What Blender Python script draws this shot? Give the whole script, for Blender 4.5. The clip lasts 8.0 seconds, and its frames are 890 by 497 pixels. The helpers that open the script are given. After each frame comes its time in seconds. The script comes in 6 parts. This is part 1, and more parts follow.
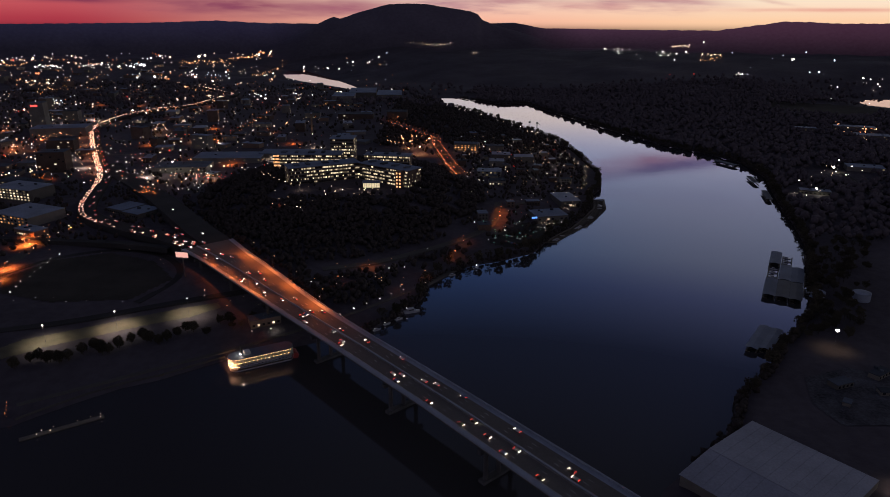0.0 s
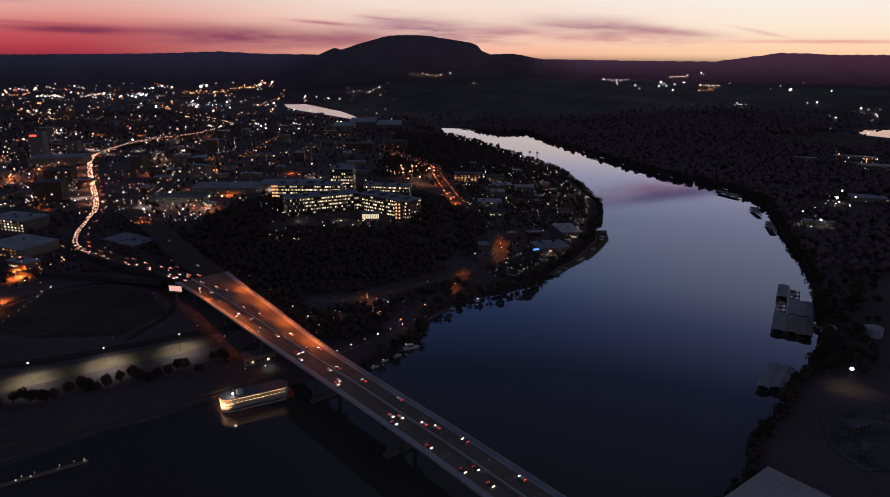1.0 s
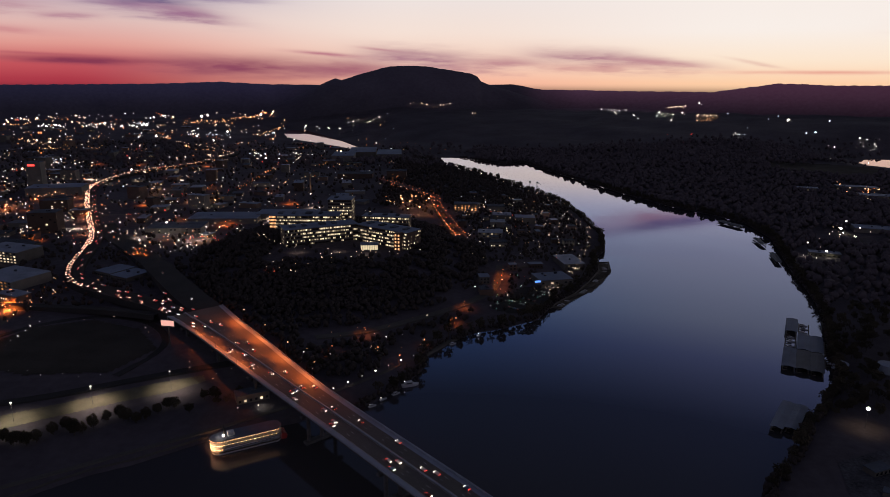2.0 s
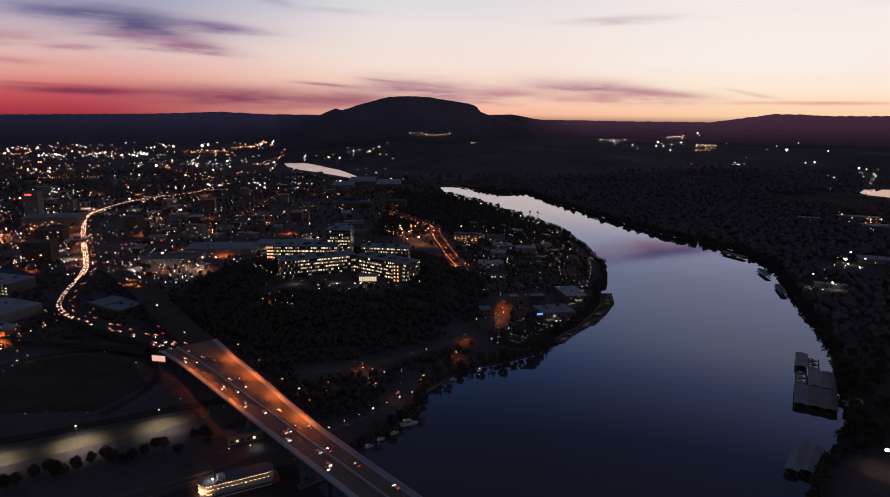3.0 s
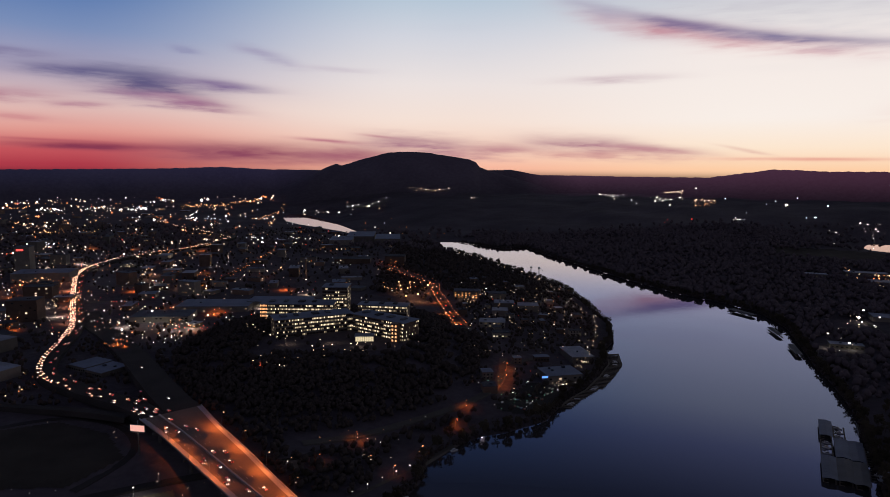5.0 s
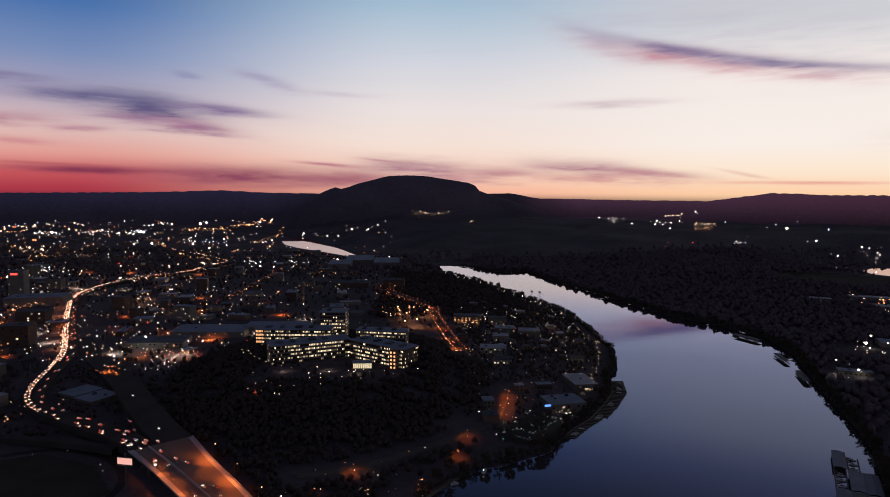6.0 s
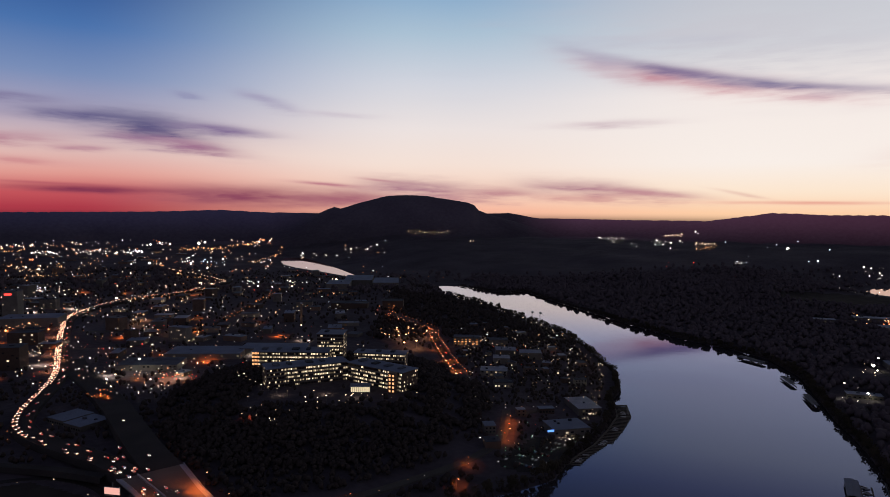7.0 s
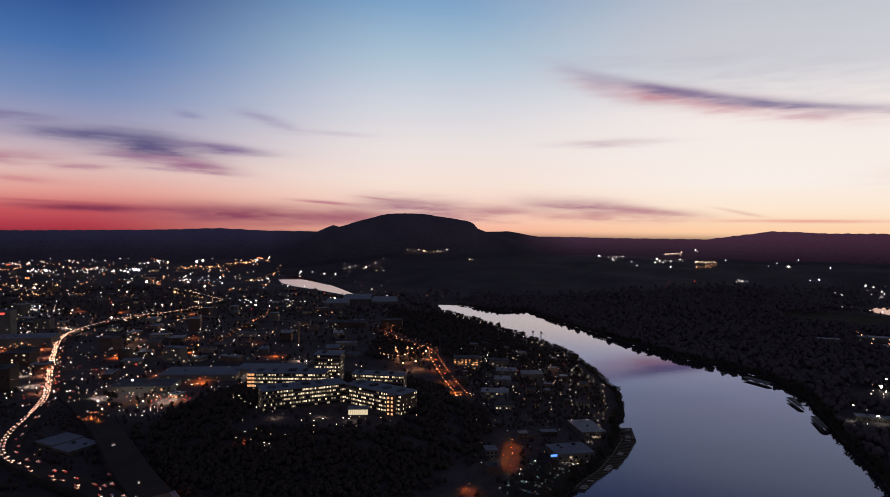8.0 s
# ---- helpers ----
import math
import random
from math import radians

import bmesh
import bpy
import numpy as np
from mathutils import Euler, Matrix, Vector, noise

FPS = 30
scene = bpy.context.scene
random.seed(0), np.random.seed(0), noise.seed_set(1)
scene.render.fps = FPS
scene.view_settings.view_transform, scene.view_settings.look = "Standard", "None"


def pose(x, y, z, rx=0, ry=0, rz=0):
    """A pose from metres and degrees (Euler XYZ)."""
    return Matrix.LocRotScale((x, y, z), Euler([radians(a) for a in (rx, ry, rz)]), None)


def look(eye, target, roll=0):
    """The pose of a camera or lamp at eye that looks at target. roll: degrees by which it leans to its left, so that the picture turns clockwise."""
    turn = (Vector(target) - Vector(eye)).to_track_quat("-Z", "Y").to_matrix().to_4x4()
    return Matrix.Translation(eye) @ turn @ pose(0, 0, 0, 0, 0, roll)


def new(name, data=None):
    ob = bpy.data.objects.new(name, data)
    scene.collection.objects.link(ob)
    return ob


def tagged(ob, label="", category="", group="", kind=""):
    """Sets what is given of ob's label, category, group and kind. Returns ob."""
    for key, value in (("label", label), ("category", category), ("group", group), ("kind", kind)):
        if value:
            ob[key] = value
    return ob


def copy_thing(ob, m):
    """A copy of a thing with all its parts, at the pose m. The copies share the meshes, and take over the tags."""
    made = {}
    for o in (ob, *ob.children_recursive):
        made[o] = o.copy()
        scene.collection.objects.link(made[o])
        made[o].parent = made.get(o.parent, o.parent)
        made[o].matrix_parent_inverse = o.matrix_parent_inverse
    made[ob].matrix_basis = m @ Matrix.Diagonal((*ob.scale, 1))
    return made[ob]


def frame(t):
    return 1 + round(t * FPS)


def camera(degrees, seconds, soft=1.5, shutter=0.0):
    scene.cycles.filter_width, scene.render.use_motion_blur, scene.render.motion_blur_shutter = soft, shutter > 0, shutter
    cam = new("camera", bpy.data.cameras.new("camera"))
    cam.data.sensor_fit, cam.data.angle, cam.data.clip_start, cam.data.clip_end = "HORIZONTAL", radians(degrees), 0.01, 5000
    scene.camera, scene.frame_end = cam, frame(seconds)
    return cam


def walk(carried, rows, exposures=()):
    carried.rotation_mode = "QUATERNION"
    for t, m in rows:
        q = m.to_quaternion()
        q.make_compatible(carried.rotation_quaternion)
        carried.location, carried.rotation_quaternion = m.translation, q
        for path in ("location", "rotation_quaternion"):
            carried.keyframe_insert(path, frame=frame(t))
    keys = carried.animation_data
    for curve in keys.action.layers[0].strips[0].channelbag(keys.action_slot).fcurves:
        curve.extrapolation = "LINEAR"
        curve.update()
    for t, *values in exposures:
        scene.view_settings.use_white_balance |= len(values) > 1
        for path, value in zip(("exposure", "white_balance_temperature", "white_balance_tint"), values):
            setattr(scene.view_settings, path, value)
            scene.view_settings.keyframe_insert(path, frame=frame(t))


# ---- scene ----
# ---------------------------------------------------------------- camera
cam = camera(68.93, 8.0, soft=0.9)
# seconds, x, y, z, pitch, yaw, roll: a level flight while the camera tilts up
PATH = [
    (0.0, -0.00, 0.00, 260.00, -19.415, 0.000, 0.362),
    (0.5, -0.17, 7.67, 260.15, -18.249, 0.001, 0.379),
    (1.0, -0.63, 15.74, 260.34, -16.946, -0.012, 0.397),
    (1.5, -0.92, 23.88, 260.56, -15.701, -0.024, 0.414),
    (3.0, -1.93, 47.49, 260.63, -11.921, -0.072, 0.475),
    (3.5, -2.27, 55.23, 260.68, -10.683, -0.089, 0.487),
    (4.0, -2.57, 63.00, 260.64, -9.439, -0.087, 0.506),
    (4.5, -2.87, 70.95, 260.54, -8.268, -0.095, 0.518),
    (6.0, -4.14, 94.92, 260.01, -5.108, -0.159, 0.532),
    (6.5, -4.49, 102.69, 260.05, -4.181, -0.183, 0.552),
    (7.0, -5.07, 109.84, 259.90, -3.371, -0.207, 0.575),
    (7.5, -5.71, 117.41, 260.08, -2.433, -0.247, 0.586),
    (8.0, -6.49, 125.23, 260.04, -1.765, -0.294, 0.586),
]
walk(cam, [(t, pose(x, y, z, 90 + p, 0, w) @ pose(0, 0, 0, 0, 0, r)) for t, x, y, z, p, w, r in PATH])

# ---------------------------------------------------------------- dusk sky
rng = np.random.default_rng(7)


def lin(r, g, b):
    """An sRGB colour of 0 to 255 as linear values."""
    return tuple((c / 255 / 12.92) if c < 10.3 else ((c / 255 + 0.055) / 1.055) ** 2.4 for c in (r, g, b)) + (1.0,)


world = bpy.data.worlds.new("dusk_sky")
scene.world = world
world.use_nodes = True
WN, WL = world.node_tree.nodes, world.node_tree.links
WN.clear()


def wmath(op, a, b=None, c=None, clamp=False):
    n = WN.new("ShaderNodeMath")
    n.operation, n.use_clamp = op, clamp
    for i, v in enumerate((a, b, c)):
        if v is None:
            continue
        if isinstance(v, (int, float)):
            n.inputs[i].default_value = v
        else:
            WL.new(v, n.inputs[i])
    return n.outputs[0]


def wsmooth(v, lo, hi):
    n = WN.new("ShaderNodeMapRange")
    n.interpolation_type = "SMOOTHSTEP"
    WL.new(v, n.inputs["Value"])
    n.inputs["From Min"].default_value, n.inputs["From Max"].default_value = lo, hi
    return n.outputs["Result"]


def wmix(f, a, b):
    n = WN.new("ShaderNodeMix")
    n.data_type = "RGBA"
    for sock, v in ((n.inputs[0], f), (n.inputs[6], a), (n.inputs[7], b)):
        if isinstance(v, (int, float, tuple)):
            sock.default_value = v
        else:
            WL.new(v, sock)
    return n.outputs[2]


def wramp(v, stops):
    n = WN.new("ShaderNodeValToRGB")
    e = n.color_ramp.elements
    while len(e) < len(stops):
        e.new(0.5)
    for k, (at, col) in zip(e, stops):
        k.position, k.color = at / 90, lin(*col)
    WL.new(v, n.inputs[0])
    return n.outputs[0]


tc = WN.new("ShaderNodeTexCoord")
sep = WN.new("ShaderNodeSeparateXYZ")
WL.new(tc.outputs["Generated"], sep.inputs[0])
az = wmath("MULTIPLY", wmath("ARCTAN2", sep.outputs[0], sep.outputs[1]), 57.29578)
el = wmath("MULTIPLY", wmath("ARCSINE", sep.outputs[2]), 57.29578)
elf = wmath("DIVIDE", wmath("MAXIMUM", el, 0.0), 90.0)
DEEP = [(38, (66, 68, 74)), (60, (52, 54, 66)), (90, (32, 36, 60))]
sky_l = wramp(elf, [(0, (172, 58, 72)), (1.2, (200, 88, 94)), (2.6, (226, 158, 148)), (4.5, (222, 190, 186)), (7, (172, 163, 186)),
                    (10, (122, 142, 184)), (13.5, (74, 114, 172)), (18, (37, 71, 136)), (26, (28, 31, 45)), (38, (24, 24, 30)), (60, (30, 31, 42)), (90, (32, 36, 60))])
sky_c = wramp(elf, [(0, (246, 182, 158)), (1.5, (248, 211, 190)), (4, (245, 225, 214)), (7, (236, 226, 224)), (11, (209, 212, 222)),
                    (15, (170, 193, 212)), (19, (126, 164, 200)), (22, (92, 122, 168)), (27, (60, 74, 100))] + DEEP)
sky_r = wramp(elf, [(0, (253, 206, 166)), (1.6, (253, 230, 206)), (4, (249, 239, 232)), (9.5, (244, 234, 230)), (13, (210, 211, 217)),
                    (19, (186, 191, 202)), (22, (138, 146, 180)), (27, (72, 82, 110))] + DEEP)
sky_b = wramp(elf, [(0, (124, 118, 124)), (8, (130, 124, 136)), (30, (112, 112, 130)), (60, (68, 71, 94)), (90, (32, 36, 60))])
glow = wmix(wsmooth(az, -30, -2), sky_l, sky_c)
glow = wmix(wsmooth(az, 0, 26), glow, sky_r)
glow = wmix(wsmooth(wmath("ABSOLUTE", wmath("SUBTRACT", az, 8)), 45, 120), glow, sky_b)

# clouds: streaks in degrees of azimuth and elevation, their edges frayed by noise
comb = WN.new("ShaderNodeCombineXYZ")
WL.new(wmath("MULTIPLY", az, 0.11), comb.inputs[0])
WL.new(wmath("MULTIPLY", el, 0.9), comb.inputs[1])
fray = WN.new("ShaderNodeTexNoise")
fray.inputs["Scale"].default_value, fray.inputs["Detail"].default_value, fray.inputs["Roughness"].default_value = 1.6, 6, 0.55
WL.new(comb.outputs[0], fray.inputs["Vector"])
frayed = wmath("SUBTRACT", fray.outputs["Fac"], 0.5)
soft_n = WN.new("ShaderNodeTexNoise")
soft_n.inputs["Scale"].default_value, soft_n.inputs["Detail"].default_value = 0.45, 4
WL.new(comb.outputs[0], soft_n.inputs["Vector"])


strand = WN.new("ShaderNodeCombineXYZ")
WL.new(wmath("MULTIPLY", wmath("ADD", az, wmath("MULTIPLY", frayed, 6.0)), 0.22), strand.inputs[0])
WL.new(wmath("ADD", wmath("MULTIPLY", el, 1.15), wmath("MULTIPLY", az, 0.06)), strand.inputs[1])
fib_n = WN.new("ShaderNodeTexNoise")
fib_n.inputs["Scale"].default_value, fib_n.inputs["Detail"].default_value = 1.0, 6
WL.new(strand.outputs[0], fib_n.inputs["Vector"])
fibre = wmath("ADD", wmath("MULTIPLY", wsmooth(fib_n.outputs["Fac"], 0.28, 0.62), 0.34), 0.66)


def streak(sky, at, high, half_w, half_h, slope, bend, amount, colour, rough=1.0):
    """One cloud streak: its middle, half sizes, slope and bend in degrees."""
    dx = wmath("SUBTRACT", az, at)
    line = wmath("ADD", wmath("MULTIPLY", dx, slope), wmath("MULTIPLY", wmath("MULTIPLY", dx, dx), bend))
    dy = wmath("SUBTRACT", wmath("SUBTRACT", el, high), line)
    dy = wmath("DIVIDE", wmath("ADD", dy, wmath("MULTIPLY", frayed, 2.2 * rough * half_h)), half_h)
    dx = wmath("DIVIDE", dx, half_w)
    r2 = wmath("ADD", wmath("MULTIPLY", dx, dx), wmath("MULTIPLY", dy, dy))
    r2 = wmath("SUBTRACT", r2, wmath("MULTIPLY", frayed, 1.6 * rough))
    soft = wmath("POWER", 2.718, wmath("MULTIPLY", wmath("MAXIMUM", r2, 0.0), -1.7))
    mask = wmath("MULTIPLY", wmath("MULTIPLY", soft, fibre), amount * 1.15, clamp=True)
    return wmix(mask, sky, lin(*colour))


# a dark wedge of cloud with its ragged tails in the west
sky = streak(glow, -29.0, 6.95, 5.0, 0.6, -0.02, 0.0, 0.9, (106, 100, 140), 0.8)
sky = streak(sky, -24.4, 6.4, 5.4, 1.35, -0.07, 0.0, 0.84, (84, 82, 124), 0.7)
sky = streak(sky, -19.0, 6.4, 4.6, 0.55, -0.06, 0.0, 0.9, (122, 100, 144), 0.6)
sky = streak(sky, -20.8, 4.95, 4.4, 0.62, -0.12, 0, 0.85, (156, 108, 138), 0.8)
sky = streak(sky, -24.0, 5.4, 4.4, 0.75, -0.05, 0, 0.6, (160, 118, 148))
sky = streak(sky, -28.7, 4.5, 2.3, 0.3, 0.0, 0, 0.7, (170, 116, 140))
sky = streak(sky, -34.5, 7.9, 4.0, 0.42, 0.02, 0, 0.8, (112, 100, 142), 0.8)
sky = streak(sky, -34.5, 4.95, 4.4, 0.55, 0.03, 0, 0.75, (166, 102, 130), 0.9)
sky = streak(sky, -33.0, 3.4, 3.4, 0.3, -0.05, 0, 0.4, (190, 110, 124))
sky = streak(sky, -21.4, 9.1, 1.3, 0.42, -0.1, 0, 0.6, (140, 140, 176))
sky = streak(sky, -15.1, 8.95, 2.6, 0.55, -0.24, 0, 0.75, (150, 140, 174), 0.8)
sky = streak(sky, -9.5, 8.1, 4.5, 0.3, -0.03, 0, 0.35, (190, 176, 192))
# the long streak that falls to the north, its underside lit red
sky = streak(sky, 25.0, 13.6, 15.0, 3.0, -0.16, 0.004, 0.4, (196, 192, 202))
sky = streak(sky, 18.5, 10.95, 7.5, 0.95, -0.19, 0.005, 0.62, (190, 104, 122), 0.5)
sky = streak(sky, 25.5, 9.75, 11.5, 0.9, -0.17, 0.0045, 0.5, (214, 158, 166), 0.8)
sky = streak(sky, 25.5, 10.15, 12.5, 0.6, -0.17, 0.0045, 0.76, (118, 112, 150), 0.7)
sky = streak(sky, 19.0, 11.5, 5.0, 0.6, -0.2, 0.0, 0.6, (110, 92, 138), 0.7)
sky = streak(sky, 13.2, 12.7, 3.8, 0.9, -0.35, 0, 0.4, (170, 160, 182), 0.8)
sky = streak(sky, 14.2, 7.4, 5.4, 0.42, 0.02, 0, 0.62, (202, 180, 188), 0.8)
sky = streak(sky, 38.0, 4.2, 4.5, 1.0, 0, 0, 0.5, (226, 190, 182))
sky = streak(sky, 49.0, 15.0, 9.0, 1.2, -0.2, 0, 0.5, (150, 140, 170))
sky = streak(sky, -50.0, 12.0, 9.0, 1.0, 0.1, 0, 0.5, (70, 70, 112))
# the low bank over the horizon
sky = streak(sky, -28.0, 1.35, 7.0, 0.36, -0.015, 0, 1.0, (134, 56, 80), 0.4)
sky = streak(sky, -17.0, 1.0, 10.5, 1.1, -0.015, 0, 0.86, (138, 70, 94), 0.25)
sky = streak(sky, -8.0, 0.95, 6.5, 0.95, 0.0, 0, 0.8, (158, 90, 110), 0.35)
sky = streak(sky, -31.0, 1.75, 5.0, 0.14, -0.03, 0, 0.55, (170, 80, 96), 0.6)
sky = streak(sky, -10.0, 2.15, 3.6, 0.2, -0.06, 0, 0.75, (186, 118, 132), 0.7)
sky = streak(sky, -5.5, 2.55, 2.2, 0.14, -0.1, 0, 0.6, (196, 134, 142), 0.7)
sky = streak(sky, -2.2, 1.9, 6.2, 1.0, -0.05, 0, 0.9, (170, 122, 138), 0.8)
sky = streak(sky, 4.2, 1.4, 5.0, 0.8, 0.04, 0, 0.8, (186, 130, 140), 1.0)
sky = streak(sky, 12.4, 2.0, 5.8, 0.8, -0.08, 0, 0.92, (172, 122, 138), 0.8)
sky = streak(sky, 17.5, 1.6, 4.4, 0.42, -0.06, 0, 0.8, (186, 130, 142), 0.8)
sky = streak(sky, 13.5, 1.15, 9.0, 0.55, -0.01, 0, 0.55, (204, 142, 142), 1.0)
sky = streak(sky, 24.7, 1.52, 2.2, 0.17, -0.2, 0, 0.65, (214, 162, 154), 0.7)
sky = streak(sky, 29.0, 0.85, 8.5, 0.17, 0, 0, 0.6, (224, 138, 128), 0.5)
thin = wmath("MULTIPLY", wsmooth(soft_n.outputs["Fac"], 0.5, 0.8), wmath("MULTIPLY", wmath("MULTIPLY", wsmooth(el, 6, 14), wmath("SUBTRACT", 1.0, wsmooth(el, 17, 21))), wsmooth(az, -12, 16)))
sky = wmix(wmath("MULTIPLY", thin, 0.5), sky, lin(184, 182, 198))
below = wmix(wsmooth(el, -1.2, 0.0), lin(14, 12, 18), sky)
bg = WN.new("ShaderNodeBackground")
WL.new(below, bg.inputs["Color"])
bg.inputs["Strength"].default_value = 1.0
outw = WN.new("ShaderNodeOutputWorld")
WL.new(bg.outputs[0], outw.inputs["Surface"])

# ---------------------------------------------------------------- materials
def material(name, colour, rough=0.8, metal=0.0, vary=0.35, scale=0.2, fine=6.0, bump=0.3, tint=None, ior=1.45, spread=0.0):
    """A surface with variation at two scales (scale and fine, per metre) and a fine relief."""
    m = bpy.data.materials.new(name)
    m.use_nodes = True
    n, l = m.node_tree.nodes, m.node_tree.links
    b = n["Principled BSDF"]
    b.inputs["Roughness"].default_value, b.inputs["Metallic"].default_value, b.inputs["IOR"].default_value = rough, metal, ior
    geo = n.new("ShaderNodeNewGeometry")
    big, small = n.new("ShaderNodeTexNoise"), n.new("ShaderNodeTexNoise")
    big.inputs["Scale"].default_value, big.inputs["Detail"].default_value = scale, 5
    small.inputs["Scale"].default_value, small.inputs["Detail"].default_value = fine, 4
    l.new(geo.outputs["Position"], big.inputs["Vector"])
    l.new(geo.outputs["Position"], small.inputs["Vector"])
    mix = n.new("ShaderNodeMix")
    mix.data_type = "RGBA"
    other = tint or tuple(c * (1 - vary) for c in colour)
    mix.inputs[6].default_value, mix.inputs[7].default_value = (*other, 1), (*colour, 1)
    ramp = n.new("ShaderNodeMapRange")
    ramp.inputs["From Min"].default_value, ramp.inputs["From Max"].default_value = 0.35, 0.65
    add = n.new("ShaderNodeMath")
    add.operation = "MULTIPLY_ADD"
    add.inputs[1].default_value = 0.4
    l.new(small.outputs["Fac"], add.inputs[0])
    sub = n.new("ShaderNodeMath")
    sub.operation = "MULTIPLY_ADD"
    sub.inputs[1].default_value, sub.inputs[2].default_value = 0.6, 0.0
    l.new(big.outputs["Fac"], sub.inputs[0])
    l.new(sub.outputs[0], add.inputs[2])
    l.new(add.outputs[0], ramp.inputs["Value"])
    l.new(ramp.outputs[0], mix.inputs[0])
    last = mix.outputs[2]
    if spread:
        info, hsv = n.new("ShaderNodeObjectInfo"), n.new("ShaderNodeHueSaturation")
        mr = n.new("ShaderNodeMapRange")
        mr.inputs["To Min"].default_value, mr.inputs["To Max"].default_value = 1 - spread, 1 + spread
        l.new(info.outputs["Random"], mr.inputs["Value"])
        l.new(mr.outputs[0], hsv.inputs["Value"])
        l.new(last, hsv.inputs["Color"])
        last = hsv.outputs["Color"]
    l.new(last, b.inputs["Base Color"])
    if bump:
        bm = n.new("ShaderNodeBump")
        bm.inputs["Strength"].default_value, bm.inputs["Distance"].default_value = bump, 0.5 / fine
        l.new(small.outputs["Fac"], bm.inputs["Height"])
        l.new(bm.outputs[0], b.inputs["Normal"])
    return m


def lamp_material(name, colour, strength, lights=False, spread=0.0):
    """A surface that gives off light."""
    m = bpy.data.materials.new(name)
    m.use_nodes = True
    n, l = m.node_tree.nodes, m.node_tree.links
    n.clear()
    e, o = n.new("ShaderNodeEmission"), n.new("ShaderNodeOutputMaterial")
    e.inputs["Color"].default_value, e.inputs["Strength"].default_value = (*colour, 1), strength
    if spread:
        info, geo, mr = n.new("ShaderNodeObjectInfo"), n.new("ShaderNodeNewGeometry"), n.new("ShaderNodeMapRange")
        mix, sq = n.new("ShaderNodeMath"), n.new("ShaderNodeMath")
        mix.operation, sq.operation, sq.inputs[1].default_value = "ADD", "POWER", 1.8
        fr = n.new("ShaderNodeMath")
        fr.operation = "FRACT"
        l.new(info.outputs["Random"], mix.inputs[0])
        l.new(geo.outputs["Random Per Island"], mix.inputs[1])
        l.new(mix.outputs[0], fr.inputs[0])
        l.new(fr.outputs[0], sq.inputs[0])
        mr.inputs["To Min"].default_value, mr.inputs["To Max"].default_value = strength * (1 - spread), strength * (1 + 1.6 * spread)
        l.new(sq.outputs[0], mr.inputs["Value"])
        l.new(mr.outputs[0], e.inputs["Strength"])
    l.new(e.outputs[0], o.inputs["Surface"])
    m.cycles.emission_sampling = "FRONT_BACK" if lights else "NONE"
    return m


# the purple of distant haze is mixed into the land's colour
M_GROUND = material("haze_tinted_land", (0.072, 0.064, 0.076), 1.0, 0, 0.5, 0.006, 0.12, 0.2, (0.042, 0.037, 0.045), ior=1.12)
# colour paled so that the floodlit strip stands out from the land
M_PALESTRIP = material("pale_strip_ground", (0.11, 0.1, 0.075), 1.0, 0, 0.45, 0.08, 2.0, 0.2, ior=1.1)
M_FIELD = material("dark_turf", (0.05, 0.045, 0.04), 1.0, 0, 0.4, 0.03, 1.0, 0.2, ior=1.1)
M_YARD = material("gravel_yard", (0.085, 0.085, 0.1), 1.0, 0, 0.7, 0.06, 0.5, 0.2, ior=1.1)
M_ASPHALT = material("asphalt", (0.036, 0.034, 0.035), 0.95, 0, 0.35, 0.03, 1.5, 0.1, ior=1.15)
M_DECK = material("worn_concrete_roadway", (0.11, 0.1, 0.096), 0.9, 0, 0.3, 0.02, 0.8, 0.1, ior=1.2)
# the sky's blue light is mixed into this concrete's colour
M_CONCRETE = material("sky_tinted_concrete", (0.22, 0.25, 0.32), 0.85, 0, 0.3, 0.06, 1.2, 0.2)
M_PAVING = material("grey_paving", (0.075, 0.07, 0.066), 0.95, 0, 0.3, 0.05, 1.0, 0.1, ior=1.15)
M_PIER = material("dark_pier_concrete", (0.085, 0.082, 0.085), 0.9, 0, 0.45, 0.08, 1.0, 0.2, ior=1.2)
M_STEEL = material("painted_steel", (0.12, 0.125, 0.13), 0.5, 0.6, 0.3, 0.3, 5, 0.1)
# roofs: the blue of the dusk sky on them is put into the colours
M_ROOFWHITE = material("sky_tinted_white_roof", (0.17, 0.2, 0.27), 0.85, 0, 0.45, 0.05, 0.8, 0.1)
M_ROOFGREY = material("sky_tinted_grey_roof", (0.055, 0.066, 0.09), 0.95, 0, 0.4, 0.05, 0.8, 0.1, spread=0.5, ior=1.2)
M_ROOFMETAL = material("sky_tinted_metal_roof", (0.12, 0.15, 0.22), 0.85, 0.0, 0.3, 0.04, 0.7, 0.1, ior=1.25)
M_HALLROOF = material("sky_tinted_hall_roof", (0.24, 0.25, 0.3), 0.85, 0.0, 0.3, 0.04, 0.7, 0.1, ior=1.25)
M_DOCKROOF = [material("sky_tinted_dock_roof_" + n, c, 0.7, 0.0, 0.3, 0.08, 0.7, 0.1, ior=1.3) for n, c in (("pale", (0.105, 0.13, 0.19)), ("dark", (0.05, 0.055, 0.075)), ("blue", (0.075, 0.095, 0.15)))]
M_BRICK = material("brown_brick_wall", (0.09, 0.058, 0.046), 0.9, 0, 0.3, 0.1, 2, 0.2, spread=0.5)
M_WALL = material("pale_wall", (0.11, 0.1, 0.092), 0.85, 0, 0.3, 0.1, 2, 0.1, spread=0.4)
M_GLASSDARK = material("dark_window_glass", (0.02, 0.022, 0.026), 0.12, 0, 0.2, 0.2, 2, 0.0)
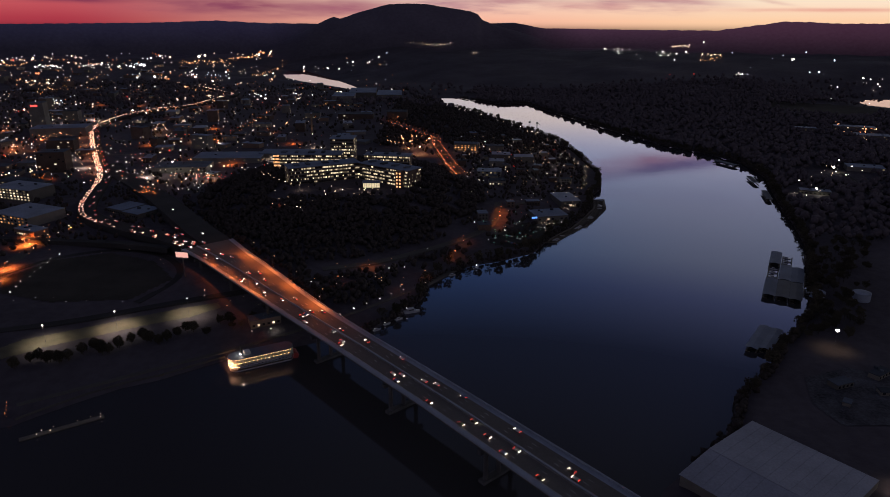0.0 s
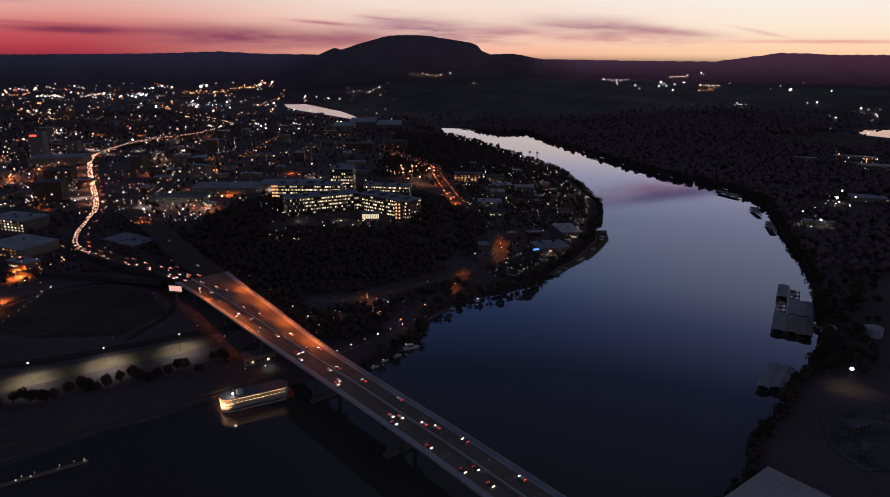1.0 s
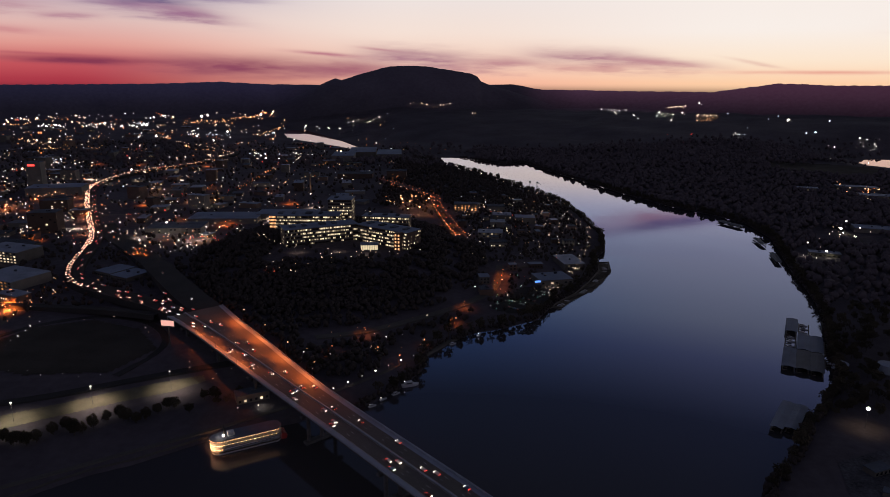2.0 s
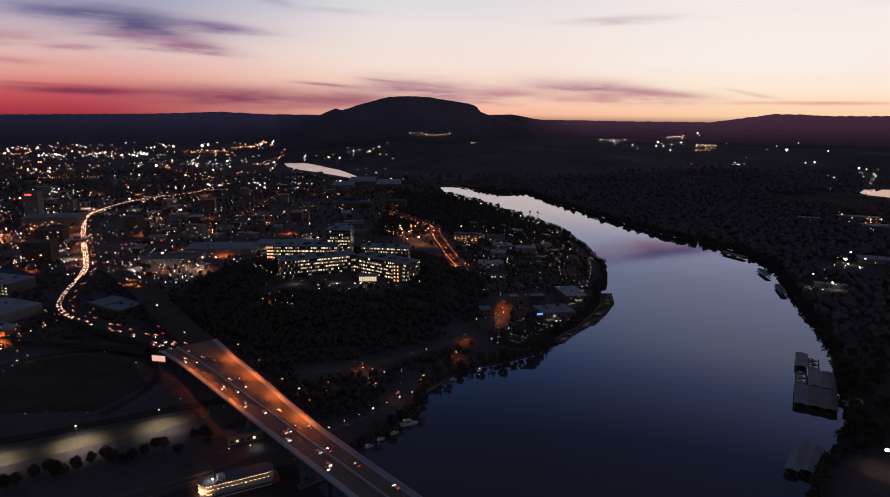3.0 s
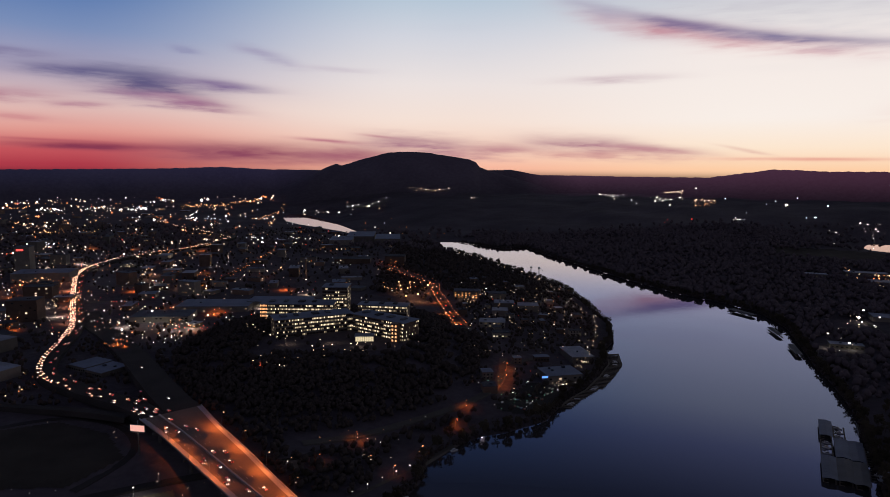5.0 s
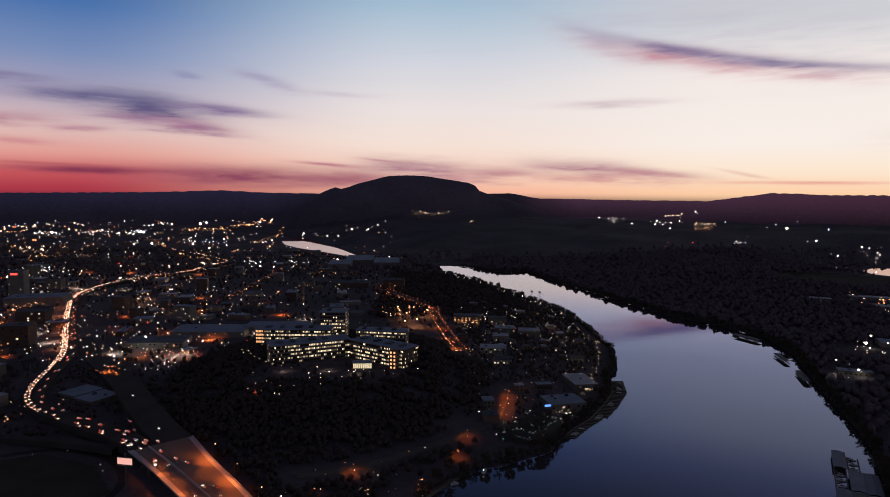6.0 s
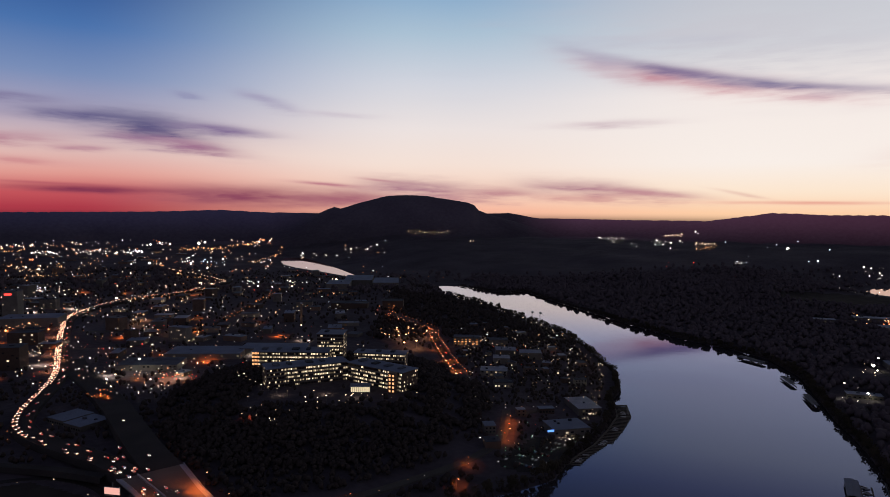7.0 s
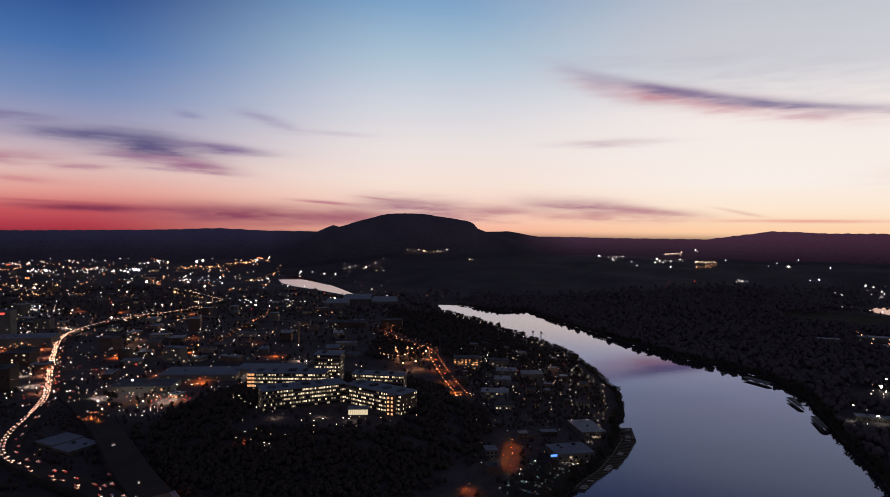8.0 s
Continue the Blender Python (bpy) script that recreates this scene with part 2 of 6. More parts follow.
M_BARK = material("bark", (0.06, 0.045, 0.035), 0.95, 0, 0.4, 0.6, 8, 0.4)
M_LEAF = material("late_autumn_foliage", (0.05, 0.042, 0.03), 0.95, 0, 0.5, 0.1, 1.5, 0.2, (0.03, 0.027, 0.02), spread=0.3, ior=1.15)
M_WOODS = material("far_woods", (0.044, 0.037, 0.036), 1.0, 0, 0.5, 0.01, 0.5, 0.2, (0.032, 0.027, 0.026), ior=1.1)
# lighter and more purple than the hill woods: haze put into the colour
M_FARWOODS = material("haze_tinted_woods", (0.076, 0.065, 0.076), 1.0, 0, 0.4, 0.01, 0.5, 0.2, (0.062, 0.053, 0.062), ior=1.1)
M_TIMBER = material("weathered_timber", (0.1, 0.085, 0.07), 0.9, 0, 0.4, 0.3, 4, 0.2)
M_WHITEPAINT = material("white_boat_paint", (0.33, 0.335, 0.36), 0.5, 0, 0.12, 0.2, 3, 0.05)
M_BOATROOF = material("blue_grey_boat_roof", (0.055, 0.07, 0.11), 0.7, 0, 0.25, 0.2, 3, 0.05)
M_RED = material("red_paint", (0.3, 0.03, 0.025), 0.5, 0, 0.2, 0.3, 3, 0.05)
M_TYRE = material("tyre_rubber", (0.02, 0.02, 0.02), 0.9, 0, 0.2, 2, 9, 0.1)
M_PAINTLINE = material("road_marking", (0.55, 0.55, 0.52), 0.7, 0, 0.3, 0.3, 3, 0.0)
M_CARS = [material("car_paint_" + n, c, 0.3, 0.2, 0.1, 0.5, 4, 0.0) for n, c in
          (("white", (0.36, 0.36, 0.36)), ("silver", (0.2, 0.205, 0.21)), ("black", (0.02, 0.02, 0.022)), ("blue", (0.04, 0.07, 0.16)), ("red", (0.12, 0.012, 0.012)))]

WARM, ORANGE, WHITE, COOL, AMBER = (1.0, 0.68, 0.46), (1.0, 0.27, 0.1), (1.0, 0.88, 0.8), (0.78, 0.84, 1.0), (1.0, 0.43, 0.2)
RED, GREEN, BLUE = (1.0, 0.06, 0.05), (0.45, 1.0, 0.75), (0.12, 0.3, 1.0)
E_WARM = lamp_material("warm_white_lamp", WARM, 4.0, spread=0.8)
E_ORANGE = lamp_material("sodium_lamp", ORANGE, 1.9, spread=0.8)
E_AMBER = lamp_material("amber_lamp", AMBER, 2.3, spread=0.8)
E_AMBERBRIGHT = lamp_material("bright_amber_lamp", (1.0, 0.55, 0.28), 4.0, spread=0.4)
E_WHITE = lamp_material("white_lamp", WHITE, 5.6, spread=0.8)
E_COOL = lamp_material("cool_white_lamp", COOL, 4.8, spread=0.8)
E_RED = lamp_material("red_lamp", RED, 2.4)
E_GREEN = lamp_material("green_white_lamp", GREEN, 1.6)
E_BLUE = lamp_material("blue_sign_lamp", BLUE, 1.5)
E_WINDOW = lamp_material("lit_window", (1.0, 0.78, 0.5), 0.62, spread=0.9)
E_WINDOWS2 = lamp_material("lit_orange_window", (1.0, 0.45, 0.17), 0.5, spread=0.8)
E_HEAD = lamp_material("headlight_glass", (1.0, 0.86, 0.7), 16, lights=True)
E_HEADFAR = lamp_material("far_headlight_glass", (1.0, 0.5, 0.32), 9)
E_TAIL = lamp_material("tail_light_glass", (1.0, 0.05, 0.03), 4)
E_BULB = lamp_material("festoon_bulb", (1.0, 0.5, 0.2), 5.0)
E_SIGN = lamp_material("lit_billboard_face", (1.0, 0.5, 0.42), 0.95)


def water_material(name="river_water", rough=(0.012, 0.045), tint=(0.65, 0.7, 0.98), tilt_range=(0.0, 0.03), far=(1.0, 0.89, 0.86)):
    """Dark water under a mirror whose strength follows Fresnel, boosted; rough runs from calm to ruffled patches. The
    normals of the far water tilt to mirror higher sky, and the mirror is tinted blue near and peach far.
    """
    m = bpy.data.materials.new(name)
    m.use_nodes = True
    n, l = m.node_tree.nodes, m.node_tree.links
    n.clear()
    out, mix, fr = n.new("ShaderNodeOutputMaterial"), n.new("ShaderNodeMixShader"), n.new("ShaderNodeFresnel")
    deep, gloss = n.new("ShaderNodeBsdfDiffuse"), n.new("ShaderNodeBsdfGlossy")
    deep.inputs["Color"].default_value = (0.034, 0.032, 0.034, 1)
    gloss.inputs["Color"].default_value = (*tint, 1)
    fr.inputs["IOR"].default_value = 1.33
    geo, mp, no, bp = n.new("ShaderNodeNewGeometry"), n.new("ShaderNodeMapping"), n.new("ShaderNodeTexNoise"), n.new("ShaderNodeBump")
    mp.inputs["Scale"].default_value = (0.05, 0.09, 0.05)
    no.inputs["Scale"].default_value, no.inputs["Detail"].default_value = 1.0, 3
    bp.inputs["Strength"].default_value, bp.inputs["Distance"].default_value = 0.02, 1.0
    l.new(geo.outputs["Position"], mp.inputs["Vector"])
    l.new(mp.outputs[0], no.inputs["Vector"])
    l.new(no.outputs["Fac"], bp.inputs["Height"])
    patch_n, mr = n.new("ShaderNodeTexNoise"), n.new("ShaderNodeMapRange")
    patch_n.inputs["Scale"].default_value, patch_n.inputs["Detail"].default_value = 0.006, 3
    l.new(geo.outputs["Position"], patch_n.inputs["Vector"])
    mr.inputs["From Min"].default_value, mr.inputs["From Max"].default_value = 0.35, 0.7
    mr.inputs["To Min"].default_value, mr.inputs["To Max"].default_value = rough
    l.new(patch_n.outputs["Fac"], mr.inputs["Value"])
    l.new(mr.outputs[0], gloss.inputs["Roughness"])
    # tilted normals keep the dark hills out of the far reflection
    place, lean, tilt, facet = n.new("ShaderNodeSeparateXYZ"), n.new("ShaderNodeMapRange"), n.new("ShaderNodeCombineXYZ"), n.new("ShaderNodeVectorMath")
    l.new(geo.outputs["Position"], place.inputs[0])
    lean.interpolation_type = "SMOOTHSTEP"
    lean.inputs["From Min"].default_value, lean.inputs["From Max"].default_value = 1600, 2300
    lean.inputs["To Min"].default_value, lean.inputs["To Max"].default_value = -tilt_range[0], -tilt_range[1]
    l.new(place.outputs[1], lean.inputs["Value"])
    l.new(lean.outputs[0], tilt.inputs[1])
    # the reflection is coloured by distance: tint near, far beyond
    far_mix, hue = n.new("ShaderNodeMapRange"), n.new("ShaderNodeMix")
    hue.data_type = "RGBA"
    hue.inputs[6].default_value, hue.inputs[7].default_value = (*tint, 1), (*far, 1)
    far_mix.interpolation_type = "SMOOTHSTEP"
    far_mix.inputs["From Min"].default_value, far_mix.inputs["From Max"].default_value = 1250, 1950
    l.new(place.outputs[1], far_mix.inputs["Value"])
    l.new(far_mix.outputs[0], hue.inputs[0])
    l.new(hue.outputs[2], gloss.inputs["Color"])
    facet.operation = "ADD"
    l.new(bp.outputs[0], facet.inputs[0])
    l.new(tilt.outputs[0], facet.inputs[1])
    unit = n.new("ShaderNodeVectorMath")
    unit.operation = "NORMALIZE"
    l.new(facet.outputs[0], unit.inputs[0])
    for node in (gloss, deep):
        l.new(unit.outputs[0], node.inputs["Normal"])
    strong = n.new("ShaderNodeMath")
    strong.operation, strong.use_clamp = "MULTIPLY", True
    strong.inputs[1].default_value = 1.55
    l.new(fr.outputs[0], strong.inputs[0])
    l.new(strong.outputs[0], mix.inputs[0])
    l.new(deep.outputs[0], mix.inputs[1])
    l.new(gloss.outputs[0], mix.inputs[2])
    l.new(mix.outputs[0], out.inputs["Surface"])
    return m


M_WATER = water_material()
# mirror tilted and tinted peach to copy the low bright sky
M_WATERFAR = water_material("tilted_tinted_water", (0.02, 0.04), (1.0, 0.8, 0.7), (0.058, 0.058), (1.0, 0.69, 0.55))


def distance_material():
    """Wooded hills miles away: a faint glow stands in for dusk haze, bluer to the west and redder under the sunset."""
    m = material("haze_glow_hills", (0.07, 0.062, 0.075), 1.0, 0, 0.5, 0.004, 0.05, 0.1, (0.045, 0.04, 0.05), ior=1.1)
    n, l = m.node_tree.nodes, m.node_tree.links
    b = n["Principled BSDF"]
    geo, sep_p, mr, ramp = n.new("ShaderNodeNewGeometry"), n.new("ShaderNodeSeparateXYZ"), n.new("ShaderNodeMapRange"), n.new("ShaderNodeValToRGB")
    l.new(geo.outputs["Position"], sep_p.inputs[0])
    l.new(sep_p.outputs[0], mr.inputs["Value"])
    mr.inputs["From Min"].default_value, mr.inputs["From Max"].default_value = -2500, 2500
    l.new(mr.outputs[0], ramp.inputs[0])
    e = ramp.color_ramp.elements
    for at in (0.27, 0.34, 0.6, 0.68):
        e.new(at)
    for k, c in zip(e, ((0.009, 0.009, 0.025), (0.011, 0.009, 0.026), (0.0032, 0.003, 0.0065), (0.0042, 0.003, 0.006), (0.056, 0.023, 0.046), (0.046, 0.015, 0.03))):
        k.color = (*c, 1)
    # the haze is emission, stronger towards the crests
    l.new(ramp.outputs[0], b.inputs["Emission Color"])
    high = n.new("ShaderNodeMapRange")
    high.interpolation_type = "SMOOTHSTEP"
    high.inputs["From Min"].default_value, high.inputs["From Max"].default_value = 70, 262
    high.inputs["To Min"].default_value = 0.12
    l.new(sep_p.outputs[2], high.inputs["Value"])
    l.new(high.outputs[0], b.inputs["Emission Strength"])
    m.cycles.emission_sampling = "NONE"
    return m


M_DISTANCE = distance_material()

# ---------------------------------------------------------------- helpers for meshes
def part(name, bm, mat, parent=None, label=""):
    """Links a bmesh, or a mesh, as one object, under a parent if there is one."""
    if isinstance(bm, bmesh.types.BMesh):
        me = bpy.data.meshes.new(name)
        bm.to_mesh(me)
        bm.free()
    else:
        me = bm
    if mat is not None and not me.materials:
        me.materials.append(mat)
    ob = new(name, me)
    if parent is not None:
        ob.parent = parent
    if label:
        ob["label"] = label
    return ob


def soup(name, verts, faces, mat=None, smooth=False):
    """A mesh from arrays of places and faces."""
    me = bpy.data.meshes.new(name)
    me.from_pydata([tuple(v) for v in verts], [], [tuple(f) for f in faces])
    if mat is not None:
        me.materials.append(mat)
    if smooth:
        me.polygons.foreach_set("use_smooth", [True] * len(me.polygons))
    me.update()
    return me


def box(bm, x0, x1, y0, y1, z0, z1, m=None, bevel=0.0):
    """Adds a box to a bmesh."""
    vs = [bm.verts.new((x, y, z)) for x in (x0, x1) for y in (y0, y1) for z in (z0, z1)]
    fs = [bm.faces.new([vs[i] for i in f]) for f in ((0, 1, 3, 2), (4, 6, 7, 5), (0, 4, 5, 1), (2, 3, 7, 6), (0, 2, 6, 4), (1, 5, 7, 3))]
    if m is not None:
        bmesh.ops.transform(bm, matrix=m, verts=vs)
    if bevel:
        edges = list({e for f in fs for e in f.edges})
        bmesh.ops.bevel(bm, geom=edges, offset=bevel, segments=1, affect="EDGES")
    return bm


def tube(bm, a, b, r0, r1, n=6):
    """Adds a tapered rod from a to b."""
    a, b = Vector(a), Vector(b)
    q = (b - a).to_track_quat("Z", "Y")
    rings = []
    for c, r in ((a, r0), (b, r1)):
        rings.append([bm.verts.new(c + q @ Vector((r * math.cos(k * 2 * math.pi / n), r * math.sin(k * 2 * math.pi / n), 0))) for k in range(n)])
    for k in range(n):
        bm.faces.new((rings[0][k], rings[0][(k + 1) % n], rings[1][(k + 1) % n], rings[1][k]))
    bm.faces.new(rings[0][::-1])
    bm.faces.new(rings[1])
    return bm


def ball(bm, c, r, sub=1, squash=1.0):
    res = bmesh.ops.create_icosphere(bm, subdivisions=sub, radius=r)
    for v in res["verts"]:
        v.co.z *= squash
        v.co += Vector(c)
    return bm


def empty(name, x, y, z, turn=0.0):
    ob = new(name)
    ob.matrix_basis = pose(x, y, z, 0, 0, turn)
    return ob


# ---------------------------------------------------------------- the lie of the land
# banks of the river, from the near reach round the bend to the far reach
BANK_WEST = [(-1200, -330), (-400, -110), (-120, 60), (0, 140), (70, 215), (105, 275), (130, 312), (154, 334), (176, 354), (198, 379), (214, 410), (241, 437),
             (264, 460), (277, 484), (303, 508), (328, 540), (346, 556), (372, 607), (402, 670), (436, 735), (458, 794), (476, 850), (490, 905), (530, 1020),
             (566, 1125), (578, 1251), (545, 1335), (490, 1424), (430, 1590), (380, 1765), (306, 2015), (262, 2195), (190, 2150), (50, 2330), (-20, 2330)]
BANK_EAST = [(-26, 2290), (13, 2080), (122, 1862), (209, 1603), (256, 1494), (270, 1316), (271, 1213), (276, 1140), (252, 1030), (229, 988), (216, 922), (190, 866),
             (163, 820), (140, 791), (119, 752), (104, 722), (79, 706), (62, 694), (34, 682), (-5, 648), (-18, 621), (-22, 586), (-40, 549), (-60, 524),
             (-86, 507), (-117, 491), (-146, 477), (-175, 465), (-218, 432), (-241, 420), (-260, 404), (-281, 384), (-292, 372), (-420, 330), (-1200, 120)]
FAR_REACH = [(-811, 3325), (-843, 3557), (-748, 3568), (-576, 3209), (-428, 2862), (-301, 2541), (-309, 2499), (-395, 2642), (-515, 2802), (-644, 2953), (-746, 3126)]
FAR_POOL = [(1400, 2190), (1425, 2285), (1510, 2370), (1800, 2330), (1800, 2080), (1432, 2125)]
RIVER = BANK_WEST + BANK_EAST


def shore(x, y, poly):
    """Signed distance to a closed outline: positive outside."""
    d = np.full(x.shape, 1e12)
    inside = np.zeros(x.shape, bool)
    for (ax, ay), (bx, by) in zip(poly, poly[1:] + poly[:1]):
        ex, ey = bx - ax, by - ay
        s = np.clip(((x - ax) * ex + (y - ay) * ey) / (ex * ex + ey * ey), 0, 1)
        d = np.minimum(d, (x - ax - s * ex) ** 2 + (y - ay - s * ey) ** 2)
        if ay != by:
            cross = (ay > y) != (by > y)
            inside ^= cross & (x < (y - ay) / (by - ay) * ex + ax)
    return np.where(inside, -1, 1) * np.sqrt(d)


def ease(v, lo, hi):
    s = np.clip((v - lo) / (hi - lo), 0, 1)
    return s * s * (3 - 2 * s)


def wave(x, y, k, seed):
    """Smooth bumps of about -1 to 1, k per metre."""
    out = np.zeros_like(x)
    r = np.random.default_rng(seed)
    for octave in range(4):
        for _ in range(4):
            a, p = r.uniform(0, 6.283), r.uniform(0, 6.283)
            out += np.sin((x * np.cos(a) + y * np.sin(a)) * k * 6.283 * 2 ** octave * r.uniform(0.7, 1.3) + p) / 2 ** (octave * 0.9) / 5
    return out


# skyline: x / y against (z - 260) / y
SKY_U = [-0.80, -0.652, -0.56, -0.452, -0.39, -0.336, -0.27, -0.2, -0.1, 0, 0.06, 0.098, 0.144, 0.2, 0.26, 0.40, 0.6, 0.8]
SKY_E = [-0.009, -0.0089, -0.0078, -0.0063, -0.0046, -0.0024, -0.0054, -0.006, -0.006, -0.006, -0.004, -0.0030, -0.0104, -0.0108, -0.0115, -0.0121, -0.010, -0.010]
MTN_U = [-0.30, -0.24, -0.20, -0.178, -0.164, -0.1635, -0.155, -0.145, -0.121, -0.1, -0.085, -0.063, -0.045, -0.022, -0.005, 0.018, 0.036, 0.046, 0.052, 0.07, 0.10, 0.14, 0.19]
MTN_E = [-0.052, -0.030, -0.0125, -0.002, 0.0035, 0.0035, 0.001, 0.004, 0.0113, 0.017, 0.0207, 0.0224, 0.0220, 0.0211, 0.0180, 0.0145, 0.0122, 0.008, 0.0005, -0.006, -0.014, -0.026, -0.044]
RIDGE_U = [0.26, 0.33, 0.395, 0.43, 0.46, 0.49, 0.53, 0.57, 0.61, 0.645, 0.8]
RIDGE_E = [-0.04, -0.024, -0.0122, -0.0075, -0.0035, 0.0009, 0.0002, -0.0013, -0.0014, -0.0011, 0.0]


def land(x, y):
    """Height of the ground, in metres over the river."""
    x, y = np.asarray(x, float), np.asarray(y, float)
    d = np.minimum(np.minimum(shore(x, y, RIVER), shore(x, y, FAR_REACH)), shore(x, y, FAR_POOL))
    mid = np.interp(y, [200, 300, 420, 560, 700, 900, 1150, 1300, 1600, 2000, 2300, 2700], [-200, -40, 40, 130, 250, 350, 410, 400, 310, 210, 0, -350])
    city = ease(mid - x, -20, 40)
    z = np.where(d > 0, 3.2 * (1 - np.exp(-np.maximum(d, 0) / 6)), np.maximum(d * 0.35, -5)) + 0.2
    z += city * 11 * ease(d, 15, 170) + (1 - city) * 4 * ease(d, 20, 200)
    bump = ease(d, 10, 160)
    z += bump * wave(x, y, 1 / 420, 3) * (1.5 + np.clip(y - 1200, 0, 3000) * 0.004)
    # the wooded hill with the campus on its level top
    r = np.sqrt(((x + 150) / 190) ** 2 + ((y - 960) / 215) ** 2)
    z += 15 * (1 - ease(r, 0.66, 1.12)) * bump
    # a low wooded rise beyond the bend, the long mountain and the ridges of the horizon
    rho, u = np.hypot(x, y), x / np.maximum(y, 1)
    z += (92 - 52 * ease(-u, 0.05, 0.25)) * ease(rho, 2300, 4000) * ease(d, 30, 500) * (y > 400)
    z += 26 * ease(x, 380, 900) * ease(y, 1500, 2300) * (1 - ease(y, 2500, 3600)) * ease(d, 40, 300)
    for us, es, at, front, back in ((SKY_U, SKY_E, 4640, 450, 160), (MTN_U, MTN_E, 4400, 700, 230), (RIDGE_U, RIDGE_E, 4400, 480, 230)):
        e = np.interp(u, us, es)
        top = 260 + e * at * (y / np.maximum(rho, 1))
        top = top + wave(x, y, 1 / 130, 12) * (2.6 if us is not SKY_U else 1.2)
        side = ease(u, us[0], us[0] + 0.03) * (1 - ease(u, us[-1] - 0.03, us[-1]))
        if us is not MTN_U and us is not RIDGE_U:
            side = 1.0
        prof = np.where(rho < at, ease(rho, at - front, at) ** 1.3, 1 - ease(rho, at, at + back))
        z = np.maximum(z, np.where((y > 400) & (prof * side > 0.02), top * prof * side * ease(d, 5, 160), -99))
    return z


def land_at(x, y):
    return float(land(np.array([x]), np.array([y]))[0])


rows = np.concatenate([100 * np.exp(np.arange(0, 566) * 0.007) - 500])
cols = np.linspace(-0.70, 0.70, 520)
gy, gu = np.meshgrid(rows, cols, indexing="ij")
gx = gu * (gy + 500)
gz = land(gx, gy)
nr, nc = gz.shape
idx = np.arange(nr * nc).reshape(nr, nc)
all_quads = np.stack([idx[:-1, :-1], idx[:-1, 1:], idx[1:, 1:], idx[1:, :-1]], -1).reshape(-1, 4)
mids = np.hypot(gx, gy)[:-1, :-1].ravel()
slope_edge = 3980 + 40 * wave(gx[:-1, :-1].ravel(), gy[:-1, :-1].ravel(), 1 / 900, 8)
far_part = (mids > slope_edge) & (gy[:-1, :-1].ravel() > 400)
quads = all_quads[~far_part]
me = bpy.data.meshes.new("ground")
me.vertices.add(nr * nc)
me.vertices.foreach_set("co", np.stack([gx, gy, gz], -1).astype(np.float32).ravel())
me.loops.add(quads.size)
me.loops.foreach_set("vertex_index", quads.astype(np.int32).ravel())
me.polygons.add(len(quads))
me.polygons.foreach_set("loop_start", np.arange(0, quads.size, 4, dtype=np.int32))
me.polygons.foreach_set("use_smooth", np.ones(len(quads), bool))
me.update()
me.validate()
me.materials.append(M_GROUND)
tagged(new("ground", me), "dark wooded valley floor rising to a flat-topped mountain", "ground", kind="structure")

hills = bpy.data.meshes.new("backdrop_hills")
hq = all_quads[far_part]
used, hq = np.unique(hq, return_inverse=True)
hq = hq.reshape(-1, 4)
hills.vertices.add(len(used))
hills.vertices.foreach_set("co", np.stack([gx, gy, gz], -1).reshape(-1, 3)[used].astype(np.float32).ravel())
hills.loops.add(hq.size)
hills.loops.foreach_set("vertex_index", hq.astype(np.int32).ravel())
hills.polygons.add(len(hq))
hills.polygons.foreach_set("loop_start", np.arange(0, hq.size, 4, dtype=np.int32))
hills.polygons.foreach_set("use_smooth", np.ones(len(hq), bool))
hills.update()
hills.validate()
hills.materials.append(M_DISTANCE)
tagged(new("backdrop_hills", hills), "flat-topped mountain and ridges with a purple haze glow along the horizon", "hills", kind="structure")

bm = bmesh.new()
vs = [bm.verts.new(v) for v in ((-2200, -500, 0), (2200, -500, 0), (2600, 4000, 0), (-2600, 4000, 0))]
bm.faces.new(vs)
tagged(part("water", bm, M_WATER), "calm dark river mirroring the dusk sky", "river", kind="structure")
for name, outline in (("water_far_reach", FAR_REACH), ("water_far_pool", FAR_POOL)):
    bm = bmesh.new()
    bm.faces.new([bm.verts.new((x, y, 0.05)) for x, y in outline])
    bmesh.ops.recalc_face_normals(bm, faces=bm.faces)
    tagged(part(name, bm, M_WATERFAR), "distant reach of the river, its mirror tilted and tinted to copy bright sky", "river", kind="structure")

# ---------------------------------------------------------------- bridge, in its own frame: s along it to the south, n across it
B_DIR, B_NOR, B_ORG = Vector((-0.652, 0.758, 0)), Vector((0.758, 0.652, 0)), Vector((50, 275, 0))
DECK = 28.0


def on_bridge(s, n, z=DECK):
    p = B_ORG + B_DIR * s + B_NOR * n
    return Vector((p.x, p.y, z))


def edge_left(s):
    return float(np.interp(s, [-420, 0, 99, 200, 280, 410, 450, 520], [3.0, 3.0, 4.0, 2.5, 0.2, -2.2, -3.2, -8.0]))


def edge_right(s):
    return float(np.interp(s, [-420, 0, 99, 200, 260, 310, 370, 440, 520], [37.6, 37.6, 37.2, 35.6, 35.4, 37.6, 42.0, 45.0, 52.0]))


def strip(bm, stations, lo, hi, z0, z1):
    """A bar along the bridge: lo and hi give its sides at each station."""
    rings = []
    for s in stations:
        a, b = lo(s), hi(s)
        rings.append([bm.verts.new(on_bridge(s, n, z)) for n, z in ((a, z0), (b, z0), (b, z1), (a, z1))])
    for p, q in zip(rings, rings[1:]):
        for k in range(4):
            bm.faces.new((p[k], q[k], q[(k + 1) % 4], p[(k + 1) % 4]))
    bm.faces.new(rings[0])
    bm.faces.new(rings[-1][::-1])
    return bm


STATIONS = list(range(-420, 501, 20))
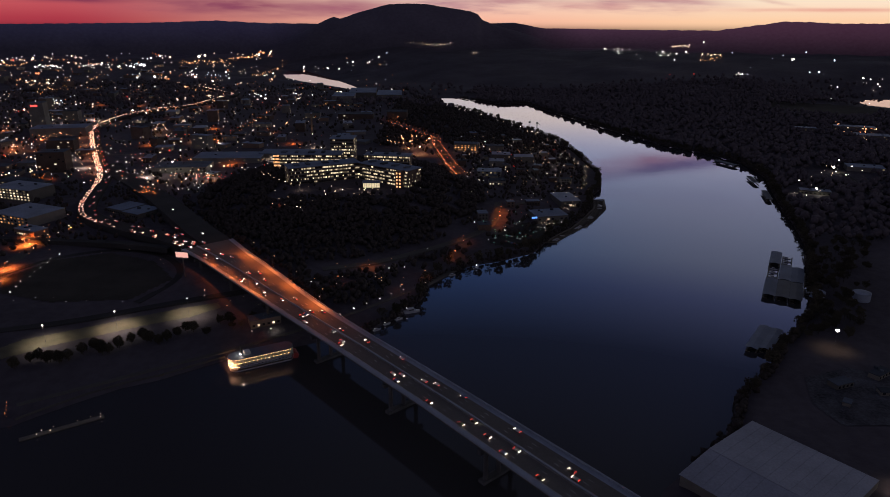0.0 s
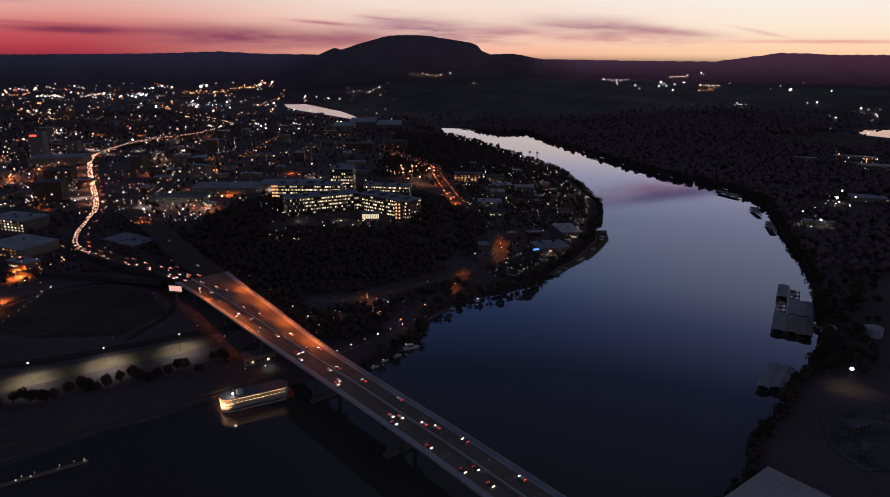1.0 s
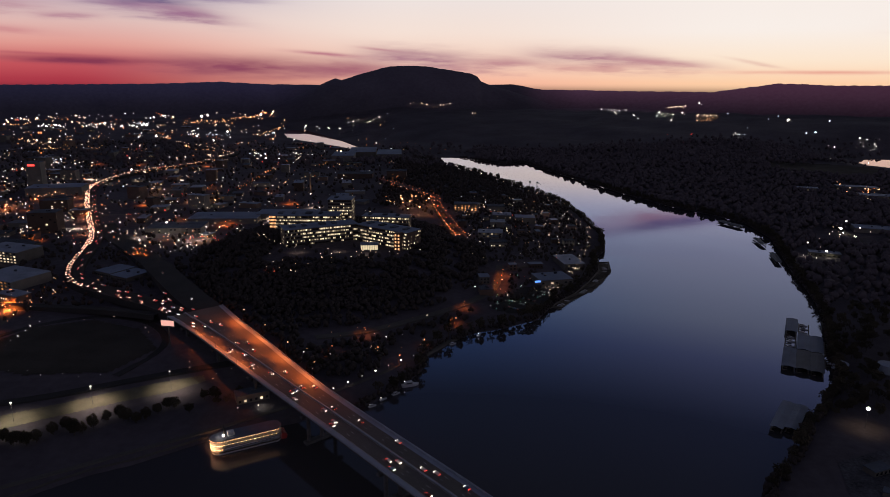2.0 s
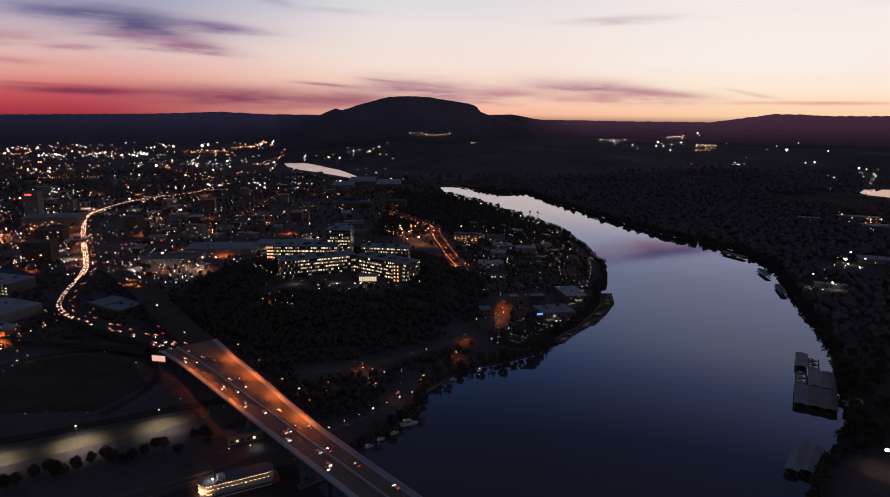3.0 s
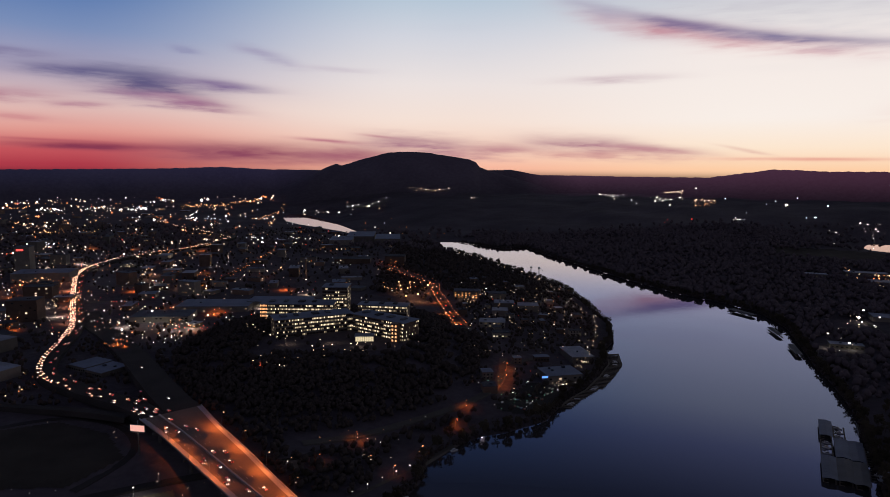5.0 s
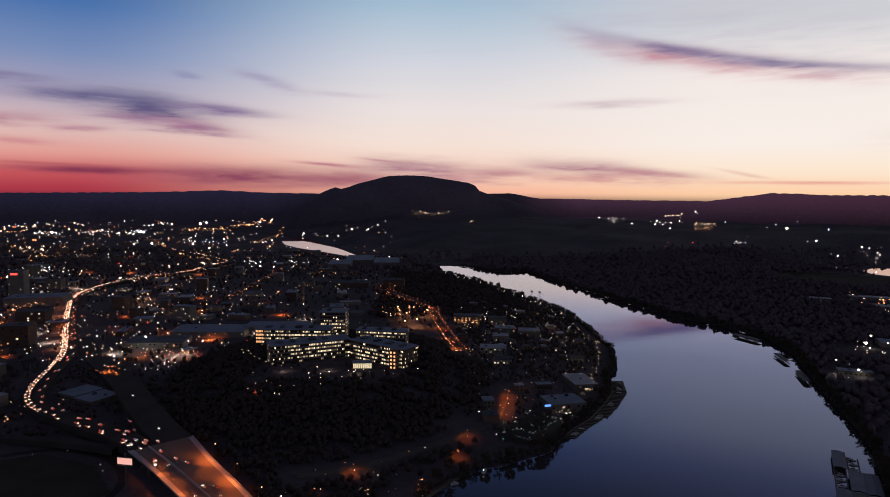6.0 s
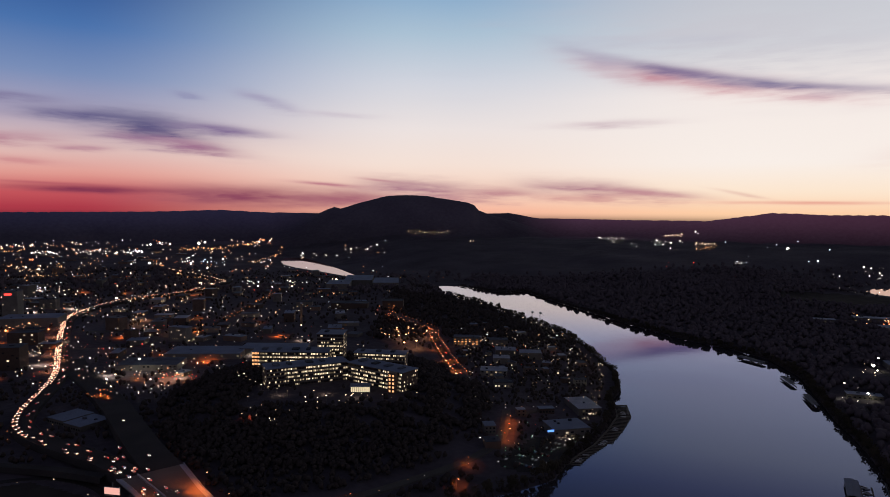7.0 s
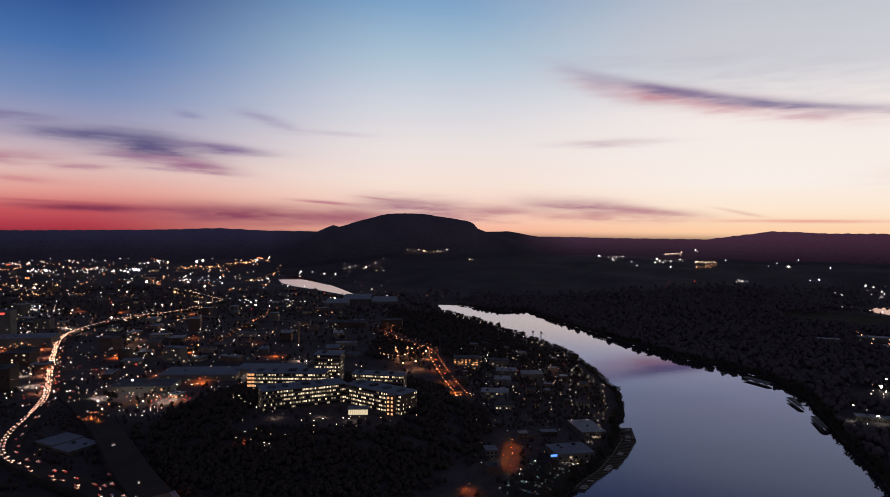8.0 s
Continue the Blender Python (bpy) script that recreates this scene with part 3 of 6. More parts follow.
bridge = tagged(empty("highway_bridge", *on_bridge(50, 19, 0)), "long concrete highway bridge on piers, busy with cars at dusk", "bridge")
bridge_inv = bridge.matrix_basis.inverted()


def bridge_part(name, bm, mat, label="", parent=None):
    bmesh.ops.transform(bm, matrix=bridge_inv, verts=bm.verts)
    return part(name, bm, mat, parent or bridge, label)


bridge_part("deck", strip(bmesh.new(), STATIONS, edge_left, edge_right, DECK - 0.9, DECK), M_DECK, "worn grey concrete road deck")
mid_of = lambda s: edge_left(s) + 17.4
for name, lo, hi, z1 in (("parapet", edge_left, lambda s: edge_left(s) + 0.5, 1.1), ("parapet", lambda s: edge_right(s) - 0.5, edge_right, 1.1),
                         ("median_barrier", lambda s: mid_of(s) - 0.35, lambda s: mid_of(s) + 0.35, 0.95)):
    bridge_part(name, strip(bmesh.new(), STATIONS, lo, hi, DECK - 0.2, DECK + z1), M_CONCRETE, "pale concrete barrier")
for side in (0, 1):
    lo = (lambda s: edge_left(s) + 0.5) if side == 0 else (lambda s: edge_right(s) - 4.3)
    bridge_part("shoulder", strip(bmesh.new(), STATIONS, lo, lambda s, f=lo: f(s) + 3.8, DECK - 0.1, DECK + 0.02), M_CONCRETE, "pale concrete shoulder strip")
for off in (3.2, 11.5, 23.5, 31.5):
    bridge_part("girder", strip(bmesh.new(), STATIONS, lambda s, o=off: edge_left(s) + o, lambda s, o=off: edge_left(s) + o + 0.8, DECK - 3.6, DECK - 0.9), M_STEEL, "grey steel girder")
dash = bmesh.new()
box(dash, -1.6, 1.6, -0.09, 0.09, 0, 0.012)
dash_me = bpy.data.meshes.new("lane_dash")
dash.to_mesh(dash_me)
dash.free()
dash_me.materials.append(M_PAINTLINE)
b_turn = math.degrees(math.atan2(B_DIR.y, B_DIR.x))
for lane in (8.2, 12.0, 22.2, 26.0):
    for s in range(-10, 470, 20):
        ob = part("lane_dash", dash_me, None, bridge)
        ob.matrix_basis = bridge_inv @ pose(*on_bridge(s, edge_left(s) + lane, DECK + 0.004), 0, 0, b_turn)
for off in (4.6, 16.2, 18.6):
    bridge_part("edge_line", strip(bmesh.new(), STATIONS, lambda s, o=off: edge_left(s) + o, lambda s, o=off: edge_left(s) + o + 0.15, DECK, DECK + 0.03), M_PAINTLINE, "painted edge line")
for s in (-330, -235, -140, -45, 50, 145, 240, 325, 400, 470):
    pier = tagged(empty("pier", *on_bridge(s, 0, 0)), "", "")
    pier.matrix_basis = bridge_inv @ pose(*on_bridge(s, mid_of(s), 0), 0, 0, b_turn)
    pier.parent = bridge
    part("pier_cap", box(bmesh.new(), -1.6, 1.6, -17, 17, DECK - 6.2, DECK - 3.6, bevel=0.25), M_PIER, pier)
    for n in (-11, 0, 11):
        part("column", tube(bmesh.new(), (0, n, -6), (0, n, DECK - 6.2), 1.6, 1.4, 14), M_PIER, pier)
    part("footing", box(bmesh.new(), -2.6, 2.6, -14.5, 14.5, -6, 2.0, bevel=0.3), M_PIER, pier)


# ---------------------------------------------------------------- roads
def ribbon(name, line, width, z, mat, label, drop=4.0, kind="structure", centre=True):
    """A road along a line, with sides that go down to the ground. z: its height, or None to lie on the ground."""
    pts = []
    for (ax, ay), (bx, by) in zip(line, line[1:]):
        n = max(1, int(math.hypot(bx - ax, by - ay) / 14))
        pts += [(ax + (bx - ax) * k / n, ay + (by - ay) * k / n) for k in range(n)]
    pts.append(line[-1])
    for _ in range(6):
        pts = [pts[0]] + [((a[0] + 2 * b[0] + c[0]) / 4, (a[1] + 2 * b[1] + c[1]) / 4) for a, b, c in zip(pts, pts[1:], pts[2:])] + [pts[-1]]
    px, py = np.array([p[0] for p in pts]), np.array([p[1] for p in pts])
    tx, ty = np.gradient(px), np.gradient(py)
    ln = np.hypot(tx, ty)
    nx, ny = -ty / ln, tx / ln
    pz = np.maximum(np.maximum(land(px, py), land(px + nx * width / 2, py + ny * width / 2)), land(px - nx * width / 2, py - ny * width / 2)) + 0.35
    if z is not None:
        pz = np.maximum(pz, np.interp(np.arange(len(px)), np.linspace(0, len(px) - 1, len(z)), z))
    for _ in range(8):
        pz[1:-1] = np.maximum((pz[:-2] + 2 * pz[1:-1] + pz[2:]) / 4, pz[1:-1] - 0.3)
    verts, faces = [], []
    for x, y, h, a, b in zip(px, py, pz, nx, ny):
        for off, dz in ((-width / 2 - 1.5, -drop), (-width / 2, 0), (width / 2, 0), (width / 2 + 1.5, -drop)):
            verts.append((x + a * off, y + b * off, h + dz))
    for i in range(len(px) - 1):
        for k in range(3):
            faces.append((4 * i + k + 1, 4 * i + k, 4 * i + 4 + k, 4 * i + 5 + k))
    ob = part(name, soup(name, verts, faces), mat)
    tagged(ob, label, "road", kind=kind)
    return px, py, pz, nx, ny


HWY = [(-1060, 2600), (-1006, 2537), (-839, 2358), (-682, 2168), (-700, 2075), (-757, 1940), (-811, 1880), (-842, 1787), (-846, 1668), (-832, 1564), (-805, 1488),
       (-719, 1324), (-636, 1176), (-573, 1068), (-547, 1015), (-519, 935), (-505, 890), (-489, 849), (-467, 809), (-443, 782), (-416, 765), (-371, 733),
       (-326, 706), (-292, 684), (-268, 655)]
hwy = ribbon("road_highway", HWY, 22, [28] * 10 + [24] + [18] * 18 + [20, 22, 25, 27.9], M_ASPHALT, "curving multi-lane highway full of evening traffic", 7)
NB = [(-251, 676), (-288, 722), (-330, 782), (-404, 890), (-481, 988), (-530, 1040), (-590, 1130)]
nb = ribbon("road_slip", NB, 32, [27.95, 27, 24, 20, 18, 17, 17], M_ASPHALT, "dark empty highway slip road", 7)
ribbon("road_ramp", [(-300, 668), (-360, 690), (-420, 700), (-470, 712), (-540, 722), (-640, 730)], 9, [24, 20, 16, 15], M_ASPHALT, "dark ramp curving below the highway", 5)
ribbon("road_loop", [(-800, 1440), (-740, 1370), (-650, 1380), (-560, 1350), (-520, 1290), (-560, 1225), (-640, 1215)], 9, None, M_PAVING, "pale looping ramp", 3)
ribbon("road_link", [(-505, 1025), (-470, 985), (-440, 935), (-432, 900)], 12, None, M_PAVING, "pale ramp beside the highway", 3)
street_n = ribbon("road_street", [(-145, 1640), (-19, 1418), (-21, 1334), (26, 1025)], 18, None, M_ASPHALT, "city street under rows of sodium lamps", 3)
street_w = ribbon("road_avenue", [(-487, 1920), (-483, 1465), (-470, 1300)], 14, None, M_ASPHALT, "avenue under orange lamps", 3)
ribbon("road_bank", [(76, 905), (73, 873), (60, 800), (20, 748), (-40, 700), (-84, 660), (-130, 640)], 10, None, M_PAVING, "riverside road below the wooded hill", 3)
ribbon("road_bend", [(73, 880), (100, 905), (130, 925)], 8, None, M_PAVING, "side street climbing from the riverside", 3)
ribbon("road_west", [(640, 900), (700, 1100), (760, 1400), (980, 1620), (1300, 1700)], 9, None, M_ASPHALT, "country road on the wooded bend", 3)
ribbon("road_left", [(-470, 590), (-456, 640), (-470, 700), (-520, 760), (-600, 800)], 14, None, M_PAVING, "city street under sodium lamps", 3)
ribbon("road_front", [(-560, 430), (-420, 470), (-330, 500), (-235, 560), (-150, 600), (-90, 640)], 9, None, M_ASPHALT, "riverside drive along the park", 3)
path = ribbon("pavement_river_walk", [(-300, 392), (-225, 443), (-150, 492), (-84, 545), (-40, 592), (-14, 630), (30, 690)], 4, None, M_PAVING, "riverside footpath", 3)


# ---------------------------------------------------------------- cars
def car_thing(paint, with_wheels=True):
    root = empty("car", 0, 0, -500)
    bm = bmesh.new()
    # side outline swept across the car, narrower at the roof
    out = [(-2.25, 0.35), (-2.3, 0.8), (-2.0, 0.98), (-1.45, 1.02), (-0.85, 1.48), (0.55, 1.5), (1.25, 1.0), (2.05, 0.86), (2.28, 0.62), (2.25, 0.33)]
    rings = []
    for y, k in ((-0.9, 1.0), (-0.72, 1.0), (0.72, 1.0), (0.9, 1.0)):
        edge = abs(y) > 0.8
        rings.append([bm.verts.new((x * (0.985 if edge else 1), y, (z if not edge else min(z, 0.95)))) for x, z in out])
    for p, q in zip(rings, rings[1:]):
        for k in range(len(out)):
            bm.faces.new((p[k], p[(k + 1) % len(out)], q[(k + 1) % len(out)], q[k]))
    bm.faces.new(rings[0][::-1])
    bm.faces.new(rings[-1])
    body = part("body", bm, paint, root)
    if with_wheels:
        part("windows", box(bmesh.new(), -0.8, 0.5, -0.74, 0.74, 1.08, 1.42), M_GLASSDARK, root, "dark tinted windows")
        wheel = bpy.data.meshes.new("wheel")
        wb = tube(bmesh.new(), (0, -0.11, 0), (0, 0.11, 0), 0.33, 0.33, 10)
        wb.to_mesh(wheel)
        wb.free()
        wheel.materials.append(M_TYRE)
        for x in (-1.4, 1.4):
            for y in (-0.82, 0.82):
                part("wheel", wheel, None, root).matrix_basis = pose(x, y, 0.33)
    for y in (-0.66, 0.66):
        part("headlight", box(bmesh.new(), 2.2, 2.42, y - 0.16, y + 0.16, 0.6, 0.88) if with_wheels else box(bmesh.new(), 2.2, 2.45, y - 0.26, y + 0.26, 0.52, 0.98), E_HEAD if with_wheels else E_HEADFAR, root, "glowing white headlight")
        part("tail_light", box(bmesh.new(), -2.4, -2.22, y - 0.24, y + 0.24, 0.66, 0.92), E_TAIL, root, "glowing red tail light")
    return root


CAR_NAMES = ("white", "silver", "black", "blue", "red")
cars_near = [car_thing(m) for m in M_CARS]
cars_far = [car_thing(m, False) for m in M_CARS]
for ob, n in zip(cars_near + cars_far, CAR_NAMES * 2):
    tagged(ob, f"{n} car driving with its lights on", "car", "cars on the highway")


def put_car(k, p, turn, far=False):
    tagged(copy_thing((cars_far if far else cars_near)[k % 5], pose(p[0], p[1], p[2], 0, 0, turn)))


crng = np.random.default_rng(11)
# towards the camera on the left lanes, away from it on the right ones
for lane, sign in ((6.4, -1), (10.1, -1), (14.0, -1), (20.4, 1), (24.1, 1), (27.8, 1)):
    s = crng.uniform(-60, 0)
    while s < 500:
        s += crng.uniform(26, 95) if sign < 0 else crng.uniform(40, 130)
        put_car(int(crng.integers(0, 5)), on_bridge(s, edge_left(s) + lane, DECK + 0.03), b_turn + (180 if sign < 0 else 0))


def traffic(road, off, gap, lo, hi, flip, far=True):
    px, py, pz, nx, ny = road
    dist = np.concatenate([[0], np.cumsum(np.hypot(np.diff(px), np.diff(py)))])
    s = lo
    while s < min(hi, dist[-1]):
        x, y, z, a, b = (float(np.interp(s, dist, v)) for v in (px, py, pz, nx, ny))
        put_car(int(crng.integers(0, 5)), (x + a * off, y + b * off, z + 0.03), math.degrees(math.atan2(-a, b)) + (180 if flip else 0), far)
        s += crng.uniform(*gap)


# the highway's line runs towards the bridge; n points to its left when going that way
for off in (-8, -4.6):
    traffic(hwy, off, (34, 110), 2280, 2600, False, False)
    traffic(hwy, off, (15, 40), 30, 900, False)
for off in (4.4, 8):
    traffic(hwy, off, (30, 84), 900, 2500, True)


def queue(name, road, runs, label):
    """A slow queue past counting: bodies, headlights and tail lights of its cars, joined. runs: offset, shortest and longest gap, from, to."""
    px, py, pz, nx, ny = road
    dist = np.concatenate([[0], np.cumsum(np.hypot(np.diff(px), np.diff(py)))])
    shapes = {k: ([], []) for k in ("body", "cabin", "head", "tail")}
    cube = np.array([(x, y, z) for x in (0, 1) for y in (0, 1) for z in (0, 1)], float)
    sides = np.array(((0, 1, 3, 2), (4, 6, 7, 5), (0, 4, 5, 1), (2, 3, 7, 6), (0, 2, 6, 4), (1, 5, 7, 3)))

    def add(kind, lo, hi, m, taper=0.0):
        v = np.array(lo) + cube * (np.array(hi) - np.array(lo))
        top = cube[:, 2] > 0.5
        v[top, 0] = v[top, 0] * (1 - taper)
        vs, fs = shapes[kind]
        fs.append(sides + 8 * len(vs))
        vs.append(v @ m[:, :3].T + m[:, 3])

    for off, g0, g1, lo, hi in runs:
        s = lo + crng.uniform(0, g1)
        while s < min(hi, dist[-1]):
            x, y, z, a, b = (float(np.interp(s, dist, v)) for v in (px, py, pz, nx, ny))
            o = off + crng.normal(0, 0.25)
            m = np.array([[b, a, 0, x + a * o], [-a, b, 0, y + b * o], [0, 0, 1, z + 0.03]])
            add("body", (-2.3, -0.9, 0.25), (2.3, 0.9, 0.95), m, 0.04)
            add("cabin", (-1.5, -0.8, 0.95), (1.2, 0.8, 1.5), m, 0.3)
            for e in (-0.62, 0.62):
                add("head", (2.31, e - 0.27, 0.5), (2.5, e + 0.27, 0.95), m)
                add("tail", (-2.5, e - 0.27, 0.6), (-2.31, e + 0.27, 0.92), m)
            s += crng.uniform(g0, g1)
    mats = {"body": M_CARS[1], "cabin": M_GLASSDARK, "head": E_HEADFAR, "tail": E_TAIL}
    root = part(name, soup(name, np.concatenate(shapes["body"][0]), np.concatenate(shapes["body"][1]), mats["body"]), None)
    for k, pn, pl in (("cabin", "cabins", "dark glazed cabins"), ("head", "headlights", "glowing warm headlights"), ("tail", "tail_lights", "glowing red tail lights")):
        part(pn, soup(pn, np.concatenate(shapes[k][0]), np.concatenate(shapes[k][1]), mats[k]), None, root, pl)
    tagged(root, label, "traffic", kind="stuff")


queue("traffic_queue", hwy, [(-8.6, 7.5, 12, 1195, 1900), (-5.4, 7.5, 12, 1195, 1900), (-2.2, 9, 15, 1230, 1860), (-8.2, 10, 18, 700, 1195), (-4.8, 10, 20, 700, 1195), (-8.4, 9, 18, 1900, 2110), (-5.2, 9, 18, 1900, 2110), (-8, 16, 44, 2110, 2280), (-4.8, 16, 50, 2110, 2280)],
      "dense queue of cars with headlights on along the curving highway")
traffic(nb, 3, (110, 190), 40, 500, True, False)
traffic(street_n, 4, (30, 70), 20, 620, True)
traffic(street_n, -4, (30, 70), 20, 620, False)
for ob in cars_near + cars_far:
    for c in ob.children:
        bpy.data.objects.remove(c)
    bpy.data.objects.remove(ob)

# ---------------------------------------------------------------- street lamps
def lamp_thing(name, height, arm, head_r, glow, label, category="street lamp"):
    root = empty(name, 0, 0, -500)
    bm = bmesh.new()
    tube(bm, (0, 0, -0.6), (0, 0, height), 0.13, 0.07, 6)
    if arm:
        tube(bm, (0, 0, height), (arm, 0, height + 0.3), 0.06, 0.05, 6)
    part("pole", bm, M_STEEL, root)
    hb = ball(bmesh.new(), (arm, 0, height + 0.1), head_r, 2, 0.7)
    part("lamp_head", hb, glow, root, "glowing lamp head")
    return tagged(root, label, category)


def light_at(x, y, z, colour, watts, spot=150, aim=None, size=0.4):
    """A spotlight, shining down unless aimed; most sit at a lamp's head, some have no lamp."""
    d = bpy.data.lights.new("spot_light", "SPOT")
    d.energy, d.color, d.spot_size, d.spot_blend, d.shadow_soft_size = watts, colour, radians(spot), 0.7, size
    ob = new("spot_light", d)
    ob.matrix_basis = look((x, y, z), aim or (x, y, z - 10.0001))
    return ob


L_BRIDGE = lamp_thing("street_lamp", 12, 2.4, 0.55, E_AMBER, "tall steel street lamp with a sodium head on the bridge")
L_PATH = lamp_thing("path_lamp", 4, 0, 0.5, E_WHITE, "short white lamp post beside the river path")
L_CAMPUS = lamp_thing("path_lamp", 7, 0, 0.5, E_WARM, "warm white lamp post on the campus hill")
L_PARK = lamp_thing("park_lamp", 17, 0.8, 0.7, E_WHITE, "bright white floodlight pole over the park lawn")
L_SODIUM = lamp_thing("street_lamp", 8, 1.4, 0.6, E_ORANGE, "orange sodium street lamp at the kerb of a city street")
L_WHITE = lamp_thing("street_lamp", 8, 1.2, 0.7, E_WARM, "warm white street lamp beside a building")
L_MAST_AMBER = lamp_thing("floodlight_mast", 14, 0, 1.5, E_AMBERBRIGHT, "amber floodlight on a tall mast over a lot")
L_MAST = lamp_thing("floodlight_mast", 22, 0, 1.6, E_WHITE, "tall floodlight mast with a glaring white head")


def put_lamp(kind, x, y, z=None, turn=0.0, group=""):
    ob = copy_thing(kind, pose(x, y, land_at(x, y) if z is None else z, 0, 0, turn))
    if group:
        ob["group"] = group
    return ob


SODIUM = (1.0, 0.195, 0.03)
for s in (283, 334, 385, 436):
    p = on_bridge(s, edge_right(s) - 0.3, DECK + 1.0)
    put_lamp(L_BRIDGE, p.x, p.y, p.z, b_turn - 90, "bridge lamps")
    q = on_bridge(s, edge_right(s) - 3, DECK + 12.6)
    for ds in (-19, 0, 19):
        light_at(q.x, q.y, q.z, SODIUM, 42000, 74, on_bridge(s + ds, edge_right(s) - 6.5, DECK))
for s in (345, 388, 432):
    p = on_bridge(s, edge_left(s) + 0.3, DECK + 1.0)
    put_lamp(L_BRIDGE, p.x, p.y, p.z, b_turn + 90, "bridge lamps")
    q = on_bridge(s, edge_left(s) + 3, DECK + 12.6)
    for ds in (-17, 0, 17):
        light_at(q.x, q.y, q.z, SODIUM, 30000, 58, on_bridge(s + ds, edge_left(s) + 3.6, DECK))
for k in range(-2, 7):
    x, y = -84 + k * 10.7, 547 + k * 11.8
    put_lamp(L_PATH, x, y, None, 0, "river path lamps")
for x, y, w in ((-324, 471, 26000), (-280, 500, 34000), (-230, 530, 26000)):
    put_lamp(L_PARK, x, y, None, -60, "park lamps")
    light_at(x + 0.5, y - 0.5, land_at(x, y) + 16.4, (1.0, 0.86, 0.66), w, 132)
for x, y, w in ((-84, 656, 16000), (21, 744, 16000), (10, 698, 16000), (76, 866, 34000), (72, 842, 26000), (64, 812, 30000), (-109, 606, 4000), (-66, 612, 5000), (-44, 596, 2500), (-22, 636, 2500), (95, 900, 6000)):
    put_lamp(L_SODIUM, x, y)
    light_at(x + 1.2, y, land_at(x, y) + 7.8, SODIUM, w, 150)
for x, y in ((-133, 598), (-142, 470), (-150, 505), (-118, 508), (-165, 500), (-72, 640), (-60, 648)):
    put_lamp(L_PATH, x, y)
for x, y, w in ((-133, 598, 1500), (-148, 508, 1500)):
    light_at(x, y, land_at(x, y) + 4.5, (1.0, 0.9, 0.7), w, 160)
put_lamp(L_MAST, 324, 482, land_at(324, 482) - 5)
light_at(323.5, 481, land_at(324, 482) + 15.0, (1.0, 0.66, 0.25), 3500, 130)
for x, y, w in ((-479, 699, 120000), (-452, 621, 130000), (-440, 590, 90000), (-506, 750, 70000), (-490, 720, 110000), (-640, 1010, 40000), (-660, 1040, 40000), (-440, 925, 26000), (-425, 915, 18000),
                (-395, 1010, 14000), (-372, 1020, 14000), (-700, 1150, 40000), (-120, 1560, 22000), (-75, 1490, 22000), (-30, 1420, 26000)):
    put_lamp(L_SODIUM, x, y, None, float(crng.uniform(0, 360)))
    light_at(x + 1, y, land_at(x, y) + 7.8, SODIUM, w, 155)
# the drive that curves up to the campus, its forecourt and the paths below it
for x, y in ((-279, 994), (-272, 976), (-265, 962), (-256, 948), (-246, 938), (-234, 924), (-222, 914), (-209, 904)):
    put_lamp(L_CAMPUS, x, y, None, 0, "lamps along the campus drive")
for x, y in ((-235, 870), (-210, 838), (-202, 830), (-220, 830), (-189, 820), (-173, 818), (-158, 819), (-144, 826), (-149, 851), (-152, 868), (-167, 870), (-162, 851), (-194, 895), (-162, 897),
             (-143, 876), (-124, 855), (-116, 850), (-113, 877), (-101, 851), (-64, 873), (-35, 896), (-188, 792), (-184, 795), (-190, 798), (-207, 808), (-225, 815)):
    put_lamp(L_CAMPUS, x, y, None, 0, "lamps below the campus")
light_at(-217, 818, land_at(-217, 818) + 7, (1.0, 0.14, 0.05), 9000, 150)
light_at(-187, 795, land_at(-187, 795) + 7, (1.0, 0.92, 0.8), 5000, 150)
for x, y in ((-205, 900), (-150, 905), (-112, 890)):
    light_at(x, y, land_at(x, y) + 7, (1.0, 0.75, 0.5), 3500, 160)
# rows of lamps along the lit streets
def lamp_row(road, off, gap, kind, group, jitter=1.5, lo=0.0, hi=1e9):
    px, py, pz, nx, ny = road
    dist = np.concatenate([[0], np.cumsum(np.hypot(np.diff(px), np.diff(py)))])
    s = lo
    while s < min(hi, dist[-1]):
        x, y, z, a, b = (float(np.interp(s, dist, v)) for v in (px, py, pz, nx, ny))
        put_lamp(kind, x + a * off, y + b * off, z - 0.4, math.degrees(math.atan2(b, a)) + (180 if off > 0 else 0), group)
        s += gap + crng.uniform(-jitter, jitter)


for x, y in ((-94, 1378), (-88, 1337), (-62, 1371), (-34, 1342), (-72, 1308), (-71, 1236), (-50, 1251), (-532, 1363), (-645, 1445), (-652, 1506), (-831, 1240), (-867, 1307)):
    put_lamp(L_MAST_AMBER, x, y, None, 0, "tall lamps over lots and yards")
    light_at(x, y, land_at(x, y) + 13, (1.0, 0.42, 0.16), 60000, 160)
for k in range(26):
    put_lamp(L_SODIUM, -134 + 116 * k / 25, 1571 - 189 * k / 25, None, 60, "string of lamps over the street")
lamp_row(street_n, 9.5, 17, L_SODIUM, "lamps along the lit street")
lamp_row(street_n, -9.5, 19, L_SODIUM, "lamps along the lit street")
lamp_row(street_w, 7.5, 34, L_SODIUM, "lamps along the avenue", 8)
lamp_row(hwy, 12, 60, L_SODIUM, "highway lamps", 14, 30, 1200)
# lamps added beside the queue to go with the lights below
lamp_row(hwy, -12, 85, L_SODIUM, "highway lamps", 6, 1210, 1900)
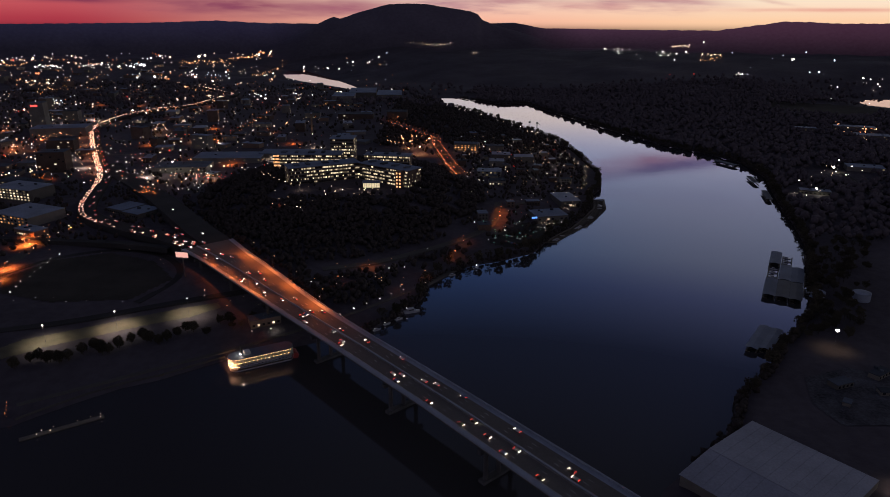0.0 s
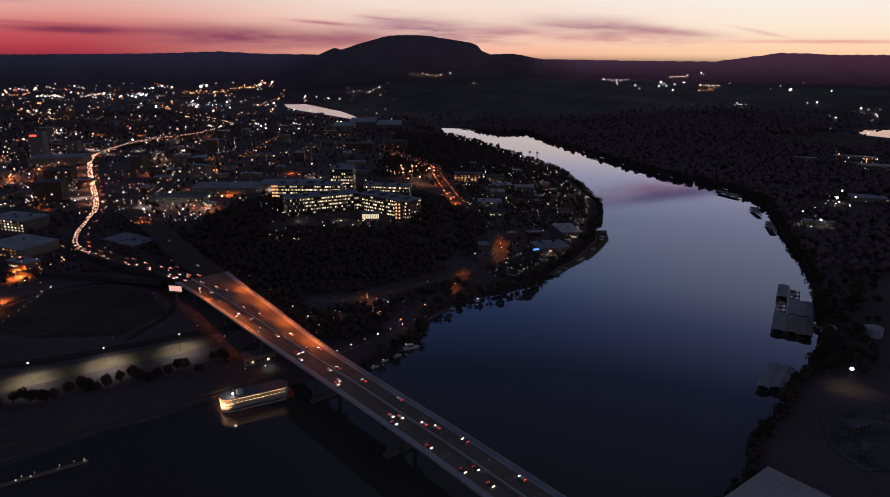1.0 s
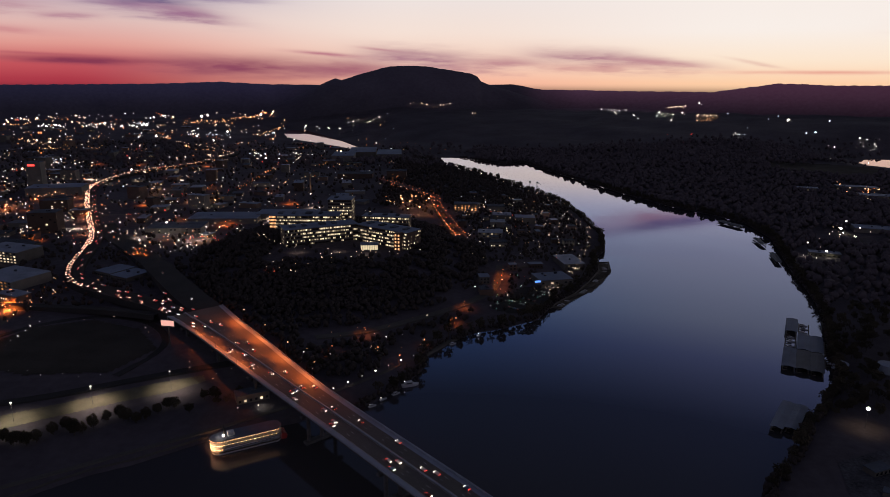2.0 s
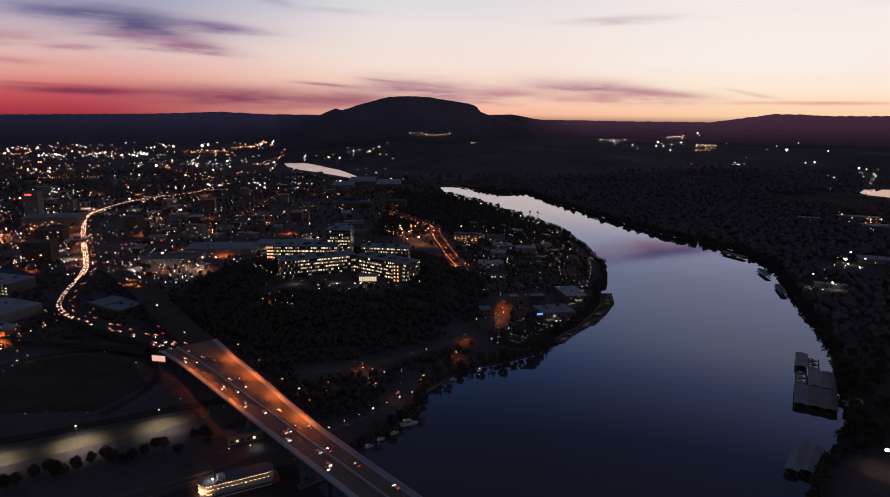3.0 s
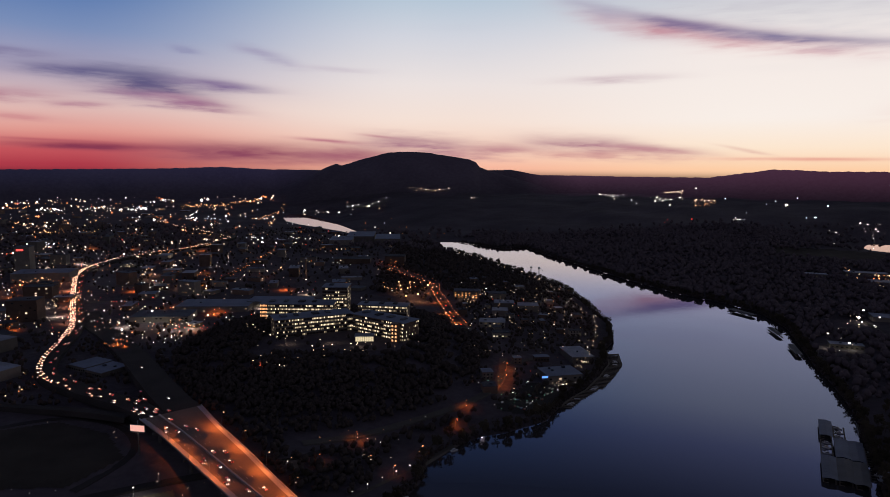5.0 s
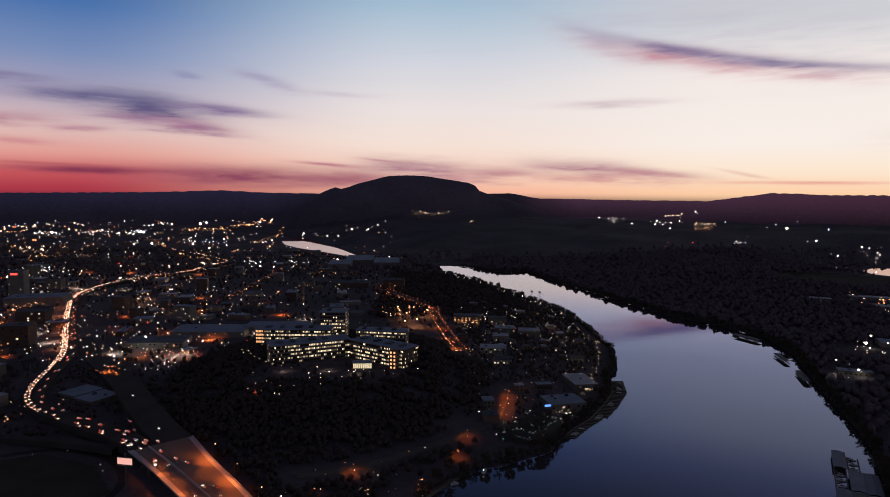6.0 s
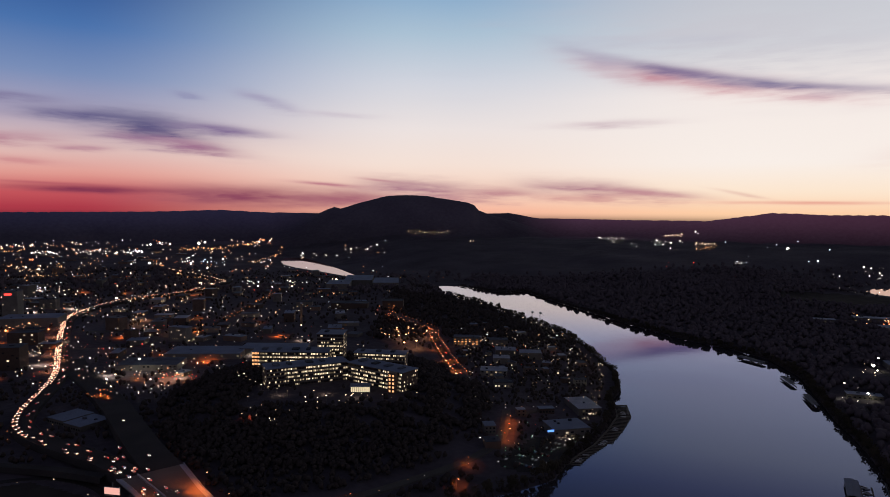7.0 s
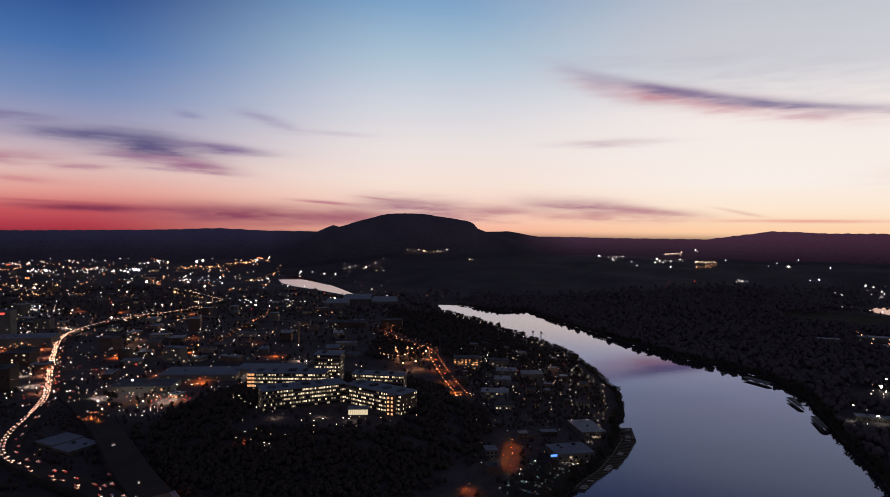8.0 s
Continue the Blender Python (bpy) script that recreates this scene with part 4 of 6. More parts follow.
# added lights stand in for the glow of the queue's headlights
for x, y in zip((-832, -805, -762, -719, -677, -636, -600, -573), (1564, 1488, 1406, 1324, 1250, 1176, 1120, 1068)):
    light_at(x - 9, y - 5, 18 + 9, (1.0, 0.36, 0.16), 60000, 150)
light_n = [(-22, 1330), (-8, 1240), (4, 1150), (16, 1080), (-60, 1470), (-100, 1545)]
for x, y in light_n:
    light_at(x, y, land_at(x, y) + 9, SODIUM, 45000, 160)
for x, y in ((-452, 1059), (-1129, 2265), (-187, 2283), (-478, 1160)):
    put_lamp(L_MAST, x, y)
light_at(-452, 1058, land_at(-452, 1059) + 21, (1, 0.92, 0.75), 16000, 165)
# on the wooded bend across the river
for x, y in ((703, 1146), (694, 1092), (672, 1105), (556, 998), (555, 946), (585, 985), (641, 1350), (628, 1345), (513, 860), (660, 960), (730, 1120), (520, 880)):
    put_lamp(L_MAST if y in (998, 946, 1146, 1092) else L_WHITE, x, y, None, float(crng.uniform(0, 360)), "lamps on the far bank")
for x, y in ((556, 996), (585, 985), (703, 1144)):
    light_at(x, y - 1, land_at(x, y) + 9, (1, 0.9, 0.65), 5000, 160)
# lamps added at random places to brighten the dark ground of the town
grng = np.random.default_rng(23)
for k in range(64):
    tan = grng.uniform(0.115, 0.235)
    y = 240 / tan
    x = (-0.16 - 0.53 * grng.random() ** 0.7) * y
    if (y < 1150 and x > -380) or ((x + 150) / 230) ** 2 + ((y - 950) / 260) ** 2 < 1:
        continue
    sod = grng.random() < 0.66
    put_lamp(L_SODIUM if sod else L_WHITE, x, y, None, float(grng.uniform(0, 360)), "lamps of the town")
    light_at(x + 1, y, land_at(x, y) + 8.2, SODIUM if sod else (1.0, 0.8, 0.55), float(grng.uniform(30000, 100000)) * (y / 1400), 164)
for x, y, w, c in ((-160, 1690, 60000, (1, 0.1, 0.05)), (-126, 1680, 60000, (1, 0.16, 0.04)), (-60, 1360, 50000, (1, 0.45, 0.16)), (-30, 1390, 40000, (1, 0.5, 0.2)),
                   (30, 1272, 26000, (1, 0.5, 0.2)), (55, 1270, 26000, (1, 0.5, 0.2)), (140, 1255, 12000, SODIUM), (200, 1260, 9000, SODIUM)):
    put_lamp(L_SODIUM, x, y, None, 0, "lamps of the town")
    light_at(x + 1, y, land_at(x, y) + 8.2, c, w, 164)

# ---------------------------------------------------------------- campus on the hill
E_STAIR = lamp_material("lit_stair_window", (1.0, 0.46, 0.2), 1.2)


def unit_pane(name, mat, w=1.0, h=1.0):
    """A window pane of one size, set in the xz plane, its face towards -y."""
    bm = box(bmesh.new(), -w / 2, w / 2, -0.06, 0.06, 0, h)
    me = bpy.data.meshes.new(name)
    bm.to_mesh(me)
    bm.free()
    me.materials.append(mat)
    return me


def wing(x, y, turn, length, depth, base, floors, storey, label, lit, seed, bay=2.0, end_lit=False, mat=None, roofmat=None, dim_end=0):
    """An office wing: its front along +x from (x, y), its depth towards +y. lit: share of panes that glow."""
    r = np.random.default_rng(seed)
    root = empty("office_wing", x, y, base, turn)
    top = floors * storey
    part("wall", box(bmesh.new(), 0, length, 0.3, depth, -12, top - 0.2), mat or M_BRICK, root)
    rb = box(bmesh.new(), -1.2, length + 1.2, -1.2, depth + 1.2, top - 0.2, top + 0.45)
    roof = part("roof", rb, roofmat or M_ROOFMETAL, root, "flat grey roof with broad eaves, tinted sky blue")
    for k in range(int(length / 22)):
        cx = 9 + k * 22 + r.uniform(-3, 3)
        part("roof_plant", box(bmesh.new(), cx, min(cx + r.uniform(5, 10), length - 1), depth * 0.35, depth * 0.7, top + 0.45, top + 2.2, bevel=0.1), M_ROOFGREY, roof, "grey roof plant box")
    for f in range(floors + 1):
        part("spandrel", box(bmesh.new(), 0, length, -0.05, 0.34, f * storey - 0.85, f * storey + 0.85 if f < floors else f * storey - 0.2), M_WALL, root, "pale floor band")
    pw, ph = bay * 0.72, storey * 0.44
    lit_me, dark_me, lit2 = unit_pane("window", E_WINDOW, pw, ph), unit_pane("window", M_GLASSDARK, pw, ph), unit_pane("window", E_STAIR, pw, ph * 1.3)
    n = int(length / bay)
    for f in range(floors):
        run = 0
        for k in range(n):
            if run <= 0:
                on = r.random() < (lit[f] if f < len(lit) else lit[-1])
                run = int(r.integers(1, 4))
            run -= 1
            if k < dim_end:
                on = (k * 5 + f * 3) % 7 < 2
            stair = end_lit and k < 5
            ob = part("window", lit2 if stair else (lit_me if on else dark_me), None, root)
            ob.matrix_basis = pose((k + 0.5) * length / n, 0.22, f * storey + 1.35)
    # panes of the two end walls
    for f in range(floors):
        for k in range(int(depth / bay / 1.6)):
            for xx, tn in ((0, -90), (length, 90)):
                if r.random() > 0.35:
                    continue
                on = True
                ob = part("window", lit_me if on else dark_me, None, root)
                ob.matrix_basis = pose(xx, (k + 0.6) * bay * 1.6, f * storey + 1.35, 0, 0, tn)
    return tagged(root, label, "office building", "campus on the hill")


wing(-275, 1022, 0.5, 108, 34, 31, 5, 5.1, "long brick office wing with lit rows of windows", [0.4, 0.6, 0.85, 0.95, 0.6], 21, end_lit=True)
wing(-189, 1058, -1, 38, 34, 30, 9, 5.1, "taller office block with dark upper glazing and a grey roof", [0.3, 0.4, 0.6, 0.7, 0.85, 0.9, 0.35, 0.12, 0.08], 22)
wing(-228, 929, 26, 108, 32, 29, 5, 5.1, "brick office wing with warm lit windows on a wooded hill", [0.4, 0.55, 0.75, 0.8, 0.7], 23, dim_end=10)
wing(-131, 972, -36, 94, 32, 29, 5, 5.1, "brick office wing angled round a forecourt, windows lit", [0.7, 0.85, 0.75, 0.6, 0.35], 24)
wing(-128, 1010, -8, 72, 24, 30, 6, 4.9, "curved rear office wing with a pale roof", [0.1, 0.1, 0.2, 0.3, 0.6, 0.8], 25, roofmat=M_ROOFMETAL)
# glazed entrance hall in the forecourt
hall = empty("entrance_hall", -119, 912, 29.4, 4)
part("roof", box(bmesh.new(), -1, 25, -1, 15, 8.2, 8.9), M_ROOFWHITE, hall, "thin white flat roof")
part("wall", box(bmesh.new(), 0, 24, 4, 14, -6, 8.2), M_WALL, hall)
pane = unit_pane("glazing", lamp_material("lit_lobby_glass", (1.0, 0.82, 0.52), 0.8), 2.0, 7.2)
for k in range(10):
    part("glazing", pane, None, hall).matrix_basis = pose(1.2 + k * 2.4, 3.8, 0.5)
tagged(hall, "brightly lit glass entrance hall between office wings", "entrance hall")
stair = empty("stair_tower", -68, 914, 29.2, -20)
part("wall", box(bmesh.new(), -5, 5, 0.3, 9, -10, 25.8), M_BRICK, stair)
sp = unit_pane("window", E_STAIR, 2.4, 2.6)
for f in range(5):
    for k in (-1, 1):
        part("window", sp, None, stair).matrix_basis = pose(k * 2.4, 0.2, f * 4.9 + 1.4)
tagged(stair, "brick stair tower with glowing orange windows", "stair tower")
for x, y in ((-284, 985), (-279, 974), (-276, 966), (-120, 880), (-112, 884), (-102, 886), (-94, 880), (-76, 884)):
    put_lamp(L_CAMPUS, x, y, None, 0, "campus path lamps")


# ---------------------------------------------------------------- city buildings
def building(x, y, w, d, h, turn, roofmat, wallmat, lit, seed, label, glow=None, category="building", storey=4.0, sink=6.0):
    """A block with parapet roof and, on one side only, mostly the one facing the camera, rows of panes of which a share
    glows.
    """
    r = np.random.default_rng(seed)
    z = land_at(x, y)
    root = empty("building", x, y, z, turn)
    part("wall", box(bmesh.new(), -w / 2, w / 2, -d / 2, d / 2, -sink, h), wallmat, root)
    bm = box(bmesh.new(), -w / 2 - 0.3, w / 2 + 0.3, -d / 2 - 0.3, d / 2 + 0.3, h, h + 0.5)
    roof = part("roof", bm, roofmat, root)
    if w > 14:
        for _ in range(int(r.integers(0, 4))):
            cx, cy, sx, sy = r.uniform(-w * 0.35, w * 0.3), r.uniform(-d * 0.3, d * 0.25), r.uniform(1.5, 4.5), r.uniform(1.5, 3.5)
            part("roof_plant", box(bmesh.new(), cx, cx + sx, cy, cy + sy, h + 0.5, h + r.uniform(1.4, 2.6)), M_ROOFGREY, roof)
    floors = max(1, int(h / storey))
    pw = 2.0 if w < 40 else 3.2
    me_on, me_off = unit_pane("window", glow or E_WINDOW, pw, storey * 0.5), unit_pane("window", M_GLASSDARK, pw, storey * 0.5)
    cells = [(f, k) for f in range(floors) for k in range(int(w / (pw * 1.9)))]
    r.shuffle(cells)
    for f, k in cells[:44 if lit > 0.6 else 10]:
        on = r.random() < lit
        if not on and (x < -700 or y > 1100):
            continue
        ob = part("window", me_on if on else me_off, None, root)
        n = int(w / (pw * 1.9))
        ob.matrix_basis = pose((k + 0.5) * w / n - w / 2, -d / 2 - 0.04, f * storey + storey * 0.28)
    return tagged(root, label, category)


NAMED = [
    (-610, 912, 70, 42, 16, -18, M_ROOFWHITE, M_WALL, 0.9, "parking garage with lit open decks"),
    (-535, 800, 66, 52, 12, -22, M_ROOFWHITE, M_WALL, 0.7, "long low store with a pale roof and lit front"),
    (-640, 960, 80, 30, 12, -20, M_ROOFGREY, M_WALL, 0.4, "long low warehouse with a grey roof"),
    (-498, 742, 36, 18, 7, -24, M_ROOFWHITE, M_BRICK, 0.5, "small shop with a pale roof under sodium light"),
    (-660, 1080, 44, 30, 34, 10, M_ROOFGREY, M_BRICK, 0.25, "dark mid-rise office block with few lit windows"),
    (-930, 1500, 30, 30, 62, 12, M_ROOFGREY, M_WALL, 0.15, "dark tower block with a red roof sign"),
    (-850, 1440, 110, 60, 18, 14, M_ROOFMETAL, M_WALL, 0.1, "large hall with a pale ribbed roof"),
    (-745, 1255, 50, 26, 22, 8, M_ROOFGREY, M_BRICK, 0.35, "brick office block with scattered lit windows"),
    (-432, 846, 30, 36, 6, -28, M_ROOFMETAL, M_WALL, 0.0, "low shed with a blue-white metal roof"),
    (-402, 826, 30, 36, 6, -28, M_ROOFMETAL, M_WALL, 0.0, "low shed with a blue-white metal roof"),
    (-452, 1100, 90, 50, 9, 5, M_ROOFGREY, M_WALL, 0.2, "low retail block with a broad grey roof"),
    (-395, 1180, 120, 60, 10, 3, M_ROOFMETAL, M_WALL, 0.2, "broad low hall with a pale roof"),
    (-290, 1210, 110, 46, 10, 0, M_ROOFMETAL, M_WALL, 0.1, "low hall with long pale roof lights"),
    (-284, 2277, 90, 160, 18, 4, M_ROOFMETAL, M_WALL, 0.0, "industrial shed with a pale metal roof"),
    (-187, 2200, 80, 150, 18, 4, M_ROOFMETAL, M_WALL, 0.0, "industrial shed with a pale metal roof"),
    (-330, 2150, 70, 120, 16, 4, M_ROOFMETAL, M_WALL, 0.0, "blue-grey industrial shed near the river"),
    (-235, 1722, 90, 36, 14, 0, M_ROOFGREY, M_BRICK, 0.35, "old brick mill lit by red lamps"),
    (-126, 1706, 50, 40, 22, 0, M_ROOFGREY, M_BRICK, 0.2, "brick mill block under orange light"),
    (40, 1291, 46, 24, 14, -4, M_ROOFGREY, M_WALL, 0.8, "apartment block with a lit orange facade"),
    (98, 1280, 34, 22, 12, -4, M_ROOFGREY, M_WALL, 0.3, "apartment block with a grey roof"),
    (74, 1074, 40, 26, 8, -6, M_ROOFWHITE, M_WALL, 0.2, "low building with a bright white roof"),
    (92, 1150, 26, 24, 9, -4, M_ROOFWHITE, M_WALL, 0.2, "small building with a white roof"),
    (104, 1205, 34, 28, 10, -4, M_ROOFMETAL, M_WALL, 0.1, "building with a pale blue roof"),
    (145, 1195, 36, 26, 10, -4, M_ROOFMETAL, M_WALL, 0.1, "building with a pale blue roof"),
    (140, 848, 44, 34, 10, 14, M_ROOFMETAL, M_WALL, 0.3, "waterside restaurant with a pale blue roof"),
    (178, 935, 30, 50, 9, 10, M_ROOFWHITE, M_WALL, 0.1, "long building with a pale ribbed roof"),
    (82, 1010, 26, 18, 7, 0, M_ROOFGREY, M_WALL, 0.4, "small house with a grey roof"),
    (585, 1000, 44, 16, 6, -20, M_ROOFWHITE, M_WALL, 0.0, "long shed with a white roof on the wooded bend"),
    (760, 1160, 60, 34, 8, -20, M_ROOFMETAL, M_WALL, 0.1, "low works building among trees"),
    (985, 1500, 70, 36, 9, -20, M_ROOFWHITE, M_WALL, 0.6, "lit depot building with a white roof"),
    (1010, 1615, 90, 30, 9, -20, M_ROOFWHITE, M_WALL, 0.6, "lit depot building with a white roof"),
    (880, 1610, 60, 24, 7, -20, M_ROOFWHITE, M_WALL, 0.2, "long low shed with a pale roof"),
    (-262, 700, 8, 8, 4, -30, M_ROOFGREY, M_WALL, 0.2, "small pale hut beside the highway"),
    (-160, 522, 26, 12, 7, 28, M_ROOFGREY, M_WALL, 0.3, "landing house beside the moored riverboat"),
]
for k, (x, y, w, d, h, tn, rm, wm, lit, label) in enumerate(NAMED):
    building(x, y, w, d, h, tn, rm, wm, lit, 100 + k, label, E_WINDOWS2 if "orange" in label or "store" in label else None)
brng = np.random.default_rng(5)
spots = [(x, y, max(w, d)) for x, y, w, d, *_ in NAMED]
hwy_pts = np.array(HWY)
made = 0
for _ in range(3000):
    if made >= 150:
        break
    u, tan = brng.uniform(-0.70, -0.12), brng.uniform(0.075, 0.25)
    y = 244 / tan
    x = u * y
    if brng.random() < 0.2:
        x, y = brng.uniform(20, 230), brng.uniform(760, 1500)
    if np.min(np.hypot(hwy_pts[:, 0] - x, hwy_pts[:, 1] - y)) < 65 or ((x + 150) / 220) ** 2 + ((y - 950) / 260) ** 2 < 1 or (x > -560 and y < 1020 and x < 0):
        continue
    w, d = brng.uniform(16, 46), brng.uniform(14, 34)
    if x > 0:
        w, d = w * 0.45, d * 0.5
    if any(math.hypot(x - a, y - b) < (max(w, d) + c) * 0.62 for a, b, c in spots):
        continue
    if float(min(shore(np.array([x]), np.array([y]), RIVER)[0], shore(np.array([x]), np.array([y]), FAR_REACH)[0])) < 45:
        continue
    h = brng.uniform(5, 10) if x > 0 or brng.random() < 0.8 else brng.uniform(12, 30)
    rm = (M_ROOFGREY, M_ROOFGREY, M_ROOFWHITE, M_ROOFMETAL)[int(brng.integers(0, 4))]
    wm = (M_BRICK, M_WALL)[int(brng.integers(0, 2))]
    lit = brng.choice([0.0, 0.08, 0.15, 0.5])
    kind = "pale flat" if rm is not M_ROOFGREY else "dark flat"
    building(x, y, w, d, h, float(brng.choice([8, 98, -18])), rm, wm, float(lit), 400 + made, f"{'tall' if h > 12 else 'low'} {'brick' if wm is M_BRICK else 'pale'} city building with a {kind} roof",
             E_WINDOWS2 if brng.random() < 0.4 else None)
    spots.append((x, y, max(w, d)))
    made += 1

# signs on roofs, chimney, billboard
def sign(x, y, z, w, h, turn, glow, label):
    root = empty("sign", x, y, z, turn)
    part("panel", box(bmesh.new(), -w / 2, w / 2, -0.3, 0.3, 0, h, bevel=0.05), glow, root)
    part("bracket", box(bmesh.new(), -w / 2 + 0.3, w / 2 - 0.3, 0.3, 0.6, -2.5, h * 0.5), M_STEEL, root)
    return tagged(root, label, "sign")


sign(-930, 1484.4, land_at(-930, 1500) + 54, 14, 4, 12, E_RED, "glowing red sign high on a tower block")
sign(-862, 1408, land_at(-850, 1440) + 13, 30, 4, 14, E_BLUE, "long glowing blue sign on a hall")
sign(119, 826.5, land_at(140, 848) + 8, 8, 2.4, 14, E_BLUE, "small glowing blue restaurant sign")
sign(146, 833, land_at(140, 848) + 6, 5, 1.6, 14, E_RED, "small glowing red restaurant sign")
ch = empty("chimney", -301, 1465, land_at(-301, 1465))
part("stack", tube(bmesh.new(), (0, 0, -3), (0, 0, 48), 2.6, 1.8, 14), M_BRICK, ch)
part("rim", tube(bmesh.new(), (0, 0, 46.5), (0, 0, 48.6), 2.2, 2.2, 14), M_CONCRETE, ch)
tagged(ch, "tall brick chimney lit from below", "chimney")
light_at(-301, 1455, land_at(-301, 1465) + 2, (1, 0.75, 0.5), 15000, 60, (-301, 1465, 55))
bb = empty("billboard", -262, 606, land_at(-262, 606), -10)
part("post", tube(bmesh.new(), (0, 0.8, -1), (0, 0.8, 30), 0.6, 0.5, 10), M_STEEL, bb)
part("frame", box(bmesh.new(), -6.9, 6.9, 0.05, 0.9, 20.6, 26.6, bevel=0.08), M_STEEL, bb)
part("face", box(bmesh.new(), -6.6, 6.6, -0.12, 0.05, 20.9, 26.3), E_SIGN, bb, "glowing pale pink advertising face")
part("catwalk", box(bmesh.new(), -6.6, 6.6, -0.9, 0.0, 20.1, 20.3), M_STEEL, bb)
tagged(bb, "lit billboard on a tall steel post beside the highway", "billboard")

def loading_tower(x, y, height, arm):
    root = empty("loading_tower", x, y, land_at(x, y))
    for a in (-1.6, 1.6):
        for b in (-1.6, 1.6):
            part("leg", tube(bmesh.new(), (a, b, -1), (a * 0.7, b * 0.7, height), 0.22, 0.18, 5), M_STEEL, root)
    for k in range(1, int(height / 4)):
        part("brace", tube(bmesh.new(), (-1.5, -1.5, k * 4 - 3.5), (1.4, -1.4, k * 4), 0.1, 0.1, 4), M_STEEL, root)
        part("brace", tube(bmesh.new(), (1.5, 1.5, k * 4 - 3.5), (-1.4, 1.4, k * 4), 0.1, 0.1, 4), M_STEEL, root)
    part("cab", box(bmesh.new(), -2.4, 2.4, -2.4, 2.4, height, height + 4, bevel=0.2), M_STEEL, root)
    if arm:
        part("boom", tube(bmesh.new(), (0, 0, height + 3), (arm, 0, height - 5), 0.5, 0.3, 6), M_STEEL, root)
    tagged(root, "dark steel loading tower on the river bank", "loading tower", "loading towers")


loading_tower(216, 1684, 16, 0)
loading_tower(232, 1660, 18, 10)

# ---------------------------------------------------------------- large metal-roofed hall and tanks on the near bank
hall = empty("warehouse", 205, 368, land_at(190, 330), -51)
LEN, WID, MID, EAVE, RIDGE = 75, 85, 53, 6.5, 9.5
bm = bmesh.new()
ends = []
for x in (0, LEN):
    ends.append([bm.verts.new((x, y, z)) for y, z in ((0, -6), (0, EAVE - 0.3), (-MID, RIDGE - 0.3), (-WID, EAVE - 0.3), (-WID, -6))])
for k in range(5):
    bm.faces.new((ends[0][k], ends[0][(k + 1) % 5], ends[1][(k + 1) % 5], ends[1][k]))
bm.faces.new(ends[0][::-1])
bm.faces.new(ends[1])
part("wall", bm, M_WALL, hall)
for side in (0, 1):
    for k in range(11):
        x0, x1 = k * LEN / 11 - (0.8 if k == 0 else 0), (k + 1) * LEN / 11 - 0.12
        y0, y1 = (0.8, -MID) if side == 0 else (-WID - 0.8, -MID)
        z0, zr = EAVE - 0.06, RIDGE
        bm = bmesh.new()
        vs = [bm.verts.new(v) for v in ((x0, y0, z0), (x1, y0, z0), (x1, y1, zr), (x0, y1, zr), (x0, y0, z0 - 0.2), (x1, y0, z0 - 0.2), (x1, y1, zr - 0.2), (x0, y1, zr - 0.2))]
        for f in ((0, 1, 2, 3), (7, 6, 5, 4), (0, 4, 5, 1), (1, 5, 6, 2), (2, 6, 7, 3), (3, 7, 4, 0)):
            bm.faces.new([vs[i] for i in f])
        bmesh.ops.recalc_face_normals(bm, faces=bm.faces)
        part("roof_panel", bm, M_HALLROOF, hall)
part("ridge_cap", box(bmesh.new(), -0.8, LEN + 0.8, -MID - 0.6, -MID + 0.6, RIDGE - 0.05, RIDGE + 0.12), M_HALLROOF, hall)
tagged(hall, "large warehouse with a pale ribbed metal roof on the river bank", "warehouse")
ann = building(276, 305, 16, 12, 4, -52, M_ROOFWHITE, M_WHITEPAINT, 0.2, 77, "small white building under a yard lamp")
put_lamp(L_WHITE, 262, 306, None, 30)
light_at(263, 305, land_at(262, 306) + 7.8, (1, 0.8, 0.55), 4000, 150)
put_lamp(L_PATH, 160, 333, None, 0)


def tank(x, y, r, h, label):
    root = empty("storage_tank", x, y, land_at(x, y))
    part("shell", tube(bmesh.new(), (0, 0, -1), (0, 0, h), r, r, 40), M_CONCRETE, root)
    part("lid", tube(bmesh.new(), (0, 0, h), (0, 0, h + 0.9), r + 0.15, r * 0.25, 40), M_ROOFWHITE, root, "shallow conical white lid")
    part("ladder", box(bmesh.new(), r, r + 0.15, -0.3, 0.3, 0, h), M_STEEL, root)
    tagged(root, label, "storage tank")


tank(408, 584, 8, 8, "round white storage tank among dark trees")
tank(372, 596, 7, 5, "low grey storage tank among dark trees")


